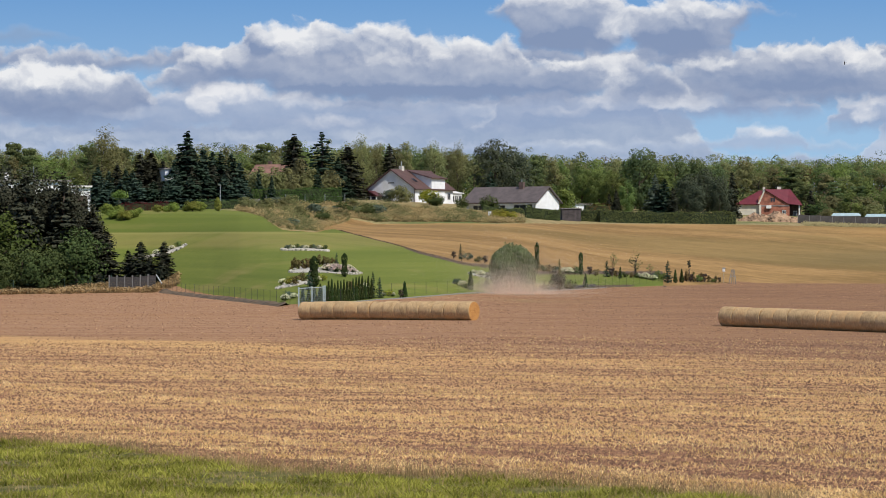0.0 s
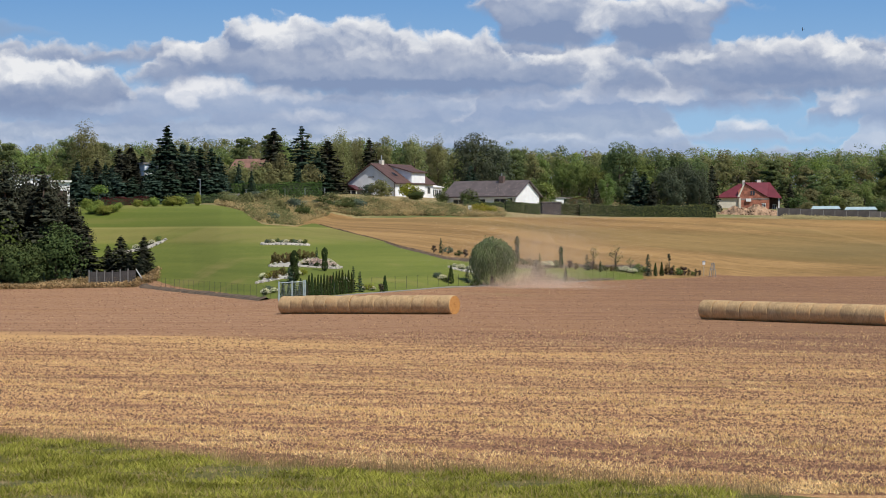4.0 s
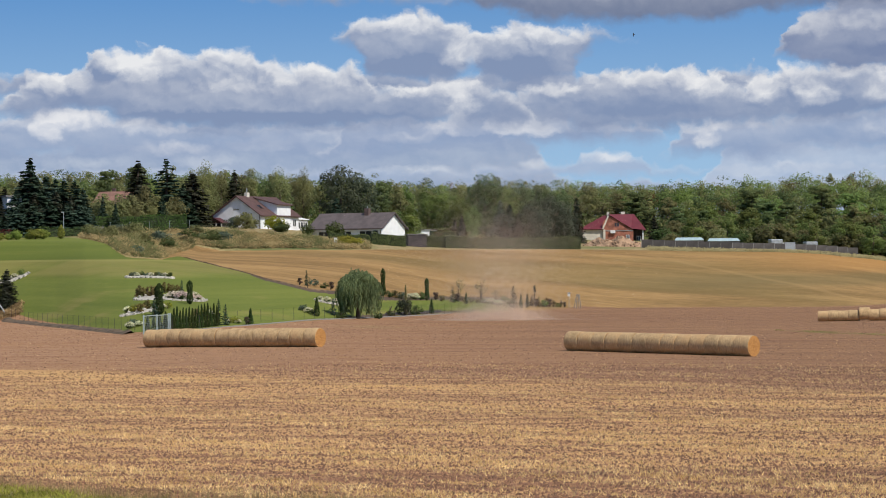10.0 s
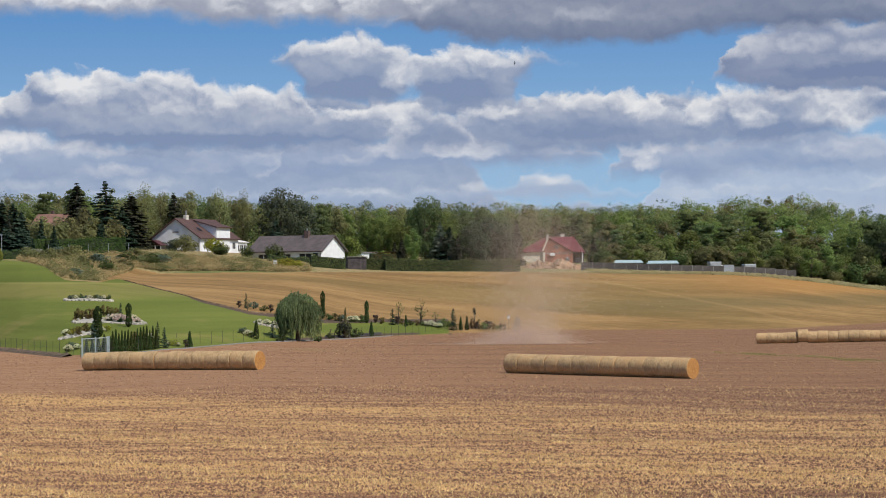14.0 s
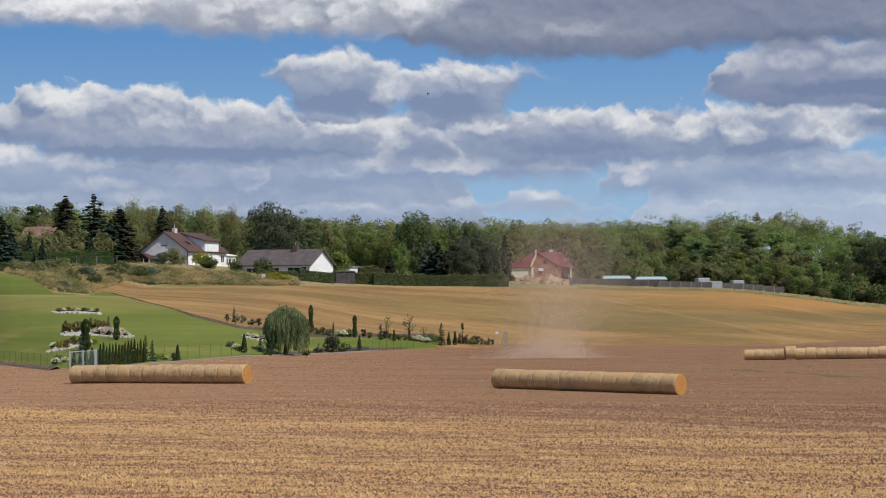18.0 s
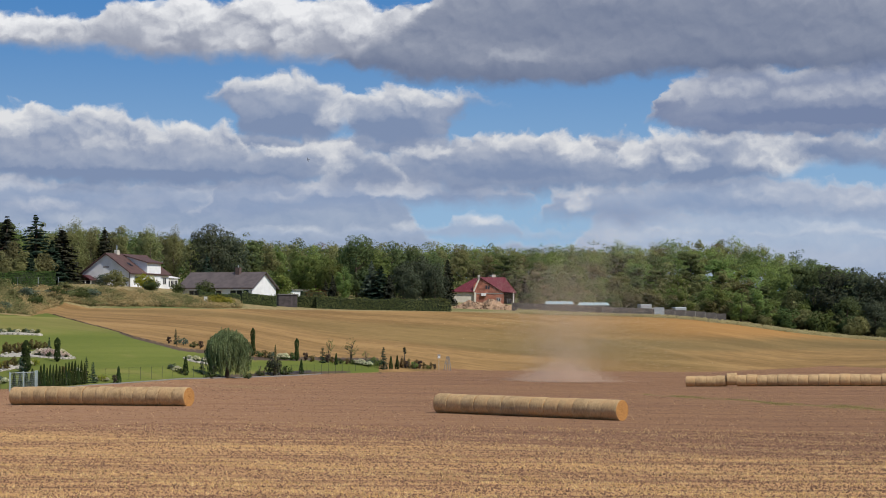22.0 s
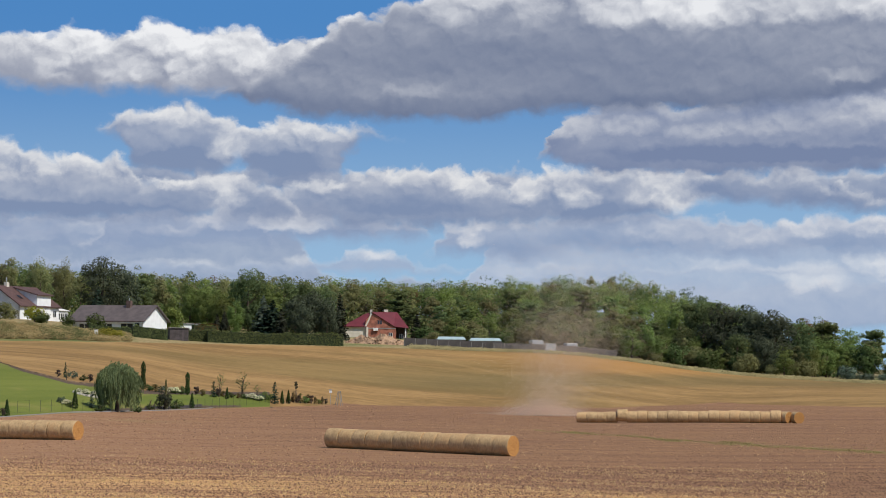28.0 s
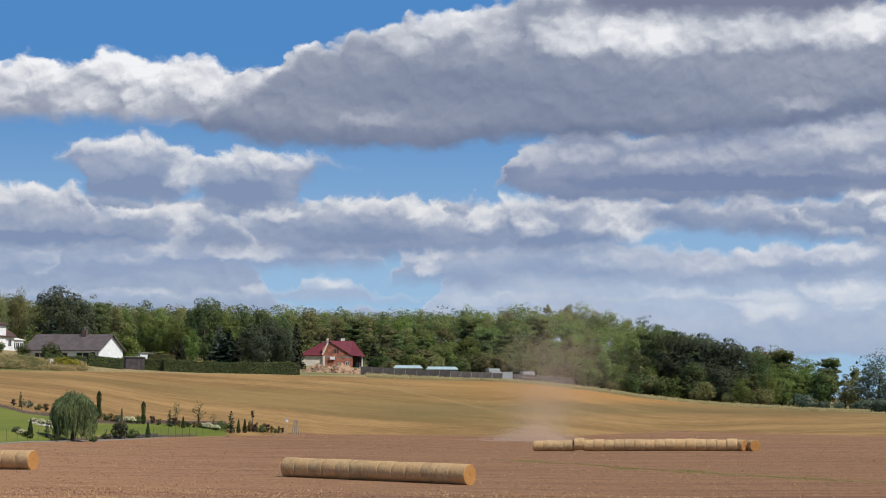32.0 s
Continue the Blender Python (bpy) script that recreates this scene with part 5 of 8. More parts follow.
def white_villa():
    h = root("flat_roofed_villa", pose(*spot(-9.2, 372, 0.5), 0, 0, 12), "white flat-roofed villa behind dark conifers", "house")
    part("wall", box(-12, 0, -2, 2.0, 8, 4.6), WHITE_WALL, h)
    part("wing", box(2.0, -0.8, -2, 5.2, 7, 3.7), WHITE_WALL, h)
    part("roof", box(-12.3, -0.4, 4.6, 2.4, 8.3, 4.85), CONCRETE, h)
    part("roof", box(2.0, -1.2, 3.7, 5.5, 7.2, 3.95), FRAME_WHITE, h)
    part("garage_door", box(2.4, -0.86, 0, 4.8, -0.78, 2.4), DARK_WOOD, h)
    for k in range(4):
        window(h, -11 + 3.1 * k, 0.0, 2.2, 1.6, 1.4, "y")
    part("chimney", box(-7.6, 3, 4.8, -7.0, 3.6, 6.0), FRAME_WHITE, h)
    part("mast", tube([(-3.2, 3, 4.8), (-3.2, 3, 7.0)], [0.05, 0.04], 6), METAL_GREY, h)
    t = root("white_outhouse", pose(*spot(-6.46, 398, 0), 0, 0, 20), "narrow white house wall seen between dark spruces", "house")
    part("wall", box(-1.2, 0, -1, 1.2, 4, 6.4), WHITE_WALL, t)
    part("roof", box(-1.5, -0.3, 6.4, 1.5, 4.3, 6.6), CONCRETE, t)
    window(t, -0.6, 0.0, 3.4, 1.0, 1.2, "y")
    window(t, -0.6, 0.0, 1.0, 1.0, 1.2, "y")


white_house()
long_house()
red_house()
orange_house()
white_villa()


def small_buildings():
    h = root("garden_hut", pose(*spot(3.35, 452, 0), 0, 0, 20), "small white garden hut with a flat roof", "hut")
    z = 2.2
    part("wall", box(-1.7, 0, -1, 1.7, 2.6, z), WHITE_WALL, h)
    part("roof", box(-1.9, -0.25, z, 1.9, 2.8, z + 0.18), CONCRETE, h)
    window(h, 0.2, 0.0, 0.9, 1.0, 0.8, "y")
    s = root("wooden_shed", pose(*spot(2.86, 421.5, 0), 0, 0, 6), "dark brown board shed with a flat roof", "shed")
    for k in range(9):
        part("board", box(k * 0.37, 0, -0.3, k * 0.37 + 0.35, 0.05, 2.05), GREY_WOOD, s)
    part("side_wall", box(0.0, 0.06, -0.3, 3.3, 2.4, 2.0), GREY_WOOD, s)
    part("roof", box(-0.15, -0.2, 2.05, 3.5, 2.6, 2.17), CONCRETE, s)
    w = root("white_pillar", pose(*spot(1.12, 404, 0), 0, 0, 0), "white painted utility pillar on the bank", "pillar")
    part("body", box(-0.27, -0.2, -0.3, 0.27, 0.2, 1.25, 0.03), FRAME_WHITE, w)
    part("cap", box(-0.32, -0.25, 1.25, 0.32, 0.25, 1.33, 0.02), CONCRETE, w)
    for az, r, ln in ((9.58, 457, 5.4), (10.4, 460, 6.0)):
        g = root("greenhouse", pose(*spot(az, r, -0.6), 0, 0, -8), "low greenhouse with a pale sheeted roof behind a fence", "greenhouse", "greenhouses behind the fence")
        part("wall", box(-ln / 2, 0, -0.2, ln / 2, 4, 1.9), CONCRETE, g)
        part("roof_sheet", slab([(-ln / 2 - 0.1, -0.2, 1.95), (ln / 2 + 0.1, -0.2, 1.95), (ln / 2 - 0.3, 2.0, 2.5), (-ln / 2 + 0.3, 2.0, 2.5)], 0.05), surface("pale_sheet", (0.42, 0.54, 0.56), 0.35, 0.1, 1, 10, 0.1), g)
        part("roof_sheet", slab([(-ln / 2 + 0.3, 2.0, 2.5), (ln / 2 - 0.3, 2.0, 2.5), (ln / 2 + 0.1, 4.2, 1.95), (-ln / 2 - 0.1, 4.2, 1.95)], 0.05), MATS["pale_sheet"], g)
    for az, r in ((11.6, 464), (12.42, 465)):
        v = root("parked_van", pose(*spot(az, r), 0, 0, 10), "pale grey parked van standing behind the fence", "van", "vans behind the fence")
        part("body", box(-1.1, -0.9, 0.35, 1.3, 0.9, 1.95, 0.12), METAL_GREY, v)
        part("bonnet", box(1.2, -0.85, 0.35, 2.0, 0.85, 1.25, 0.1), FRAME_WHITE, v)
        part("windscreen", slab([(1.32, -0.8, 1.25), (1.32, 0.8, 1.25), (1.26, 0.8, 2.0), (1.26, -0.8, 2.0)], 0.03), GLASS_DARK, v)
        for sx in (-0.6, 1.3):
            for sy in (-0.92, 0.78):
                part("wheel", tube([(sx, sy, 0.33), (sx, sy + 0.14, 0.33)], [0.33, 0.33], 12), DARK_WOOD, v)


small_buildings()

# ---- forest and trees ----


def forest():
    """The nearest rows as single trees, the wood behind them as one canopy."""
    rng = random.Random(4)
    kinds = [
        ("broadleaf_tree", [broad_meshes("b%d" % k, 11.0, 5.4, F_BROAD, 20 + k, 44, 64, 0.47, 0.03) for k in range(4)], "green broadleaf tree in the mixed forest on the hill", "tree"),
        ("olive_broadleaf_tree", [broad_meshes("o%d" % k, 11.5, 5.0, F_OLIVE, 40 + k, 42, 62, 0.47, 0.04) for k in range(3)], "olive green broadleaf tree in the mixed forest", "tree"),
        ("pine_tree", [pine_meshes("p%d" % k, 12.0, 6.0, F_PINE, 60 + k, 0.55) for k in range(3)], "dark green pine with an open crown in the forest", "tree"),
        ("birch_tree", [broad_meshes("bi%d" % k, 12.5, 3.8, F_OLIVE, 80 + k, 32, 50, 0.42, 0.1) for k in range(2)], "slender birch with a thin olive crown in the forest", "tree"),
    ]

    def kind_at(az):
        w = rng.random()
        if az > 8.5:
            return 0 if w < 0.44 else 1 if w < 0.64 else 2 if w < 0.93 else 3
        return 0 if w < 0.32 else 1 if w < 0.56 else 2 if w < 0.70 else 3

    for row, r0 in enumerate((488, 503, 518)):
        az = -12.5
        while az < 19.5:
            az += math.degrees((rng.uniform(4.4, 6.8) if az < 8.5 else rng.uniform(3.6, 5.8)) / r0)
            r = r0 + rng.uniform(-6, 6)
            if -0.9 < az < 8.9 and r < 486:
                continue
            name, kit, label, cat = kinds[kind_at(az)]
            s = rng.uniform(0.8, 1.12) * ((0.72, 0.88, 0.98)[row] if az < 3.4 else (0.52, 0.70, 0.86)[row]) * (1.15 if az > 13.0 else 1.0)
            place(name, rng.choice(kit), az, r, s, rng.uniform(0, 360), label, cat, "forest trees", rng.uniform(0.85, 1.1) * (1.0 if az < 3.4 else 1.4), 0.2)
    # the canopy behind
    nr = np.random.default_rng(17)
    mats = [F_BROAD, F_OLIVE, F_PINE, F_BRIGHT, F_HEDGE, F_RUST, BARK]
    C, N, S, M, TONE = [], [], [], [], []
    for r0 in (534, 550, 567, 585, 604, 624, 645, 668, 692):
        az = -13.0
        while az < 19.0:
            az += math.degrees(nr.uniform(3.2, 5.4) / r0)
            r = r0 + nr.uniform(-8, 8)
            if az > 16.9 and r > 575 or az > 17.9 and r > 545:
                continue
            k = kind_at(az)
            pick = {0: 0 if nr.random() < 0.75 else (3 if nr.random() < 0.4 else 4), 1: 1, 2: 2, 3: 1}[k]
            if nr.random() < 0.02:
                pick = 5
            h = nr.uniform(9.4, 12.0) * (1.12 if nr.random() < 0.08 else 1.0) * (1.0 if az < 12.0 else 1.14)
            w = {0: 6.0, 1: 5.4, 2: 6.2, 3: 3.8}[k] * nr.uniform(0.85, 1.2)
            p = spot(az, r)
            cl = []
            for _ in range(16):
                d = nr.normal(0, 1, 3)
                d /= np.linalg.norm(d)
                f = nr.uniform(0.4, 0.95)
                zz = h * (0.60 + 0.34 * d[2] * f)
                flat = 0.45 if k == 2 else 0.85
                q = nr.uniform(0.16, 0.27) * w
                cl.append((p.x + d[0] * w * 0.5 * f, p.y + d[1] * w * 0.5 * f, p.z + zz, q, q * flat))
            c_, n_ = balls(nr, cl, 42)
            n_ = n_ * 0.6 + (c_ - np.array((p.x, p.y, p.z + h * 0.58))) / np.array((w * 0.5, w * 0.5, h * 0.36)) * 0.8 + np.array((0.0, 0.0, 0.45))
            TONE.append(np.full(len(c_), nr.normal(0, 0.22)))
            C.append(c_)
            N.append(n_)
            S.append(np.full(len(c_), 0.43))
            M.append(np.full(len(c_), pick))
    # undergrowth filling the wood's foot
    for k in range(1500):
        az, r = nr.uniform(-12.8, 18.6), nr.uniform(486, 560)
        p = spot(az, r)
        q = nr.uniform(0.9, 1.8)
        c_, n_ = balls(nr, [(p.x + nr.normal(0, q), p.y + nr.normal(0, q), p.z + nr.uniform(0.3, 4.2), q, q * 0.8) for _ in range(3)], 20)
        C.append(c_)
        N.append(n_)
        S.append(np.full(len(c_), 0.6))
        M.append(np.full(len(c_), nr.choice([0, 1, 4, 4])))
        TONE.append(np.full(len(c_), nr.normal(0, 0.15)))
    C, N, S, M = np.concatenate(C), np.concatenate(N), np.concatenate(S), np.concatenate(M)
    me = cards("mixed_woodland", C, N, S, F_BROAD, nr)
    for m in mats[1:]:
        me.materials.append(m)
    me.polygons.foreach_set("material_index", M.astype(np.int32))
    me.attributes.new("crown_tone", "FLOAT", "FACE").data.foreach_set("value", np.concatenate(TONE).astype(np.float32))
    tagged(link("mixed_woodland", me, mats), "canopy of mixed broadleaf and pine woodland on the hill", "woodland", kind="stuff")


def px_tree(name, meshes, az, r, h, base_h, label, group="", wide=1.0, turn=0.0):
    return place(name, meshes, az, r, h / base_h, turn, label, "tree", group, wide, 0.1)


def village_trees():
    rng = random.Random(12)
    spr = [spruce_meshes("s%d" % k, 11.0, 5.0, F_SPRUCE, 100 + k, 0.5, 24, 15, 1.5) for k in range(3)]
    sprd = [spruce_meshes("sd%d" % k, 11.0, 4.6, F_DARK, 120 + k, 0.5, 24, 16, 1.7) for k in range(2)]
    small = [spruce_meshes("ss%d" % k, 5.0, 3.6, F_SPRUCE, 140 + k, 0.36, 16, 13, 1.5) for k in range(2)]
    row = "spruces behind the lawn"
    for az, r, h, k in ((-8.2, 388, 8.4, 0), (-7.95, 384, 7.2, 1), (-7.55, 392, 7.6, 2), (-7.22, 398, 10.6, 3), (-6.95, 402, 10.9, 4), (-6.42, 394, 8.6, 0), (-6.1, 398, 12.4, 1), (-6.28, 406, 10.8, 3), (-5.72, 400, 11.4, 2), (-5.3, 402, 10.6, 0), (-5.05, 398, 10.2, 1), (-4.86, 404, 8.8, 2), (-6.78, 390, 6.6, 4), (-6.6, 388, 5.6, 0), (-7.4, 388, 7.4, 0), (-7.75, 398, 8.6, 4), (-6.0, 390, 8.0, 4), (-5.5, 392, 8.4, 3), (-5.15, 390, 7.6, 4), (-6.9, 408, 9.8, 3), (-6.68, 412, 9.2, 4), (-5.95, 410, 11.0, 3), (-5.5, 410, 10.6, 1), (-7.1, 410, 9.6, 4), (-8.3, 396, 6.4, 3)):
        kit = (spr + sprd)[k]
        px_tree("spruce_tree", kit, az, r, h * (1.0 if az == -6.1 else 0.86), 11.0, "tall dark green spruce behind the lawn", row, 1.75, rng.uniform(0, 360))
    for az, r, h in ((-8.0, 379, 4.8), (-7.65, 380, 4.9), (-7.25, 381, 5.0), (-6.9, 381, 4.6), (-6.35, 383, 5.2), (-6.0, 384, 5.4), (-5.62, 386, 5.6), (-5.2, 387, 5.2), (-4.92, 388, 5.0)):
        px_tree("young_spruce", small[int(h * 10) % 2], az, r, h, 5.0, "young blue-green spruce at the edge of the lawn", "young spruces by the lawn", 1.8, rng.uniform(0, 360))
    # the big stand at the field's edge
    mass = [broad_meshes("ms%d" % k, 13.0, 8.6, F_DARK, 150 + k, 90, 90, 0.42, 0.0) for k in range(2)]
    for i, (az, r, h, w) in enumerate(((-10.75, 318, 14.6, 1.0), (-10.3, 310, 13.2, 1.0), (-9.75, 312, 13.4, 1.05), (-9.2, 310, 13.0, 1.05), (-8.8, 306, 11.6, 1.0), (-8.45, 303, 8.6, 1.0), (-11.3, 312, 13.0, 1.1))):
        px_tree("dark_conifer", mass[i % 2], az, r, h, 13.0, "dense dark conifer at the edge of the field", "dark conifers by the field", w, rng.uniform(0, 360))
    for az, r, h, w in ((-8.35, 300, 9.0, 1.9), (-8.02, 299, 6.6, 1.9), (-9.9, 304, 13.6, 1.3), (-9.0, 303, 12.8, 1.4)):
        px_tree("dark_conifer", sprd[int(r) % 2], az, r, h, 11.0, "drooping dark spruce at the edge of the field", "dark conifers by the field", w, rng.uniform(0, 360))
    bush = [broad_meshes("lb%d" % k, 6.0, 5.6, F_HEDGE, 160 + k, 52, 90, 0.3, 0.02) for k in range(2)]
    bright = broad_meshes("lbr", 6.0, 5.6, F_LEAF, 163, 52, 90, 0.3, 0.02)
    dbush = broad_meshes("ld", 5.0, 5.6, F_HEDGE, 171, 46, 90, 0.28, 0.0)
    for kit, az, r, h, b, lab in ((bright, -10.75, 300, 10.6, 6.0, "bright green broadleaf tree before dark conifers"), (bush[1], -8.72, 296, 7.0, 6.0, "green leafy bush before dark conifers"), (dbush, -9.35, 296, 5.4, 5.0, "dark green shrub at the field's edge"), (dbush, -10.0, 297, 5.8, 5.0, "dark green shrub at the field's edge"), (bush[0], -9.5, 294.0, 5.0, 6.0, "dull green shrub hanging over a fence"), (dbush, -10.6, 294, 5.0, 5.0, "dark green shrub at the field's edge")):
        px_tree("leafy_bush", kit, az, r, h, b, lab, "bushes by the field", 1.1, rng.uniform(0, 360))
    for az, r, h in ((-7.2, 296, 5.2), (-6.98, 294, 3.6), (-6.66, 293, 4.9), (-7.5, 299, 4.0), (-6.72, 291, 2.8)):
        px_tree("small_conifer", sprd[0], az, r, h, 11.0, "small dark conifer beside a grey fence", "small conifers by the fence", 2.1, rng.uniform(0, 360))
    # behind the lawn fence and between the houses
    tall = spruce_meshes("tall", 12.0, 6.2, F_SPRUCE, 180, 0.5, 22, 12, 1.2)
    px_tree("spruce_tree", tall, -2.9, 446, 12.6, 12.0, "broad blue-green spruce standing above the hedge", "", 1.9, 20)
    for az, r, h, kit, lab, w in ((-3.55, 452, 12.2, sprd[1], "reddish dark spruce with a cone-laden top", 1.9), (-2.28, 452, 10.2, sprd[0], "dark spruce beside the white house", 2.3), (-2.5, 440, 8.0, spr[1], "green spruce beside the white house", 1.9), (-1.28, 478, 10.6, sprd[1], "dark spruce behind the white house", 1.5), (-4.4, 420, 6.0, spr[1], "green spruce above the garden hedge", 1.1), (-4.1, 414, 5.0, spr[2], "young spruce before a tiled roof", 1.1), (-3.0, 424, 6.5, spr[0], "young spruce above the garden hedge", 1.2)):
        px_tree("spruce_tree", kit, az, r, h, 11.0, lab, "spruces between the houses", w, rng.uniform(0, 360))
    mid = broad_meshes("mb", 5.0, 4.6, F_OLIVE, 185, 40, 70, 0.36, 0.0)
    for az, r, h, w, nm in ((-4.55, 432, 5.4, 1.0, ""), (-4.2, 436, 5.0, 1.0, ""), (-3.75, 434, 5.2, 1.0, ""), (-4.38, 424, 6.3, 0.9, ""), (-4.02, 423, 6.2, 0.9, ""), (-3.68, 424, 6.0, 0.9, ""), (-3.45, 432, 7.6, 0.7, ""), (-3.1, 430, 5.8, 1.1, ""), (-2.75, 430, 5.6, 1.1, ""), (-4.75, 428, 6.0, 1.0, "")):
        px_tree("garden_tree", mid, az, r, h, 5.0, "olive green garden tree behind the tall hedge", "trees behind the hedge", w, rng.uniform(0, 360))
    dark = [broad_meshes("dk%d" % k, 13.0, 8.0, F_OAK, 190 + k, 60, 100, 0.44, 0.02) for k in range(2)]
    darkest = broad_meshes("dd", 13.0, 8.5, F_DARKOAK, 195, 60, 100, 0.44, 0.05)
    light = broad_meshes("lt", 5.0, 4.4, F_BRIGHT, 196, 34, 60, 0.34, 0.02)
    px_tree("dark_oak", darkest, 1.25, 474, 13.6, 13.0, "dark broad-crowned tree behind the long roof", "", 1.0, 40)
    px_tree("dark_oak", darkest, 1.75, 480, 12.4, 13.0, "dark broad-crowned tree behind the long roof", "", 0.9, 140)
    px_tree("light_bush", light, 2.95, 446, 5.4, 5.0, "bright yellow-green bush behind the white gable", "", 1.0, 0)
    px_tree("spruce_tree", spr[2], 1.15, 452, 7.2, 11.0, "green spruce behind the long roof", "spruces between the houses", 1.6, 0)
    tallb = broad_meshes("tb", 13.0, 6.4, F_BROAD, 197, 60, 90, 0.42, 0.02)
    for az, r, h, k in ((4.72, 470, 13.4, 0), (4.95, 474, 12.4, 1), (5.55, 472, 12.0, 1), (6.1, 474, 11.6, 0), (6.5, 472, 10.6, 1)):
        px_tree("tall_oak", dark[k], az, r, h, 13.0, "tall green oak beside the unfinished house", "trees beside the unfinished house", 0.9, rng.uniform(0, 360))
    for az, r, h, w in ((3.35, 474, 10.8, 1.0), (3.75, 470, 9.6, 0.9), (4.15, 468, 9.0, 1.0), (4.4, 462, 7.4, 0.9), (5.25, 470, 11.0, 1.0)):
        px_tree("broadleaf_tree", tallb, az, r, h, 13.0, "mid-green broadleaf tree behind the hedge", "trees beside the unfinished house", w, rng.uniform(0, 360))
    for az, r, h, w in ((5.85, 458, 8.6, 0.9), (6.3, 460, 9.6, 0.85), (6.6, 456, 8.4, 0.8), (6.05, 452, 7.0, 0.9)):
        px_tree("dark_oak", darkest, az, r, h, 13.0, "dense dark conifer mass above the hedge", "dark trees above the hedge", w, rng.uniform(0, 360))
    blue = spruce_meshes("bl", 8.0, 6.0, F_GREYGREEN, 198, 0.42, 20, 14, 1.6)
    px_tree("blue_spruce", blue, 5.08, 456, 8.4, 8.0, "broad blue-green spruce above the hedge", "", 1.0, 30)
    px_tree("blue_spruce", spr[0], 5.3, 454, 7.4, 11.0, "broad dark green spruce above the hedge", "", 1.9, 70)
    for az, r, h, w in ((6.9, 462, 9.0, 1.1), (6.72, 458, 6.8, 1.4), (4.15, 446, 5.4, 1.3), (5.5, 450, 6.0, 1.5), (3.98, 452, 4.6, 1.3)):
        px_tree("dark_conifer", sprd[int(r) % 2], az, r, h, 11.0, "dark spruce beside the unfinished house", "spruces beside the unfinished house", w, rng.uniform(0, 360))
    px_tree("light_bush", light, 3.75, 442, 3.2, 5.0, "bright bush above the hedge", "", 1.2, 0)
    px_tree("dark_conifer", sprd[1], 8.75, 474, 5.6, 11.0, "dark spruce close to the brick wall", "spruces beside the unfinished house", 1.6, 80)
    birch = broad_meshes("bir", 14.0, 7.0, F_OLIVE, 199, 70, 70, 0.36, 0.05)
    for az, r, h, w in ((-8.1, 452, 14.6, 0.9), (-7.85, 456, 12.6, 0.8), (-1.9, 474, 12.8, 0.7), (-2.05, 470, 11.8, 0.6), (-0.2, 476, 12.0, 0.8), (0.35, 478, 12.4, 0.7), (-1.6, 478, 11.0, 0.7)):
        px_tree("birch_tree", birch, az, r, h, 14.0, "tall olive birch with a loose drooping crown", "tall birches behind the houses", w, rng.uniform(0, 360))
    # shrubs before the houses
    shrub = broad_meshes("sh", 2.4, 3.2, F_HEDGE, 200, 26, 70, 0.26, 0.0)
    yell = broad_meshes("ye", 2.4, 3.4, F_YELLOW, 201, 26, 70, 0.26, 0.0)
    grey = broad_meshes("gr", 2.4, 3.2, F_GREYGREEN, 202, 26, 70, 0.26, 0.0)
    oliv = broad_meshes("ol", 2.4, 3.2, F_OLIVE, 203, 26, 70, 0.26, 0.0)
    for kit, az, r, h, w, lab in ((oliv, -1.0, 440, 3.0, 1.1, "grey-green lilac bush before a white gable"), (grey, -1.3, 441, 2.4, 1.0, "grey-green bush before a white gable"), (yell, -0.32, 438, 2.8, 1.1, "yellow-flowering round bush by the house"), (shrub, -0.15, 434, 2.0, 1.3, "dark green bush on the bank"), (shrub, 0.45, 436, 1.8, 1.2, "dark green bush on the bank"), (shrub, 1.1, 424, 3.0, 1.0, "round dark bush before a long roof"), (yell, 1.35, 404, 1.8, 1.3, "yellow-green bush at the hedge"), (yell, 1.6, 405, 1.6, 1.3, "yellow-green bush at the hedge"), (shrub, 8.95, 470, 3.0, 1.4, "dark bush beside the brick house"), (oliv, 9.15, 466, 2.2, 1.5, "low green bush behind the fence")):
        px_tree("garden_shrub", kit, az, r, h, 2.4, lab, "", w, rng.uniform(0, 360))
    for k in range(26):
        az = -4.75 + 3.2 * (k + rng.random()) / 26
        lo = float(np.interp(az, SCRUB_AZ, SCRUB_R))
        r = lo + 3 + (398 - lo) * rng.random()
        px_tree("bank_shrub", (oliv, grey, oliv, shrub)[k % 4], az, r, rng.uniform(0.9, 2.1), 2.4, "low olive bush on the dry grassy bank", "bushes on the bank", rng.uniform(1.0, 1.4), rng.uniform(0, 360))
    # the end of the wood
    for az, r, h, w, kit, lab in (
            (15.6, 494, 13.2, 1.0, dark[0], ""), (16.1, 488, 13.6, 1.05, darkest, ""), (16.7, 486, 13.8, 1.05, darkest, ""), (17.3, 484, 13.2, 1.0, darkest, ""), (17.85, 486, 11.6, 0.95, dark[1], ""), (15.1, 488, 8.2, 1.1, dark[1], ""), (16.4, 478, 8.0, 1.2, dark[0], ""), (17.05, 478, 7.6, 1.2, darkest, "")):
        px_tree("dark_oak", kit, az, r, h, 13.0, "dense dark tree at the end of the wood", "dark trees at the end of the wood", w, rng.uniform(0, 360))
    rust = broad_meshes("ru", 12.0, 6.5, F_RUST, 210, 40, 70, 0.5, 0.1)
    for az, r, h in ((17.95, 512, 12.2), (18.35, 516, 12.0)):
        px_tree("dry_tree", rust, az, r, h, 12.0, "half-dry rusty brown tree at the end of the wood", "dry trees in the wood", 0.9, rng.uniform(0, 360))
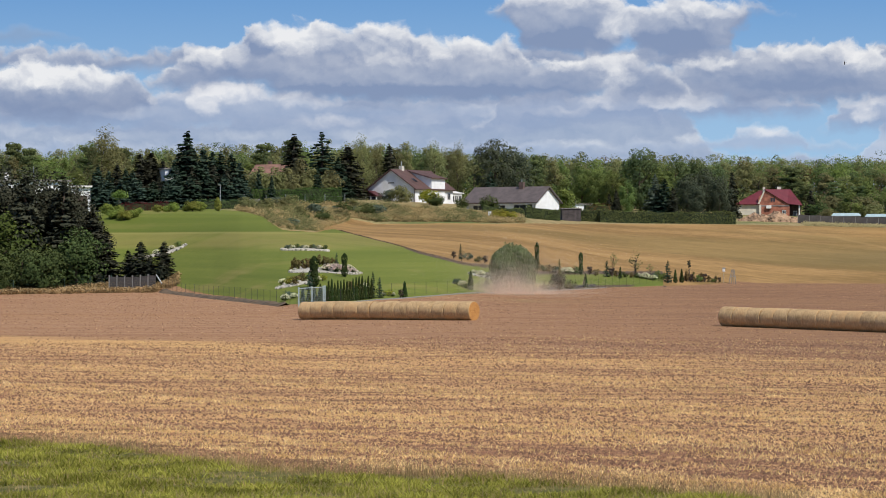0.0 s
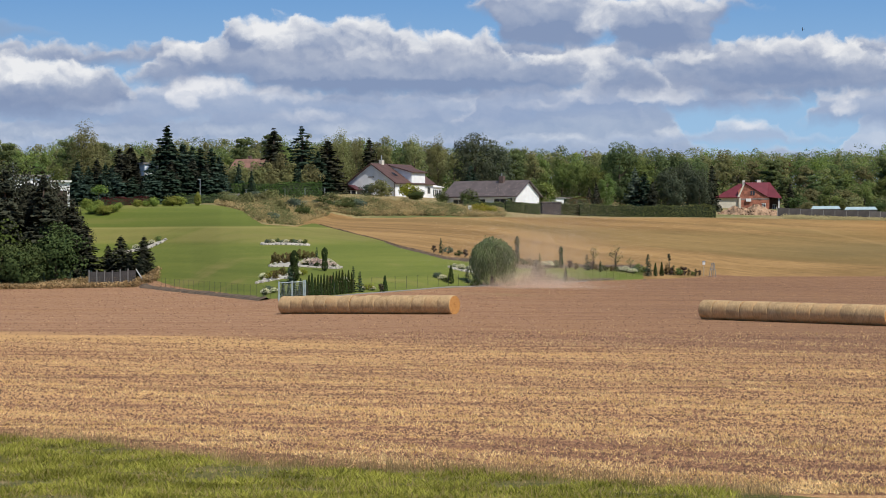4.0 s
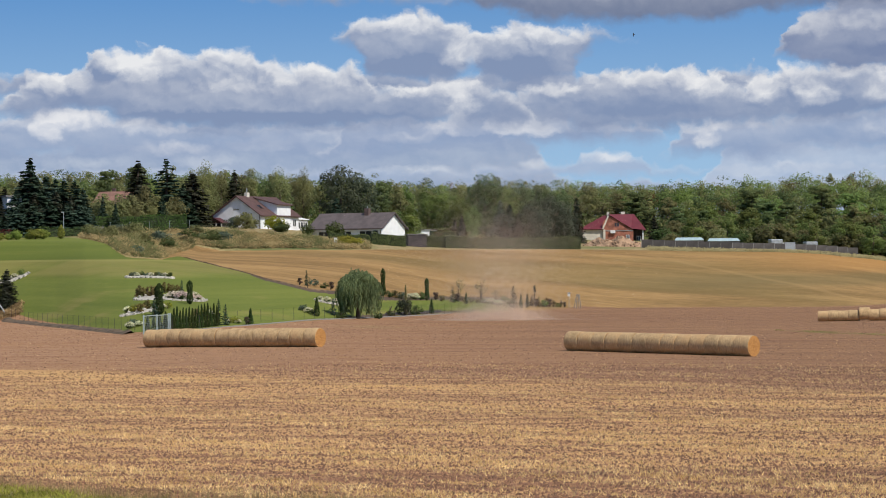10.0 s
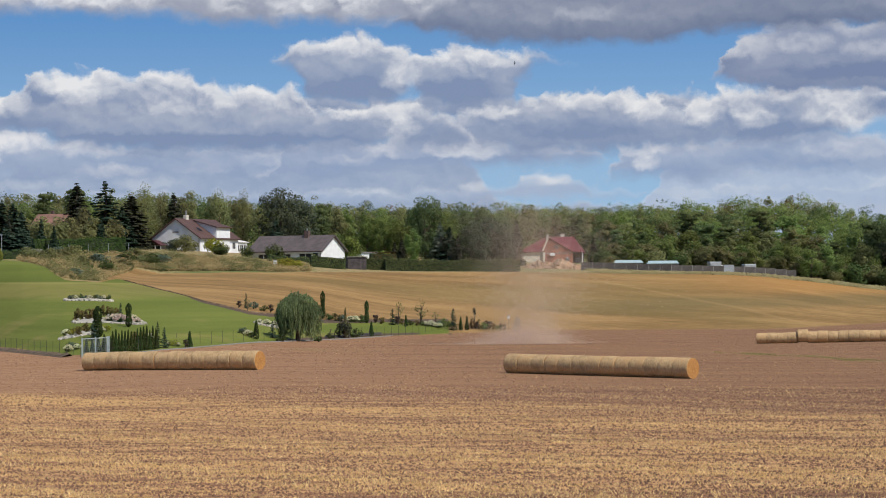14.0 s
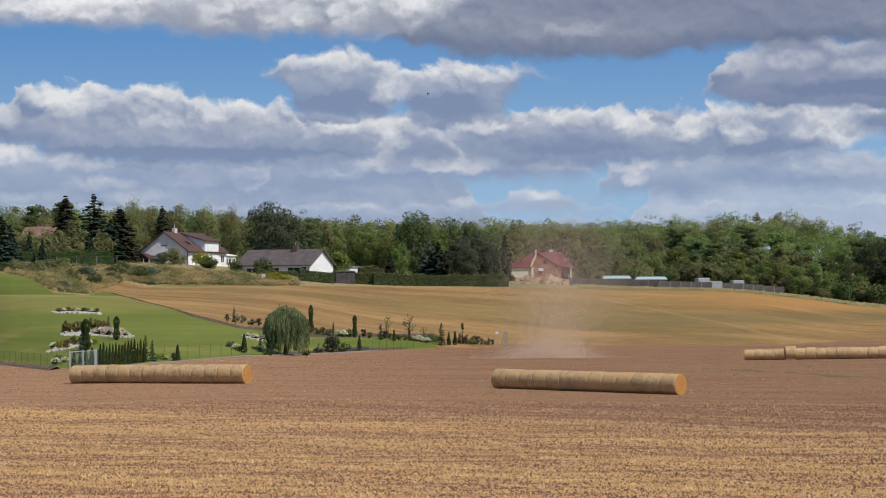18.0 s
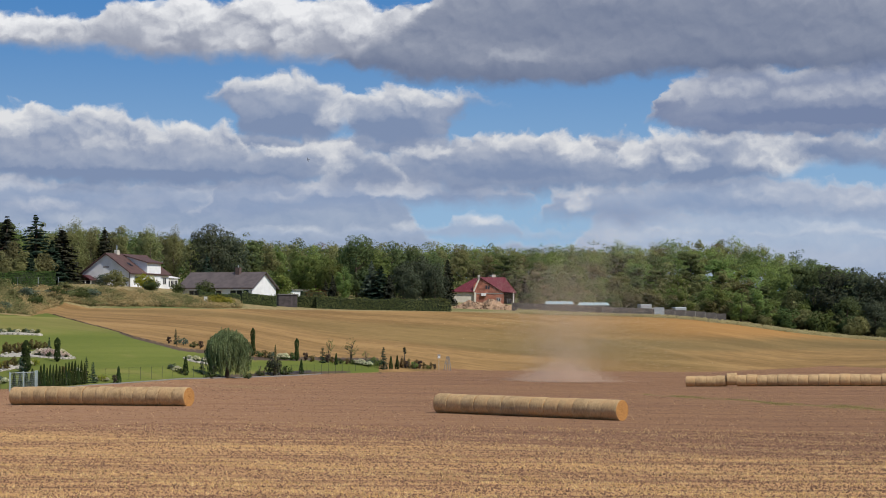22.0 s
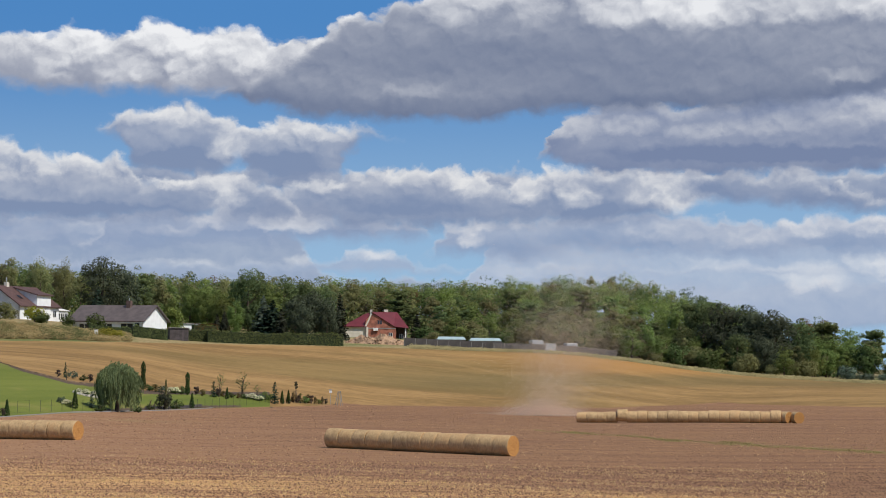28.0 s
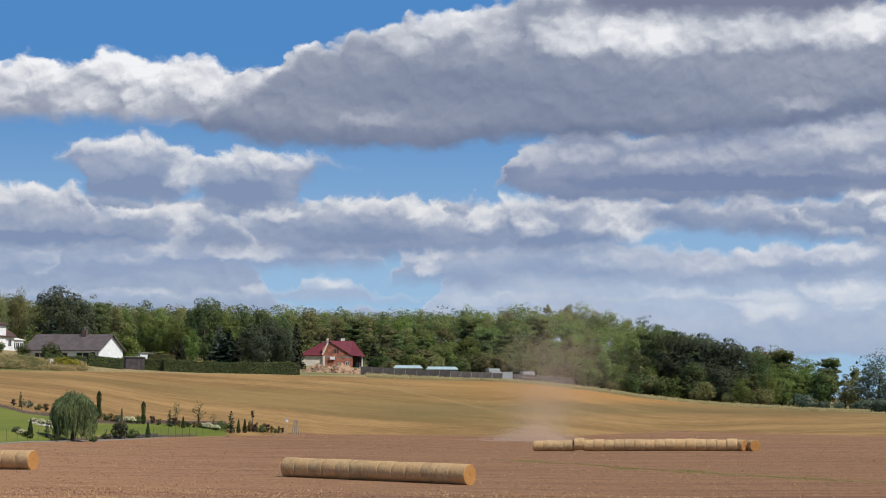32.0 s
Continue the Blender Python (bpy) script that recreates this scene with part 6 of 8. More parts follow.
    ltree = broad_meshes("br", 9.0, 6.0, F_BROAD, 211, 38, 70, 0.42, 0.05)
    for az, r, h, w in ((18.2, 492, 8.4, 0.9), (18.55, 500, 8.2, 0.9), (18.75, 506, 8.0, 0.9), (15.0, 500, 10.5, 1.0), (13.6, 478, 6.0, 1.2), (14.2, 482, 7.0, 1.2), (14.7, 482, 5.6, 1.2)):
        px_tree("broadleaf_tree", ltree, az, r, h, 9.0, "light green tree at the edge of the wood", "light trees at the edge of the wood", w, rng.uniform(0, 360))
    px_tree("round_tree", broad_meshes("rd", 7.6, 6.6, F_HEDGE, 212, 40, 90, 0.4, 0.0), 19.38, 484, 7.8, 7.6, "round dark green tree standing alone", "", 1.0, 0)
    px_tree("grey_willow", broad_meshes("gw", 12.0, 10.5, F_GREYGREEN, 213, 60, 90, 0.46, 0.0), 20.75, 482, 11.6, 12.0, "tall grey-green willow at the field's end", "", 1.0, 0)
    px_tree("grey_willow", TREES["gw"], 22.0, 486, 12.5, 12.0, "tall grey-green willow at the field's end", "", 1.0, 90)
    for k in range(14):
        az = 19.0 + 0.28 * k + rng.uniform(-0.1, 0.1)
        px_tree("grey_shrub", grey, az, 472 + rng.uniform(-4, 5), rng.uniform(1.6, 3.4), 2.4, "silvery shrub along the field's end", "silvery shrubs", 1.1, rng.uniform(0, 360))
    for k in range(52):
        az = 9.2 + k * 0.175 + rng.uniform(-0.08, 0.08)
        r = np.interp(az, [9, 12.5, 14, 17, 19], [470, 472, 474, 476, 474]) + rng.uniform(-3, 9)
        px_tree("woodland_shrub", (oliv, shrub, oliv, ltree)[k % 4], az, r, rng.uniform(2.0, 4.4) if k % 4 < 3 else rng.uniform(4.5, 6.5), 2.4 if k % 4 < 3 else 9.0, "green shrub along the edge of the wood", "shrubs along the wood", 1.2, rng.uniform(0, 360))


forest()
village_trees()

# ---- hedges, bank and fences ----


def hedge(a, b, h, depth, mat, label, seed, size=0.3, density=26):
    """A clipped hedge from a to b (azimuth, distance)."""
    rng = np.random.default_rng(seed)
    p, q = spot(*a), spot(*b)
    ln = (q - p).length
    u = (q - p) / ln
    w = Vector((-u.y, u.x, 0)).normalized()
    count = int(ln * (h + depth) * density)
    s = rng.uniform(0, ln, count)
    side = rng.random(count) < h / (h + depth)
    z = np.where(side, rng.uniform(0.0, h, count), h + rng.normal(0, 0.06, count))
    d = np.where(side, -depth / 2 + rng.normal(0, 0.06, count), rng.uniform(-depth / 2, depth / 2, count))
    wave = 0.12 * np.sin(s * 0.9 + seed) + 0.09 * np.sin(s * 2.3) + 0.12 * np.sin(s * 0.23 + 2 * seed)
    x = p.x + u.x * s + w.x * d
    y = p.y + u.y * s + w.y * d
    flip = np.where(side, 1.0, 0.0)
    N = np.stack([-w.x * flip, -w.y * flip, 1 - flip * 0.6], 1)
    C = np.stack([x, y, land(x, y) + z + wave * (z / h)], 1)
    base = np.array(p)
    top = root("hedge", Matrix.Translation(p), label, "hedge")
    link("foliage", cards("foliage", C - base, N, np.full(count, size), mat, rng), mat, top)
    bm = bmesh.new()
    k = max(2, int(ln / 3))
    for i in range(k):
        f0, f1 = i / k, (i + 1) / k
        for f, g in ((f0, f1),):
            A, B = p.lerp(q, f), p.lerp(q, g)
            z0, z1 = float(land(A.x, A.y)), float(land(B.x, B.y))
            vs = []
            for P3, z3 in ((A, z0), (B, z1)):
                for sd_, zz in ((-1, -0.3), (1, -0.3), (1, h - 0.12), (-1, h - 0.12)):
                    v = P3 + w * sd_ * (depth / 2 - 0.12)
                    vs.append(bm.verts.new((v.x - p.x, v.y - p.y, z3 + zz - p.z)))
            for quad in ((0, 1, 2, 3), (7, 6, 5, 4), (0, 4, 5, 1), (1, 5, 6, 2), (2, 6, 7, 3), (3, 7, 4, 0)):
                bm.faces.new([vs[j] for j in quad])
    part("inner_growth", bm, surface("hedge_inside", (0.035, 0.05, 0.02), 0.95, 0.4, 3, 20, 0.5), top)


hedge((3.75, 424), (6.98, 428), 2.05, 1.4, F_CLIPPED, "long clipped green hedge at the top of the meadow", 1)
hedge((0.95, 417), (1.95, 418), 1.4, 1.3, F_CLIPPED, "low clipped hedge before a low white house", 2)
hedge((1.97, 418), (2.8, 419), 1.95, 1.3, F_CLIPPED, "clipped hedge before a low white house", 8)
hedge((3.3, 425), (3.8, 425), 2.0, 1.2, F_CLIPPED, "clipped hedge beside a wooden shed", 3)
hedge((3.4, 438), (4.0, 440), 2.6, 1.2, leaves("russet_hedge", (0.06, 0.05, 0.02), (0.14, 0.10, 0.04), 0.2, 0.1), "russet hedge behind a wooden shed", 4)
hedge((-4.6, 416), (-2.45, 420), 2.6, 1.6, F_LEAF, "tall green hedge behind a wire fence", 5)
hedge((-7.7, 376), (-6.55, 378), 1.2, 0.8, leaves("purple_hedge", (0.06, 0.014, 0.018), (0.13, 0.03, 0.035), 0.2, 0.1), "low purple barberry hedge", 6, 0.2, 40)
hedge((-5.9, 381), (-4.75, 384), 1.3, 1.0, F_HEDGE, "low green hedge under spruces", 7, 0.25)


def scrub_bank():
    """Dry grass, herbs and low bushes on the bank under the houses."""
    rng = np.random.default_rng(31)
    count = 4300
    az = np.where(rng.random(count) < 0.45, rng.uniform(-4.9, -2.2, count), rng.uniform(-2.2, 1.9, count))
    f = rng.random(count)
    r = np.interp(az, AZ, TOP_R) + 3 + f * 17
    low = np.interp(az, SCRUB_AZ, SCRUB_R) + 1.5
    r = np.where(az < -2.2, low + f * (403 - low), r)
    x, y = r * np.sin(np.radians(az)), r * np.cos(np.radians(az))
    z = land(x, y)
    big = rng.random(count) ** 2
    groups = {"dry_bank_grass": (F_BANK, 0.0, 0.5), "scrub_herbs": (F_SCRUB, 0.5, 0.84), "bank_bushes": (F_BANKGREEN, 0.84, 1.0)}
    pick = np.clip(rng.random(count) + 0.25 * np.sin(az * 3.0) + 0.2 * np.sin(az * 7.3 + f * 5), 0, 0.999)
    for name, (mat, lo, hi) in groups.items():
        sel = np.nonzero((pick >= lo) & (pick < hi))[0]
        cl = []
        for i in sel:
            s = (0.22 + 0.6 * big[i]) * (1.0 if name != "bank_bushes" else 1.5)
            cl.append((x[i], y[i], z[i] + s * 0.4, s * 1.4, s * 0.9))
        C, N = balls(rng, cl, 44, 0.3)
        N = N * 0.35 + np.array((0.0, -0.45, 0.8))
        ob = link(name, cards(name, C, N, np.full(len(C), 0.22), mat, rng, 1.4), mat)
        tagged(ob, "dry grass and scrub on the bank under the houses", "scrub", kind="stuff")
    # green herbs before the hedge and along the meadow's top
    count = 2600
    az = rng.uniform(8.6, 20.5, count)
    r = np.interp(az, AZ, TOP_R) + rng.uniform(0, 17, count)
    x, y = r * np.sin(np.radians(az)), r * np.cos(np.radians(az))
    ob = link("meadow_edge_grass", cards("meadow_edge_grass", C := balls(rng, [(a, b, c + 0.15, 0.7, 0.4) for a, b, c in zip(x, y, land(x, y))], 14, 0.3)[0], np.tile((0.0, -0.4, 0.8), (len(C), 1)), np.full(count * 14, 0.24), F_PALEGRASS, rng, 1.5), F_PALEGRASS)
    tagged(ob, "dry grass along the top of the meadow", "grass", kind="stuff")
    # dry grass strip at the field's edge on the far side
    count = 1500
    az = rng.uniform(-11.5, -6.3, count)
    r = rng.uniform(287, 296, count) - np.where(az > -7.2, 2.0, 0)
    x, y = r * np.sin(np.radians(az)), r * np.cos(np.radians(az))
    ob = link("field_edge_grass", cards("field_edge_grass", *balls(rng, [(a, b, c + 0.2, 0.4, 0.45) for a, b, c in zip(x, y, land(x, y))], 16, 0.3), np.full(count * 16, 0.22), F_DRYGRASS, rng, 1.6), F_DRYGRASS)
    tagged(ob, "dry grass at the edge of the field", "grass", kind="stuff")


scrub_bank()


def wire_fence(points, h, gap, label, group="", post=0.035, wires=5, mat=None):
    """A fence of posts and wires; points are (azimuth, distance) corners."""
    mat = mat or METAL_GREY
    P3 = [spot(*p) for p in points]
    thin = 0.004 if wires < 7 else 0.006
    f = root("wire_fence", Matrix.Translation(P3[0]), label, "fence", group)
    o = P3[0]
    rail = bmesh.new()
    for a, b in zip(P3, P3[1:]):
        n = max(1, int((b - a).length / gap))
        last = None
        for i in range(n + 1):
            q = a.lerp(b, i / n)
            q.z = float(land(q.x, q.y))
            part("post", tube([q - o + Vector((0, 0, -0.3)), q - o + Vector((0, 0, h))], [post, post], 6), mat, f)
            if last is not None:
                for k in range(wires):
                    up = Vector((0, 0, h * (0.06 + 0.92 * k / (wires - 1))))
                    tube([last - o + up, q - o + up], [thin, thin], 3, rail)
            last = q
    part("wires", rail, mat, f)


wire_fence([(-6.55, 285), (-3.5, 214.2)], 1.2, 3.0, "thin wire fence along the front of the lawn", "garden fences", 0.016, 3, GREY_WOOD)
wire_fence([(-2.78, 214), (0.6, 252), (2.6, 280), (5.3, 330), (6.9, 342)], 1.25, 3.2, "thin wire fence along the front of the garden", "garden fences", 0.016, 3, GREY_WOOD)
wire_fence([(-4.7, 399), (-3.3, 404), (-2.35, 408)], 1.9, 3.4, "wire fence with steel posts on the bank", "", 0.05)
wire_fence([(-11.4, 292.5), (-8.4, 294), (-7.9, 294)], 1.6, 2.6, "green mesh fence at the edge of the field", "", 0.04, 9, surface("green_mesh", (0.05, 0.10, 0.085), 0.6, 0.15, 2, 20, 0.1))


def gate():
    a, b = spot(-3.46, 212.6), spot(-2.83, 213.2)
    g = root("garden_gate", Matrix.Translation(a), "double garden gate of light blue-grey steel mesh", "gate")
    d = b - a
    mat = surface("blue_grey_paint", (0.31, 0.38, 0.40), 0.5, 0.12, 2, 20, 0.1)
    for f in (0.0, 0.5, 0.94, 1.0):
        part("gate_post", box(-0.06, -0.06, -0.2, 0.06, 0.06, 1.72, 0.01), mat, g, m=Matrix.Translation(d * f))
    for lo, hi in ((0.02, 0.49), (0.51, 0.93)):
        bm = bmesh.new()
        for z in (0.12, 1.6):
            tube([d * lo + Vector((0, 0, z)), d * hi + Vector((0, 0, z))], [0.035, 0.035], 5, bm)
        for f in (lo, hi):
            tube([d * f + Vector((0, 0, 0.12)), d * f + Vector((0, 0, 1.6))], [0.035, 0.035], 5, bm)
        leaf = part("gate_leaf", bm, mat, g)
        bm = bmesh.new()
        for i in range(1, 14):
            f = lo + (hi - lo) * i / 14
            tube([d * f + Vector((0, 0, 0.12)), d * f + Vector((0, 0, 1.6))], [0.008, 0.008], 3, bm)
        for i in range(1, 9):
            z = 0.12 + 1.48 * i / 9
            tube([d * lo + Vector((0, 0, z)), d * hi + Vector((0, 0, z))], [0.008, 0.008], 3, bm)
        part("mesh", bm, mat, leaf)


gate()


def panel_fences():
    f = root("panel_fence", Matrix.Translation(spot(8.45, 448)), "grey board fence along the top of the meadow", "fence")
    o = spot(8.45, 448)
    ends = [(8.45, 448), (10.6, 447), (13.55, 454)]
    P3 = [spot(*p) for p in ends]
    for a, b in zip(P3, P3[1:]):
        n = int((b - a).length / 2.0)
        for i in range(n):
            q, s = a.lerp(b, i / n), a.lerp(b, (i + 0.97) / n)
            z = float(land(q.x, q.y))
            turn = math.degrees(math.atan2(s.y - q.y, s.x - q.x))
            ln = (s - q).length
            mat = METAL_GREY if (b is P3[2] and i == n - 7) else MATS["fence_board"] if "fence_board" in MATS else surface("fence_board", (0.085, 0.077, 0.074), 0.9, 0.25, 0.5, 10, 0.3, per_object=0.25)
            h = 1.75 if mat is METAL_GREY else 1.5
            part("panel", box(0, -0.03, -0.4, ln, 0.03, h), mat, f, m=pose(q.x - o.x, q.y - o.y, z - o.z, 0, 0, turn))
            part("post", box(-0.07, -0.08, -0.4, 0.03, 0.08, h + 0.08), CONCRETE, f, m=pose(q.x - o.x, q.y - o.y, z - o.z, 0, 0, turn))
    a, b = spot(-7.95, 291.5), spot(-6.85, 288.5)
    g = root("concrete_fence", Matrix.Translation(a), "dark grey slatted fence leaning at the field's edge", "fence")
    n = 6
    turn = math.degrees(math.atan2(b.y - a.y, b.x - a.x))
    ln = (b - a).length / n
    for i in range(n):
        q = a.lerp(b, i / n)
        z = float(land(q.x, q.y)) - a.z
        for k in range(7):
            part("slat", box(0.05, -0.025, 0.05 + k * 0.24, ln - 0.05, 0.025, 0.27 + k * 0.24), MATS["fence_board"], g, m=pose(q.x - a.x, q.y - a.y, z, 0, 0, turn))
        part("post", box(-0.06, -0.07, -0.3, 0.06, 0.07, 1.9), CONCRETE, g, m=pose(q.x - a.x, q.y - a.y, z, 0, 0, turn))
    part("brace", tube([b - a + Vector((0, 0, 1.7)), b - a + Vector((1.1, -0.4, 0.0))], [0.06, 0.06], 6), METAL_GREY, g)
    w = root("low_wall", Matrix.Translation(spot(-4.72, 396)), "low pale concrete wall beside the bank", "wall")
    part("wall", box(0, 0, -0.6, 2.4, 0.3, 1.3, 0.02), CONCRETE, w)
    part("coping", box(2.4, 0.02, -0.6, 8.2, 0.3, 0.35, 0.02), CONCRETE, w)
    part("gate_post", box(-0.25, -0.05, -0.6, -0.05, 0.3, 2.4), FRAME_WHITE, w)


panel_fences()

# ---- the garden ----


def willow():
    rng = np.random.default_rng(77)
    top = root("weeping_willow", Matrix.Translation(spot(1.64, 264)), "weeping willow with a round crown hanging to the ground", "tree")
    link("trunk", trunk_mesh("trunk", 4.4, 0.22, rng, 9, 0.02, 0.5, 0.3), BARK, top)
    V = []
    for k in range(520):
        a, q = rng.uniform(0, 2 * math.pi), math.sqrt(rng.random())
        bulge = 1 + 0.12 * math.sin(3 * a + 1) + 0.08 * math.sin(7 * a)
        x, y = math.cos(a) * q * 2.1 * bulge, math.sin(a) * q * 2.1 * bulge
        z = 5.3 - 1.3 * q ** 2.2 + rng.normal(0, 0.16)
        ln = rng.uniform(0.55, 1.0) * (z - 0.1) * (0.45 + 0.55 * q)
        m = int(8 + ln * 9)
        f = np.sort(rng.random(m))
        out = 1 + 0.16 * np.sin(np.pi * np.minimum(f * 1.3, 1)) * (1 if q > 0.6 else 0.3)
        P = np.stack([x * out + rng.normal(0, 0.05, m), y * out + rng.normal(0, 0.05, m), z - f * ln], 1)
        t = rng.uniform(0, 2 * math.pi, m)
        side = np.stack([np.cos(t), np.sin(t), np.zeros(m)], 1) * rng.uniform(0.03, 0.07, (m, 1))
        drop = np.stack([rng.normal(0, 0.06, m), rng.normal(0, 0.06, m), -rng.uniform(0.22, 0.5, m)], 1)
        V.append(np.stack([P - side, P + side, P + drop], 1).reshape(-1, 3))
    V = np.concatenate(V)
    me = bpy.data.meshes.new("hanging_foliage")
    me.from_pydata(V.tolist(), [], np.arange(len(V)).reshape(-1, 3).tolist())
    link("hanging_foliage", me, F_WILLOW, top)
    cl = [(math.cos(a) * q, math.sin(a) * q, 4.9 - 0.28 * q * q + rng.normal(0, 0.12), 0.42, 0.34) for a, q in zip(rng.uniform(0, 6.28, 46), np.sqrt(rng.random(46)) * 1.9)]
    C, N = balls(rng, cl, 46)
    link("crown", cards("crown", C, N, np.full(len(C), 0.17), F_WILLOW, rng, 1.5), F_WILLOW, top)


willow()


def garden_plants():
    rng = random.Random(5)
    th = [column_meshes("th%d" % k, 1.6, 0.62, F_THUJA, 300 + k, 0.15, 420) for k in range(3)]
    cyp = column_meshes("cyp", 3.0, 0.8, F_THUJA, 310, 0.16, 1000, 0.5, True)
    con = spruce_meshes("gcon", 2.6, 1.7, F_SPRUCE, 311, 0.2, 12, 9, 1.2)
    for k in range(15):
        f = k / 14
        az, r = -2.74 + f * 1.02, 216.2 + f * 7.4
        place("thuja", th[k % 3], az, r, rng.uniform(1.05, 1.32), rng.uniform(0, 360), "slim clipped thuja in the row beside the gate", "thuja", "thuja row", rng.uniform(0.5, 0.62))
    for k in range(5):
        place("thuja", th[k % 3], -3.36 + 0.14 * k, 219.5 + rng.uniform(-0.5, 0.5), rng.uniform(0.75, 1.0), 0, "low thuja behind the garden gate", "thuja", "thujas behind the gate", 1.0)
    lone = ((-3.09, 234, 3.0, cyp, 1.25, "dark columnar cypress beside a flower bed"), (-2.36, 248, 2.4, cyp, 1.1, "dark columnar cypress at the white gravel bed"), (-0.92, 230, 1.55, th[0], 0.9, "single slim thuja on the lawn"), (0.66, 256, 1.95, th[1], 0.9, "slim dark thuja by the fence"), (2.25, 309, 3.5, cyp, 0.75, "tall slim cypress behind the willow"), (3.3, 316, 2.9, cyp, 0.85, "dark slim cypress at the garden's back"), (3.41, 296, 1.75, th[2], 0.9, "green thuja on the dark mulch"), (4.24, 321, 1.5, th[0], 0.9, "small dark thuja at the garden's back"), (5.55, 329, 1.75, th[1], 0.9, "slim thuja at the garden's end"), (5.7, 331, 1.8, th[2], 0.9, "slim thuja at the garden's end"))
    for az, r, h, kit, w, lab in lone:
        base = 3.0 if kit is cyp else 1.6
        place("columnar_evergreen", kit, az, r, h / base, rng.uniform(0, 360), lab, "evergreen", "", w)
    for az, r, h, w, lab in ((-1.68, 224.8, 2.4, 0.55, "loose upright conifer beside the thuja row"), (-1.52, 226, 1.9, 0.8, "loose upright conifer beside the thuja row"), (3.92, 320, 2.1, 0.95, "young fir at the garden's back"), (5.37, 327, 2.9, 0.9, "dark young fir at the garden's end"), (-2.55, 259, 1.6, 0.7, "small conifer behind a flower bed"), (-3.2, 232, 1.8, 1.0, "bushy conifer at a flower bed"), (0.42, 303, 1.9, 0.6, "thin young conifer beside the meadow"), (1.05, 262, 1.8, 0.9, "loose conifer beside the willow")):
        place("young_conifer", con, az, r, h / 2.6, rng.uniform(0, 360), lab, "conifer", "", w)
    # the big drop-shaped conifer with a bent top
    drop = broad_meshes("drop", 2.3, 2.2, F_DARK, 320, 26, 60, 0.2, 0.0)
    place("weeping_conifer", drop, 2.76, 284, 1.0, 0, "dark weeping conifer with a thin bent top", "conifer", "", 0.95)
    place("conifer_top", column_meshes("tip", 1.5, 0.3, F_OLIVE, 321, 0.14, 160), 2.79, 284, 2.35, 0, "tall thin olive shoot growing through a conifer", "conifer", "", 0.6)
    ballt = broad_meshes("ballt", 2.8, 0.8, F_DARK, 322, 9, 40, 0.16, 0.55)
    place("standard_tree", ballt, 5.88, 336, 1.0, 0, "slim tree with a small dark ball crown", "tree")
    # saplings with thin open crowns
    for az, r, h, w, seed in ((4.07, 325, 3.3, 0.75, 330), (4.6, 330, 3.3, 1.35, 331), (0.45, 299, 1.6, 0.9, 332), (4.95, 331, 2.0, 1.0, 333)):
        kit = broad_meshes("sap%d" % seed, 3.2, 1.7, F_OLIVE, seed, 22, 9, 0.2, 0.25)
        place("sapling", kit, az, r, h / 3.2, rng.uniform(0, 360), "thin young tree with sparse leaves", "tree", "saplings", w)
    # low shrubs
    kinds = {"dark": (broad_meshes("q0", 0.9, 1.2, F_HEDGE, 340, 14, 40, 0.14, 0.0), "low dark green shrub in the garden bed"), "grey": (broad_meshes("q1", 0.9, 1.2, F_GREYGREEN, 341, 14, 40, 0.14, 0.0), "low grey-green shrub in the garden bed"),
             "white": (flower_meshes("q2", 0.8, 1.2, F_HEDGE, F_BLOOM, 342), "white-flowering hydrangea in the garden bed"), "pink": (flower_meshes("q3", 0.8, 1.2, F_HEDGE, F_PINK, 343), "pink and white flowering hydrangea"),
             "yellow": (broad_meshes("q4", 0.8, 1.2, F_YELLOW, 344, 14, 30, 0.13, 0.0), "yellow-green low shrub in the garden bed"), "rust": (broad_meshes("q5", 0.9, 1.1, F_TAN, 345, 14, 40, 0.14, 0.0), "tan-brown low shrub in the garden bed"), "tuft": (broad_meshes("q6", 1.2, 0.8, F_TAN, 346, 12, 40, 0.16, 0.0), "brownish ornamental grass tuft"), "green": (broad_meshes("q7", 0.9, 1.2, F_BROAD, 347, 14, 40, 0.14, 0.0), "low green shrub in the garden bed"), "purple": (broad_meshes("q8", 1.2, 0.9, leaves("purple_leaves", (0.055, 0.042, 0.038), (0.13, 0.10, 0.08), 0.2, 0.2), 348, 12, 40, 0.15, 0.0), "dark brown-leaved shrub in the garden bed")}
    spots = []
    for k in range(6):
        spots.append(("tuft", -3.62 + 0.085 * k, 256 + rng.uniform(-1, 1), rng.uniform(0.9, 1.25)))
    for k in range(4):
        spots.append(("tuft", -2.95 + 0.1 * k, 261, rng.uniform(0.8, 1.1)))
    for k in range(8):
        spots.append(("pink" if k % 2 else "white", -2.86 + 0.10 * k, 254.5 + rng.uniform(-2.4, 2.0), rng.uniform(0.8, 1.35)))
    for k, c in enumerate(("white", "yellow", "rust", "rust", "green", "white", "yellow")):
        spots.append((c, -3.82 + 0.155 * k, 240 + rng.uniform(-2, 1.5), rng.uniform(0.9, 1.3)))
    for k, c in enumerate(("white", "grey", "white", "yellow")):
        spots.append((c, -3.78 + 0.1 * k, 226 + rng.uniform(-2, 2), rng.uniform(0.6, 0.9)))
    for k, c in enumerate(("rust", "yellow", "white")):
        spots.append((c, (-2.2, -2.05, -1.9)[k], 233, 1.0))
    for az, c, s in ((-1.32, "yellow", 1.0), (-1.22, "white", 0.6), (-1.03, "purple", 0.8), (-1.42, "white", 0.5)):
        spots.append((c, az, 229.5, s))
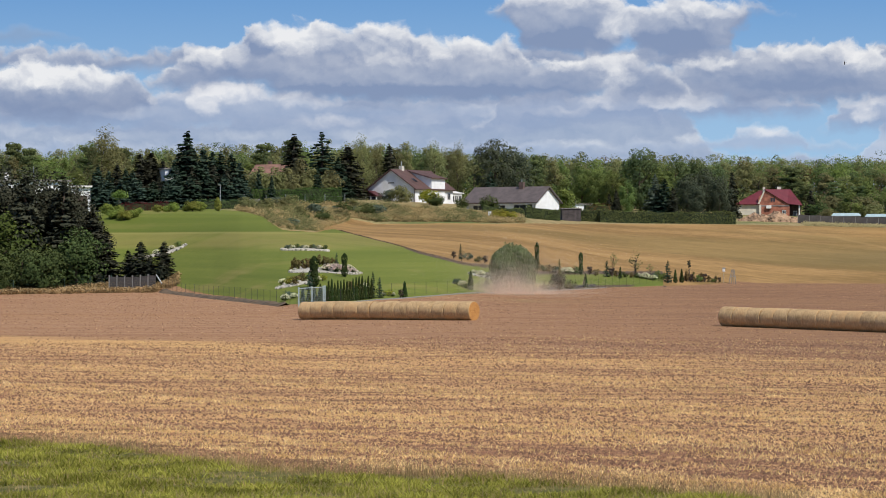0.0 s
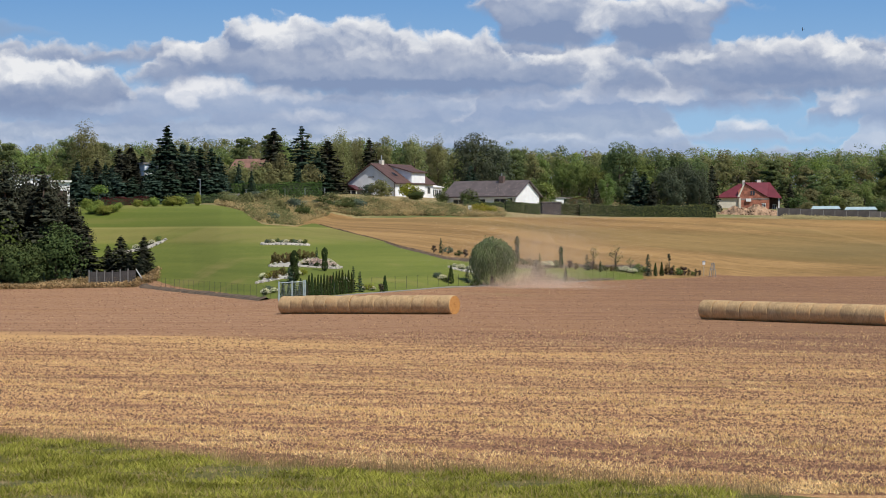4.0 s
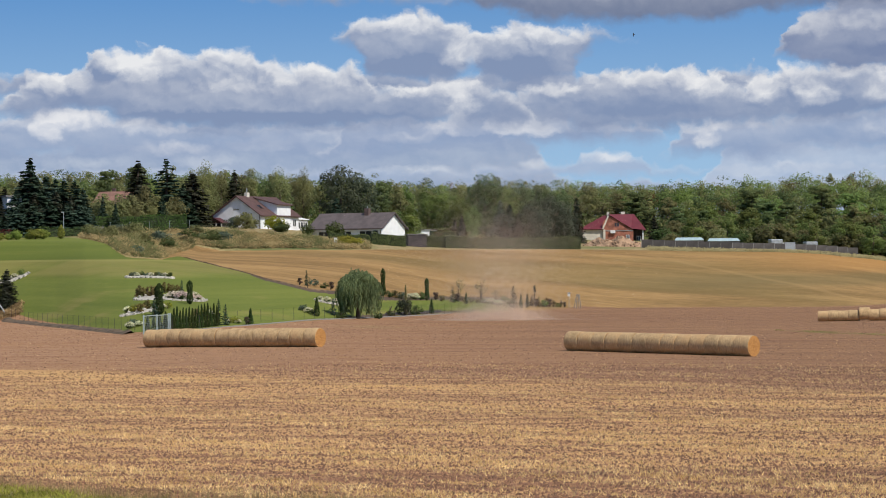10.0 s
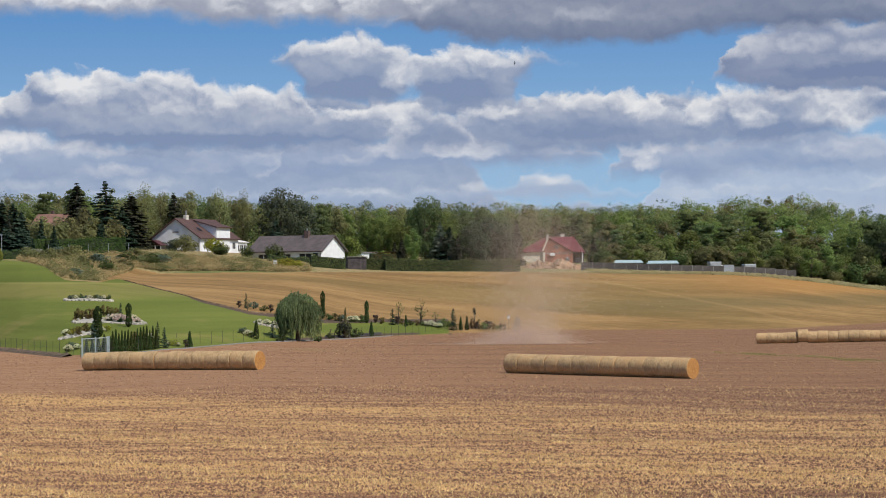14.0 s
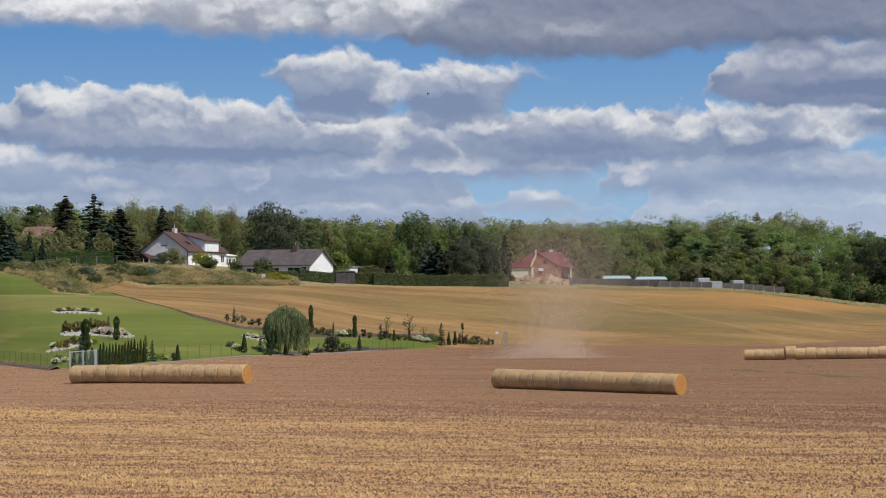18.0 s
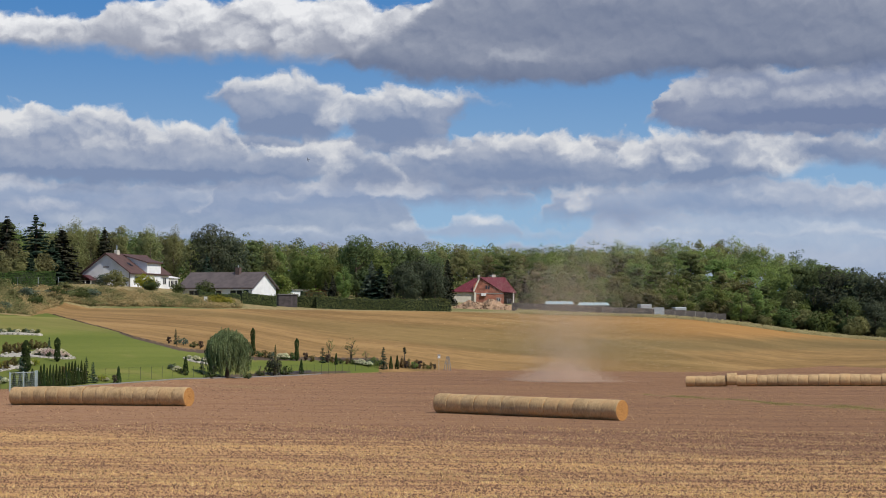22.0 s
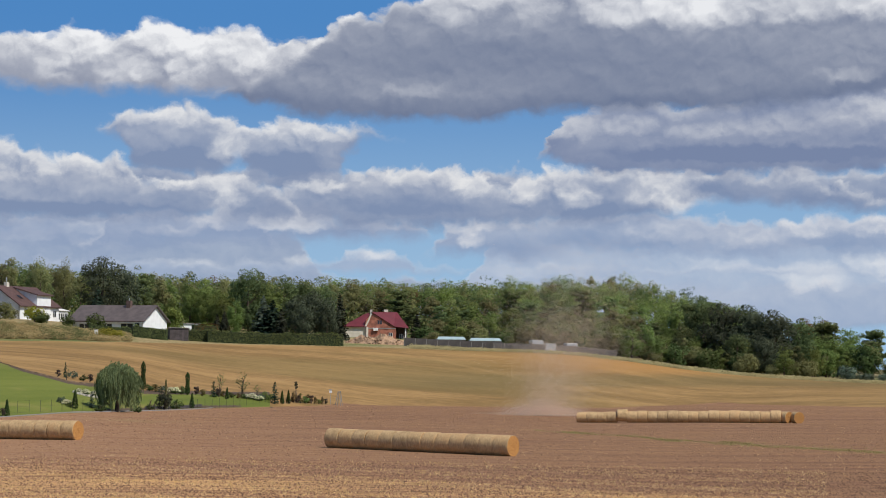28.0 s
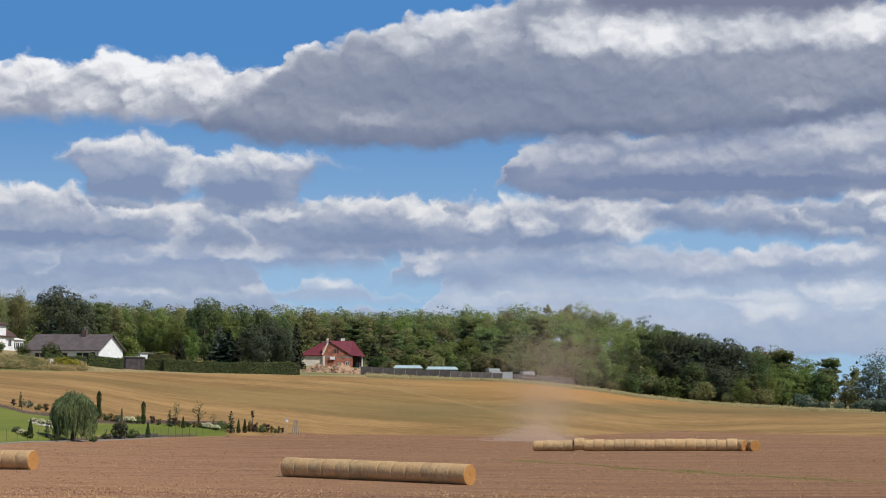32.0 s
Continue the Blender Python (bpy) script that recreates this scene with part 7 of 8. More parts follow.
    for az, r, c, s in ((0.45, 258, "white", 0.9), (0.32, 260, "grey", 0.9), (0.55, 256.5, "green", 0.8), (0.9, 279, "white", 1.0), (1.1, 281, "white", 0.8), (0.75, 281, "white", 0.7), (1.25, 259, "dark", 1.1), (2.15, 265, "dark", 0.9), (2.05, 268, "green", 0.9), (0.25, 302, "purple", 0.9), (0.6, 304, "grey", 1.2), (0.85, 303, "dark", 1.0), (1.0, 303, "purple", 1.0), (2.4, 309, "dark", 1.2), (2.55, 310, "rust", 1.3), (2.7, 311, "grey", 1.3), (2.9, 313, "white", 1.1), (3.02, 314, "white", 1.2), (3.15, 315, "dark", 1.4), (2.42, 279, "dark", 0.9), (3.05, 289, "dark", 1.5), (3.5, 319, "purple", 1.1), (3.65, 319, "rust", 1.1), (4.05, 322, "purple", 1.2), (4.15, 323, "rust", 1.1), (4.35, 324, "dark", 1.0), (4.5, 325, "rust", 1.0), (4.62, 326, "dark", 0.9), (5.15, 330, "green", 1.5), (5.27, 330, "green", 1.2), (5.02, 329, "grey", 1.0)):
        spots.append((c, az, r, s))
    for k in range(6):
        spots.append(("white", 4.7 + 0.065 * k, 327 + rng.uniform(-0.8, 0.8), rng.uniform(0.8, 1.1)))
    for k in range(10):
        spots.append((("tuft", "purple", "tuft", "green")[k % 4], 5.82 + 0.085 * k, 334 + 0.7 * k, rng.uniform(0.9, 1.35) if k < 6 else rng.uniform(0.7, 1.0)))
    for k in range(9):
        spots.append((("grey", "white", "dark")[k % 3], -3.72 + 0.11 * k, 284 + rng.uniform(-1, 1), rng.uniform(0.6, 0.9)))
    for k in range(6):
        spots.append((("white", "green")[k % 2], -7.2 + 0.18 * k, 322, rng.uniform(0.7, 1.0)))
    for c, az, r, s in spots:
        kit, lab = kinds[c]
        place("low_shrub", kit, az, r, s * (0.8 if c in ("white", "pink") else 0.9), rng.uniform(0, 360), lab, "shrub", "garden shrubs")
    # clipped balls and ornamental grasses on top of the lawn
    ball = [broad_meshes("gb%d" % k, 1.5, 2.2, F_BALL, 350 + k, 40, 70, 0.16, 0.0) for k in range(2)]
    for az, r, s, w in ((-7.85, 352, 0.85, 1.2), (-7.6, 350, 0.95, 1.1), (-7.38, 351, 0.75, 1.1), (-7.98, 356, 1.1, 0.9), (-7.72, 355, 0.9, 0.9), (-7.25, 354, 0.6, 0.9), (-6.8, 360, 0.75, 1.0), (-6.42, 361, 0.9, 1.0), (-6.6, 361, 0.6, 1.2), (-5.98, 362, 1.05, 1.2), (-5.8, 362, 1.0, 1.0), (-6.12, 363, 0.7, 1.0)):
        place("round_shrub", ball[int(r) % 2], az, r, s, rng.uniform(0, 360), "rounded bright green ornamental grass on the lawn's top", "shrub", "rounded shrubs", w)
    place("egg_topiary", column_meshes("egg", 2.0, 1.3, F_BALL, 355, 0.2, 700, 0.75), -5.38, 366, 1.0, 0, "egg-shaped clipped bright green shrub", "shrub")
    place("umbrella_tree", broad_meshes("umb", 3.2, 2.9, F_BRIGHT, 356, 20, 60, 0.22, 0.62), -7.72, 372, 1.0, 0, "small bright tree with a flat umbrella crown", "tree")


garden_plants()


def flower_bed(az, r, rx, ry, label, stones):
    """A low oval of white gravel with border stones, lying on the lawn."""
    rng = np.random.default_rng(int(r))
    c = spot(az, r)
    top = root("flower_bed", Matrix.Translation(c), label, "flower bed")
    bm = bmesh.new()
    rings = []
    for f, up in ((1.0, 0.02), (0.9, 0.10), (0.5, 0.13)):
        ring = []
        for k in range(28):
            a = 2 * math.pi * k / 28
            q = f * (1 + 0.06 * math.sin(3 * a + r))
            x, y = c.x + math.cos(a) * rx * q, c.y + math.sin(a) * ry * q
            ring.append(bm.verts.new((x - c.x, y - c.y, float(land(x, y)) - c.z + up)))
        rings.append(ring)
    for a, b in zip(rings, rings[1:]):
        for k in range(28):
            bm.faces.new((a[k], a[(k + 1) % 28], b[(k + 1) % 28], b[k]))
    bm.faces.new(rings[-1])
    part("gravel", bm, STONE_WHITE, top)
    proto = bmesh.new()
    bmesh.ops.create_icosphere(proto, subdivisions=1, radius=0.2)
    for v in proto.verts:
        v.co *= 1 + rng.normal(0, 0.12)
    me = bpy.data.meshes.new("stone")
    proto.to_mesh(me)
    proto.free()
    for k in range(stones):
        a = 2 * math.pi * k / stones
        x, y = c.x + math.cos(a) * rx * 1.02, c.y + math.sin(a) * ry * 1.02
        s = rng.uniform(0.7, 1.5)
        link("stone", me, STONE_WHITE, top, m=pose(x - c.x, y - c.y, float(land(x, y)) - c.z + 0.06, 0, 0, rng.uniform(0, 360)) @ Matrix.Diagonal((s, s, s * 0.8, 1)))


flower_bed(-2.82, 254.5, 3.7, 3.4, "oval bed of white gravel with flowers and grasses", 26)
flower_bed(-3.3, 283.5, 2.7, 1.6, "oval bed edged with white stones", 30)
flower_bed(-3.55, 239.5, 1.8, 1.5, "small bed of white stones with low shrubs", 14)
flower_bed(0.92, 279.5, 1.4, 1.6, "small white gravel bed on the lawn", 12)
flower_bed(-6.75, 321.5, 3.4, 1.6, "flower bed edged with white stones at the lawn's side", 24)


def garden_details():
    m = root("mulch_bed", Matrix.Translation(spot(2.95, 288)), "strip of dark mulch at the garden's front", "flower bed")
    o = spot(2.95, 288)
    bm = bmesh.new()
    rows = []
    for k in range(13):
        f = k / 12
        az, r = 2.3 + 1.35 * f, 277.5 + 23 * f
        a, b = spot(az, r, 0.05), spot(az, r + 4.5, 0.05)
        rows.append((bm.verts.new(a - o), bm.verts.new(a.lerp(b, 0.5) - o + Vector((0, 0, 0.07))), bm.verts.new(b - o)))
    for p, q in zip(rows, rows[1:]):
        bm.faces.new((p[0], q[0], q[1], p[1]))
        bm.faces.new((p[1], q[1], q[2], p[2]))
    part("mulch", bm, surface("dark_mulch", (0.045, 0.035, 0.03), 0.95, 0.4, 3, 20, 0.6), m)
    b = root("wooden_crate", pose(*spot(2.45, 279), 0, 0, 30), "small leaning wooden frame at the garden's front", "frame")
    part("slat", box(-0.5, -0.03, 0, -0.4, 0.03, 1.1), DARK_WOOD, b, m=pose(0, 0, 0, 0, 22, 0))
    part("slat", box(0.4, -0.03, 0, 0.5, 0.03, 0.8), DARK_WOOD, b)
    part("slat", box(-0.4, -0.03, 0.55, 0.5, 0.03, 0.66), DARK_WOOD, b)
    t = root("trestle", Matrix.Translation(spot(6.9, 341)), "grey wooden trestle at the garden's corner", "trestle")
    for x in (-0.55, -0.2, 0.25, 0.55):
        part("pole", tube([(x, 0, -0.2), (x * 0.3 + 0.1, 0.1, 2.1)], [0.05, 0.045], 6), CONCRETE, t)
    part("bar", tube([(-0.4, 0.05, 1.1), (0.5, 0.05, 1.1)], [0.035, 0.035], 6), CONCRETE, t)
    n = root("nesting_box", Matrix.Translation(spot(6.7, 341)), "white nesting box on a thin pole", "nesting box")
    part("pole", tube([(0, 0, -0.2), (0, 0, 1.7)], [0.03, 0.03], 6), METAL_GREY, n)
    part("box", box(-0.18, -0.15, 1.6, 0.18, 0.15, 2.05, 0.02), FRAME_WHITE, n)
    part("roof", slab([(-0.24, -0.22, 2.05), (0.24, -0.22, 2.05), (0.24, 0.22, 2.16), (-0.24, 0.22, 2.16)], 0.03), CONCRETE, n)
    lp = root("garden_lamp", Matrix.Translation(spot(-5.32, 372)), "slim grey lamp post on the lawn's top", "lamp post")
    part("post", tube([(0, 0, -0.3), (0, 0, 3.9)], [0.07, 0.05], 8), METAL_GREY, lp)
    part("lamp_head", box(-0.35, -0.08, 3.85, 0.12, 0.08, 3.97, 0.02), METAL_GREY, lp)
    # edging of the lawn towards the meadow: a low dark kerb of turned soil
    k = root("lawn_edge", Matrix.Translation(spot(-1.0, 310)), "low dark strip of turned soil between lawn and meadow", "soil edge", kind="structure")
    o = spot(-1.0, 310)
    rng = np.random.default_rng(8)
    bm = bmesh.new()
    last = None
    for i in range(90):
        az = -2.5 + 3.4 * i / 89
        r = np.interp(az, LAWN_AZ, LAWN_R) + 0.6
        a = spot(az, r)
        ring = [bm.verts.new(a - o + Vector((0, d, u + rng.normal(0, 0.03)))) for d, u in ((-0.8, -0.12), (-0.3, 0.08), (0.2, 0.11), (0.8, -0.12))]
        if last:
            for j in range(3):
                bm.faces.new((last[j], ring[j], ring[j + 1], last[j + 1]))
        last = ring
    part("soil", bm, surface("turned_soil", (0.15, 0.095, 0.055), 0.95, 0.35, 1, 8, 0.7), k)
    k = root("lawn_front_edge", Matrix.Translation(spot(-5.0, 250)), "low dark bank of soil along the lawn's front", "soil edge", kind="structure")
    o = spot(-5.0, 250)
    bm = bmesh.new()
    last = None
    ends = spot(-6.6, 284.0), spot(-3.75, 216.5)
    for i in range(80):
        q = ends[0].lerp(ends[1], i / 79)
        q.z = float(land(q.x, q.y))
        ring = [bm.verts.new(q - o + Vector((d * 0.5, d, u + rng.normal(0, 0.04)))) for d, u in ((-1.6, -0.12), (-0.9, 0.10), (0.0, 0.24), (0.8, -0.12))]
        if last:
            for j in range(3):
                bm.faces.new((last[j], ring[j], ring[j + 1], last[j + 1]))
        last = ring
    part("soil", bm, surface("dark_turned_soil", (0.11, 0.075, 0.045), 0.95, 0.4, 1, 6, 0.8), k)
    # pale kerb along the garden's front
    k = root("garden_kerb", Matrix.Translation(spot(0.6, 250)), "pale concrete kerb along the garden's front", "kerb", kind="structure")
    o = spot(0.6, 250)
    pts = [(-2.75, 213.2), (-1.0, 228), (0.6, 250.5), (2.6, 278.5), (3.9, 303)]
    P3 = [spot(*p) for p in pts]
    for a, b in zip(P3, P3[1:]):
        n_ = int((b - a).length / 2.0)
        for i in range(n_):
            q, s = a.lerp(b, i / n_), a.lerp(b, (i + 0.97) / n_)
            ln = math.hypot(s.x - q.x, s.y - q.y)
            part("kerb_stone", box(0, -0.08, -0.2, ln, 0.08, 0.10, 0.01), CONCRETE, k, m=pose(q.x - o.x, q.y - o.y, float(land(q.x, q.y)) - o.z, 0, 0, math.degrees(math.atan2(s.y - q.y, s.x - q.x))))


garden_details()


def earth_heap():
    c = spot(7.85, 452)
    bm = bmesh.new()
    n = 40
    grid = {}
    for i in range(n + 1):
        for j in range(17):
            x, y = -6.5 + 13 * i / n, -3 + 6 * j / 16
            f = max(0.0, 1 - (x / 6.5) ** 2) ** 0.8 * max(0.0, 1 - (y / 3) ** 2)
            h = f * (1.5 + 0.3 * math.sin(x * 1.3) + 0.6 * noise.noise(Vector((x * 0.9, y * 0.9, 3)))) + (0.5 * noise.noise(Vector((x * 2.6, y * 2.6, 0))) + 0.3 * noise.noise(Vector((x * 5.3, y * 5.3, 7)))) * min(1.0, f * 2)
            grid[i, j] = bm.verts.new((x, y, float(land(c.x + x, c.y + y)) - c.z + h - 0.05))
    for i in range(n):
        for j in range(16):
            bm.faces.new((grid[i, j], grid[i + 1, j], grid[i + 1, j + 1], grid[i, j + 1]))
    top = root("earth_heap", Matrix.Translation(c), "heap of pale excavated earth before an unfinished house", "earth heap")
    part("mound", bm, DIRT, top)
    rng = random.Random(2)
    st = bmesh.new()
    bmesh.ops.create_icosphere(st, subdivisions=1, radius=0.22)
    me = bpy.data.meshes.new("clod")
    st.to_mesh(me)
    st.free()
    for k in range(60):
        x, y = rng.uniform(-6.8, 6.8), rng.uniform(-3.4, -1.0)
        s = rng.uniform(0.5, 1.4)
        link("clod", me, DIRT, top, m=pose(x, y, float(land(c.x + x, c.y + y)) - c.z + 0.1 + 1.3 * max(0.0, 1 - (x / 6.5) ** 2) ** 0.8 * max(0.0, 1 - (y / 3) ** 2), 0, 0, 40 * k) @ Matrix.Diagonal((s, s, s * 0.7, 1)))


earth_heap()

# ---- grass and stubble on the ground ----


def blades(name, X, Y, H, W, lean, mat, rng, label, category):
    k = len(X)
    Z = land(X, Y)
    a = rng.uniform(0, 2 * math.pi, k)
    ux, uy = np.cos(a) * W, np.sin(a) * W
    lx, ly = rng.normal(0, lean, k) * H, rng.normal(0, lean, k) * H
    V = np.stack([np.stack([X - ux, Y - uy, Z - 0.01], 1), np.stack([X + ux, Y + uy, Z - 0.01], 1), np.stack([X + lx, Y + ly, Z + H], 1)], 1).reshape(-1, 3)
    me = bpy.data.meshes.new(name)
    me.from_pydata(V.tolist(), [], np.arange(3 * k).reshape(k, 3).tolist())
    tagged(link(name, me, mat), label, category, kind="stuff")


def tilth(x, y):
    """How thickly the straw lies, 0 to 1, in bands along the tilled rows."""
    v, w = x * 0.766 + y * 0.643, x * 0.643 - y * 0.766
    band = 0.5 + 0.28 * np.sin(v * 2.1 + 0.6 * np.sin(w * 0.05)) + 0.30 * np.sin(v * 0.63 + 1.0 + 0.5 * np.sin(w * 0.03)) + 0.18 * np.sin(v * 5.1 + np.sin(w * 0.2))
    return np.clip(band * 1.0 - 0.2, 0.03, 0.75)


def ground_cover():
    rng = np.random.default_rng(55)
    k = 115000
    az = rng.uniform(-11.5, 7.5, k)
    r = rng.uniform(47, 75.5, k)
    X, Y = r * np.sin(np.radians(az)), r * np.cos(np.radians(az))
    worn = ((X + 4.2) / 2.3) ** 2 + ((Y - 61.2) / 0.9) ** 2 < rng.uniform(0.5, 1.3, k)
    bare = worn | (np.sin(X * 0.7 + 1.3 * np.sin(Y * 0.5)) * np.sin(Y * 0.9 + X * 0.3) > rng.uniform(0.3, 0.8, k))
    tuft = 0.5 + 0.5 * np.sin(X * 1.9 + np.sin(Y * 2.3)) * np.sin(Y * 1.6)
    keep = (r < GRASS_R(az) + rng.normal(0, 0.35, k)) & ~bare
    X, Y, tuft, r, az = X[keep], Y[keep], tuft[keep], r[keep], az[keep]
    blades("verge_grass", X, Y, rng.uniform(0.03, 0.14, len(X)) * (0.3 + 1.4 * tuft), rng.uniform(0.014, 0.036, len(X)), 0.8, F_GRASS, rng, "green grass on the bank beside the field", "grass")
    k = 11000
    az, r = rng.uniform(-11.5, 7.5, k), rng.uniform(47, 74, k)
    keep = r < GRASS_R(az)
    X, Y = (r * np.sin(np.radians(az)))[keep], (r * np.cos(np.radians(az)))[keep]
    blades("verge_straw", X, Y, rng.uniform(0.06, 0.24, len(X)), rng.uniform(0.006, 0.014, len(X)), 0.6, F_DRYGRASS, rng, "dry blades among the green grass", "grass")
    k = 5000
    az = rng.uniform(-11.5, 8.5, k)
    r = GRASS_R(az) + rng.normal(-0.2, 0.7, k)
    X, Y = r * np.sin(np.radians(az)), r * np.cos(np.radians(az))
    blades("verge_dry_grass", X, Y, rng.uniform(0.12, 0.45, k), rng.uniform(0.005, 0.011, k), 0.3, F_DRYGRASS, rng, "dry seeding grass at the field's edge", "grass")
    # stubble, thicker along the tilled rows
    k = 260000
    az = rng.uniform(-11.5, 18.5, k)
    r = 54 + 96 * rng.random(k) ** 1.5
    X, Y = r * np.sin(np.radians(az)), r * np.cos(np.radians(az))
    keep = (r > GRASS_R(az) - 0.2) & (rng.random(k) < tilth(X, Y)) & (rng.random(k) < np.interp(r, [100, 150], [1, 0.35]))
    X, Y = X[keep], Y[keep]
    n = len(X)
    blades("straw_stubble", X, Y, rng.uniform(0.04, 0.13, n), rng.uniform(0.010, 0.028, n), 0.7, F_STRAW, rng, "broken straw stubble on the tilled field", "stubble")
    # sparser straw further out
    k = 4500
    az = rng.uniform(-11.5, 22, k)
    r = 140 + 225 * rng.random(k) ** 1.2
    keep = r < np.interp(az, AZ, EDGE_R) - 3
    X, Y = (r * np.sin(np.radians(az)))[keep], (r * np.cos(np.radians(az)))[keep]
    n = len(X)
    blades("far_stubble", X, Y, rng.uniform(0.04, 0.11, n), rng.uniform(0.02, 0.045, n), 0.8, F_STRAW, rng, "scattered straw on the far tilled field", "stubble")
    # a strip of green weeds across the far field
    k = 9000
    az = rng.uniform(11.6, 21.5, k)
    r = np.interp(az, [11.5, 12.8, 14, 14.7, 17.4, 20, 26], [234, 225, 218, 206, 194, 182, 160]) + rng.normal(0, 2.4, k)
    X, Y = r * np.sin(np.radians(az)), r * np.cos(np.radians(az))
    keep = np.sin(X * 0.9 + 2 * np.sin(Y * 0.21)) + 0.6 * np.sin(X * 2.7) > rng.uniform(-0.6, 1.2, k)
    X, Y = X[keep], Y[keep]
    blades("field_weeds", X, Y, rng.uniform(0.04, 0.13, len(X)), rng.uniform(0.02, 0.05, len(X)), 1.0, F_WEED, rng, "strip of low green weeds across the field", "weeds")
    # clods of earth
    k = 210000
    az = rng.uniform(-11.5, 21, k)
    r = np.where(rng.random(k) < 0.82, 54 + 92 * rng.random(k) ** 1.4, 140 + 225 * rng.random(k))
    keep = r < np.interp(az, AZ, EDGE_R) - 2
    az, r = az[keep], r[keep]
    keep = r > GRASS_R(az)
    az, r = az[keep], r[keep]
    X, Y = r * np.sin(np.radians(az)), r * np.cos(np.radians(az))
    keep = (rng.random(len(X)) < 1.1 - tilth(X, Y)) | (r > 150)
    X, Y, r = X[keep], Y[keep], r[keep]
    Z = land(X, Y)
    n = len(X)
    s = 0.014 + 0.058 * rng.random(n) ** 1.9
    base = np.array([(1, 0, 0), (-0.5, 0.87, 0), (-0.5, -0.87, 0), (0, 0, 0.9)])
    V = (base[None] * s[:, None, None] * rng.uniform(0.6, 1.4, (n, 4, 1)) * np.interp(r, [140, 250], [1, 1.15])[:, None, None] + np.stack([X, Y, Z - 0.003], 1)[:, None, :]).reshape(-1, 3)
    i = np.arange(n)[:, None] * 4
    F = np.concatenate([i + np.array([[0, 1, 3]]), i + np.array([[1, 2, 3]]), i + np.array([[2, 0, 3]])])
    me = bpy.data.meshes.new("soil_clods")
    me.from_pydata(V.tolist(), [], F.tolist())
    mat = surface("soil_clod", (0.16, 0.082, 0.05), 0.95, 0.3, 1.0, 12, 0.3, island=0.7)
    tagged(link("soil_clods", me, mat), "small clods of brown earth on the tilled field", "soil", kind="stuff")


ground_cover()

# ---- the dust whirl and the bird ----


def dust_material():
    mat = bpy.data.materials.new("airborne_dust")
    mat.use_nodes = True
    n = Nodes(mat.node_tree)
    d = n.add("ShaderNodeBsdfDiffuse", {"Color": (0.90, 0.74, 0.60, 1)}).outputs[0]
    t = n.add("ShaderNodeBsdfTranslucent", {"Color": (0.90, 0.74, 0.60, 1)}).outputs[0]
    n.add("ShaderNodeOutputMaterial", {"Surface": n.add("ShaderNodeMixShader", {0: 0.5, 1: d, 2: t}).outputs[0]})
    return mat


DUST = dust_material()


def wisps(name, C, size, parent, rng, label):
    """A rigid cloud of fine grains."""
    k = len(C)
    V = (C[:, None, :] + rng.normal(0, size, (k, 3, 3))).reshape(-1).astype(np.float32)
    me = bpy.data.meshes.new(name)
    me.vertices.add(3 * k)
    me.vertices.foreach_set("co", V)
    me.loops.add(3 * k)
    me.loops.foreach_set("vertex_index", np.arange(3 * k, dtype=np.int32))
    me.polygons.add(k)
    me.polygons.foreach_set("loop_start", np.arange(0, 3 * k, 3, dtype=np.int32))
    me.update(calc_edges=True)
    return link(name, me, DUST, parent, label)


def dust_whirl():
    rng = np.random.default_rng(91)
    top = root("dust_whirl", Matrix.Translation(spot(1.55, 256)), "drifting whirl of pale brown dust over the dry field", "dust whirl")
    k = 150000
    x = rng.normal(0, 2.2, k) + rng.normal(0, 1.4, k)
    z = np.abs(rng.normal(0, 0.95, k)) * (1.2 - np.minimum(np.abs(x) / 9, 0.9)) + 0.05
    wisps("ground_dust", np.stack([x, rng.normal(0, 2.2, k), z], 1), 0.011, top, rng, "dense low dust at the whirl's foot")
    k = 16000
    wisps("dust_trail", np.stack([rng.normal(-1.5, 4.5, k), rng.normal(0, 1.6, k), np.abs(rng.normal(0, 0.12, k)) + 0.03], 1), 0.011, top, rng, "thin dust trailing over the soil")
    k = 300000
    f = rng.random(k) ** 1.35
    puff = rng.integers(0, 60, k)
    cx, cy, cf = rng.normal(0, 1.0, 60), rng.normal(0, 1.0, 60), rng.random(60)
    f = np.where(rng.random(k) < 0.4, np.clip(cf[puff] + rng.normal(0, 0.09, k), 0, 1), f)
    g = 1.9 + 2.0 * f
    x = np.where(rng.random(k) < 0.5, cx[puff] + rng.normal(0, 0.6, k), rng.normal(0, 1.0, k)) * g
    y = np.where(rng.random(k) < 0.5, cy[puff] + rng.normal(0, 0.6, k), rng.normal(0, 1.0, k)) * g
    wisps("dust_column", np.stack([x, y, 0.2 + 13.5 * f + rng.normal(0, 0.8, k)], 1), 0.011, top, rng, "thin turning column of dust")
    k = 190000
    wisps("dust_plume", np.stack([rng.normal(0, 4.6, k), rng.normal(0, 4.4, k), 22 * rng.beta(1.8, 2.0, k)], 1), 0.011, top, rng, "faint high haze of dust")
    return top


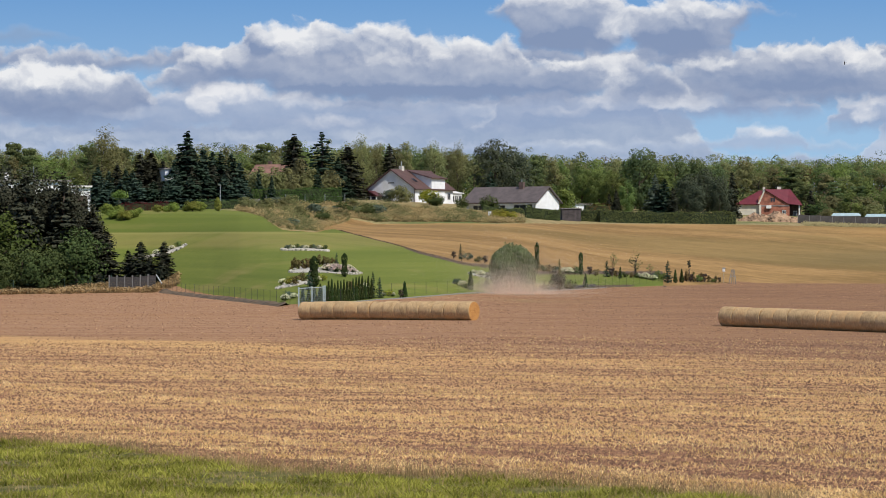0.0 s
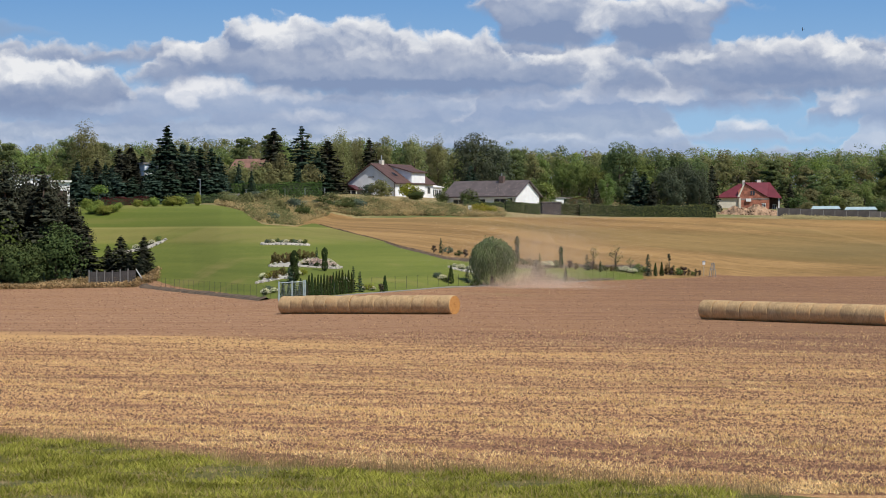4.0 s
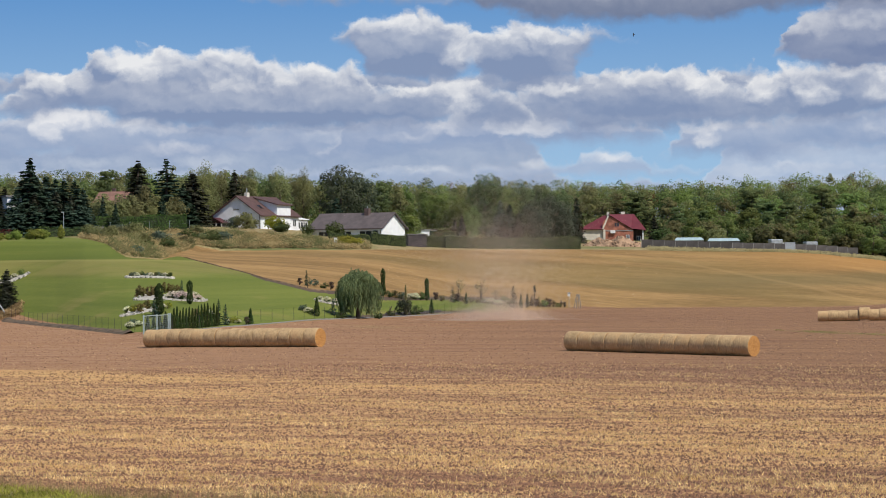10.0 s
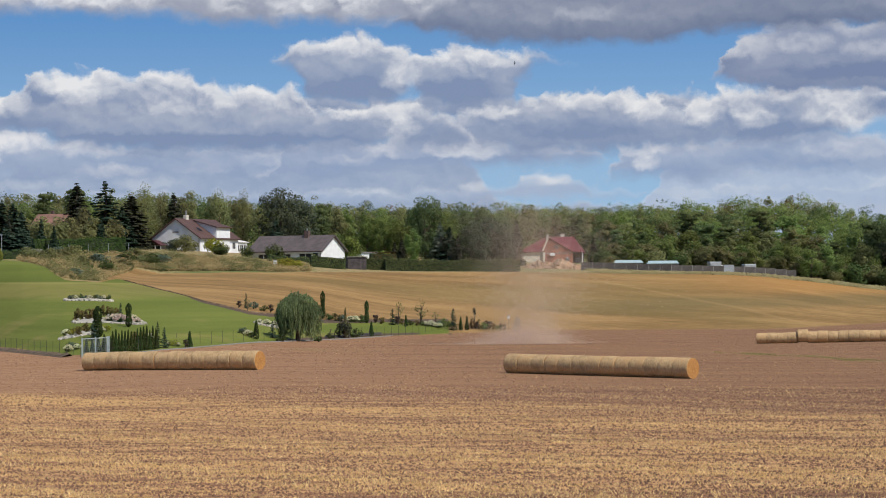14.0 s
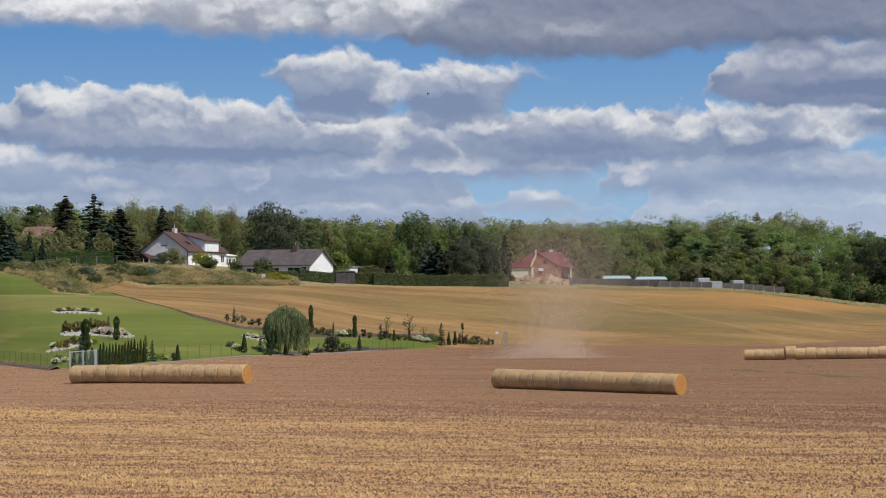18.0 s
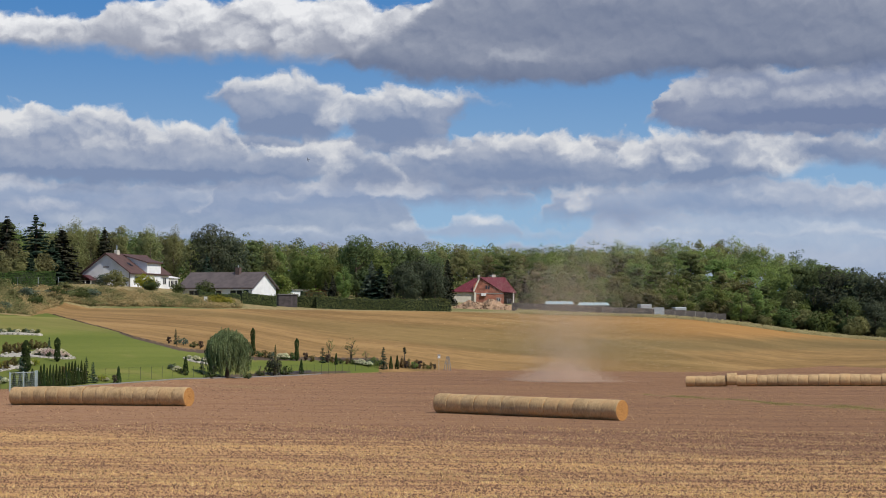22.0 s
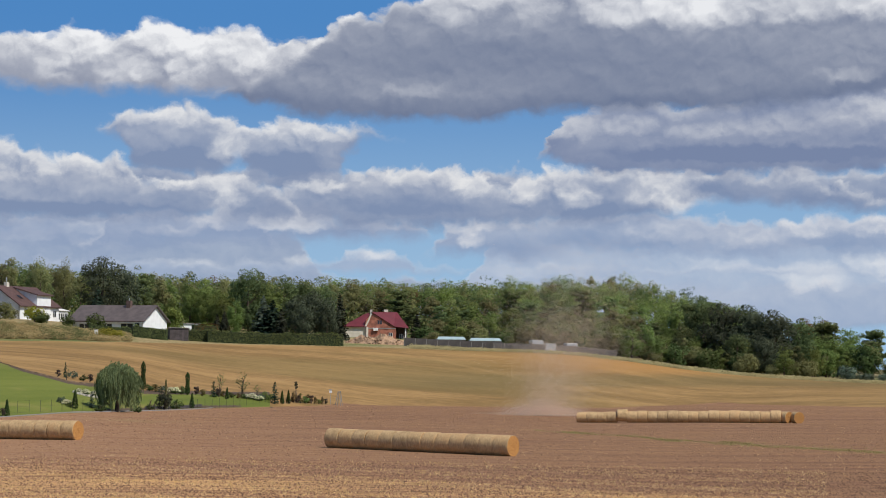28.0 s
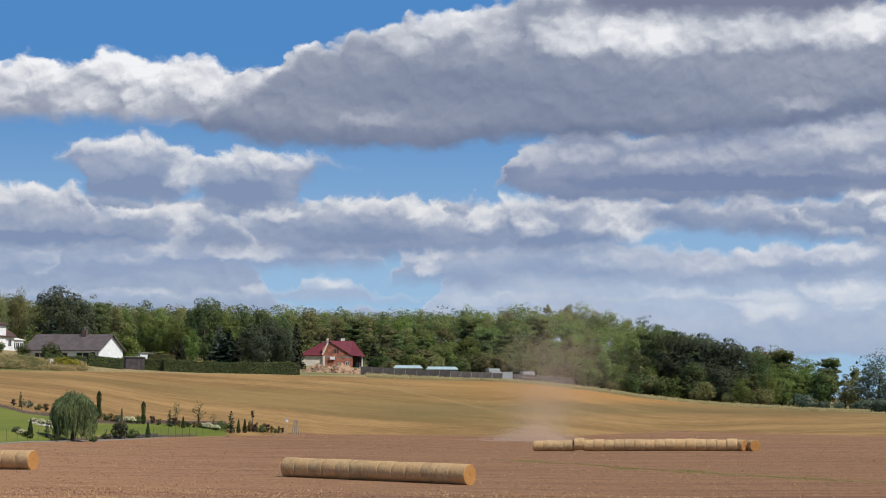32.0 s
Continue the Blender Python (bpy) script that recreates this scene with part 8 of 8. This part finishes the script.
def soaring_bird():
    mat = surface("dark_feathers", (0.035, 0.03, 0.028), 0.8, 0.2, 6, 40, 0.1)
    b = root("soaring_bird", Matrix.Translation((60, 480, 70)), "dark bird soaring in a steep bank", "bird")
    part("body", tube([(0, -0.34, 0), (0, -0.22, 0.0), (0, 0.0, 0.01), (0, 0.2, 0), (0, 0.3, 0.0)], [0.02, 0.07, 0.09, 0.06, 0.02], 8), mat, b)
    part("tail", slab([(-0.05, -0.3, 0.0), (0.05, -0.3, 0.0), (0.13, -0.62, 0.0), (-0.13, -0.62, 0.0)], 0.012), mat, b)
    for s in (-1, 1):
        part("wing", slab([(s * 0.05, 0.14, 0.02), (s * 0.35, 0.2, 0.07), (s * 0.75, 0.05, 0.1), (s * 0.72, -0.06, 0.1), (s * 0.35, -0.06, 0.06), (s * 0.05, -0.12, 0.02)][::s], 0.014), mat, b)
    for piece in b.children:
        piece.data.transform(Matrix.Scale(0.6, 4))
    return b


whirl = dust_whirl()
bird = soaring_bird()


def motions():
    """The dust drifts to the right over the field, turning; the bird glides to the left."""
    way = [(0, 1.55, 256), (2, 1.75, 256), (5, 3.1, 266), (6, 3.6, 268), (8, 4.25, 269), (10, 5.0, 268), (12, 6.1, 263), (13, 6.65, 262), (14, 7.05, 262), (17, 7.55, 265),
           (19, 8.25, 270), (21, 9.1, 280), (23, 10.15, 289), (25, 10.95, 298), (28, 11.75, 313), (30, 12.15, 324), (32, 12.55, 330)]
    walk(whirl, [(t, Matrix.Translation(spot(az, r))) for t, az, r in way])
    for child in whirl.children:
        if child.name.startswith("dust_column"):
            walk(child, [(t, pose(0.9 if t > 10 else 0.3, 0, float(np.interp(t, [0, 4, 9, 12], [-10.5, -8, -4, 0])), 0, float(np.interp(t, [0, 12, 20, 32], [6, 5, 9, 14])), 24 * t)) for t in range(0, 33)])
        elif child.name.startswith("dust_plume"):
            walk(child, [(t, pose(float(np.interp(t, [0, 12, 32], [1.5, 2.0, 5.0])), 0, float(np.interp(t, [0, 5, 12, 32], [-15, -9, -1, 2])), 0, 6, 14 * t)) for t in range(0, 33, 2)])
    # elevations over the eye, seen from the bank
    glide = [(0, 9.55, 4.22), (5, 8.95, 5.0), (11, 8.02, 5.58), (12, 7.67, 5.61), (13, 7.3, 5.52), (19, 4.61, 4.9), (23, 3.44, 3.6), (24, 3.74, 3.02), (24.5, 3.72, 2.62), (25, 3.7, 2.2), (25.7, 3.66, 1.7), (26.5, 3.66, 1.62), (32, 3.66, 1.62)]
    rows = []
    for t, az, el in glide:
        a = radians(az)
        rows.append((t, pose(520 * math.sin(a), 520 * math.cos(a), 6 + 520 * math.tan(radians(el)), 0, 78, 75)))
    walk(bird, rows)


motions()
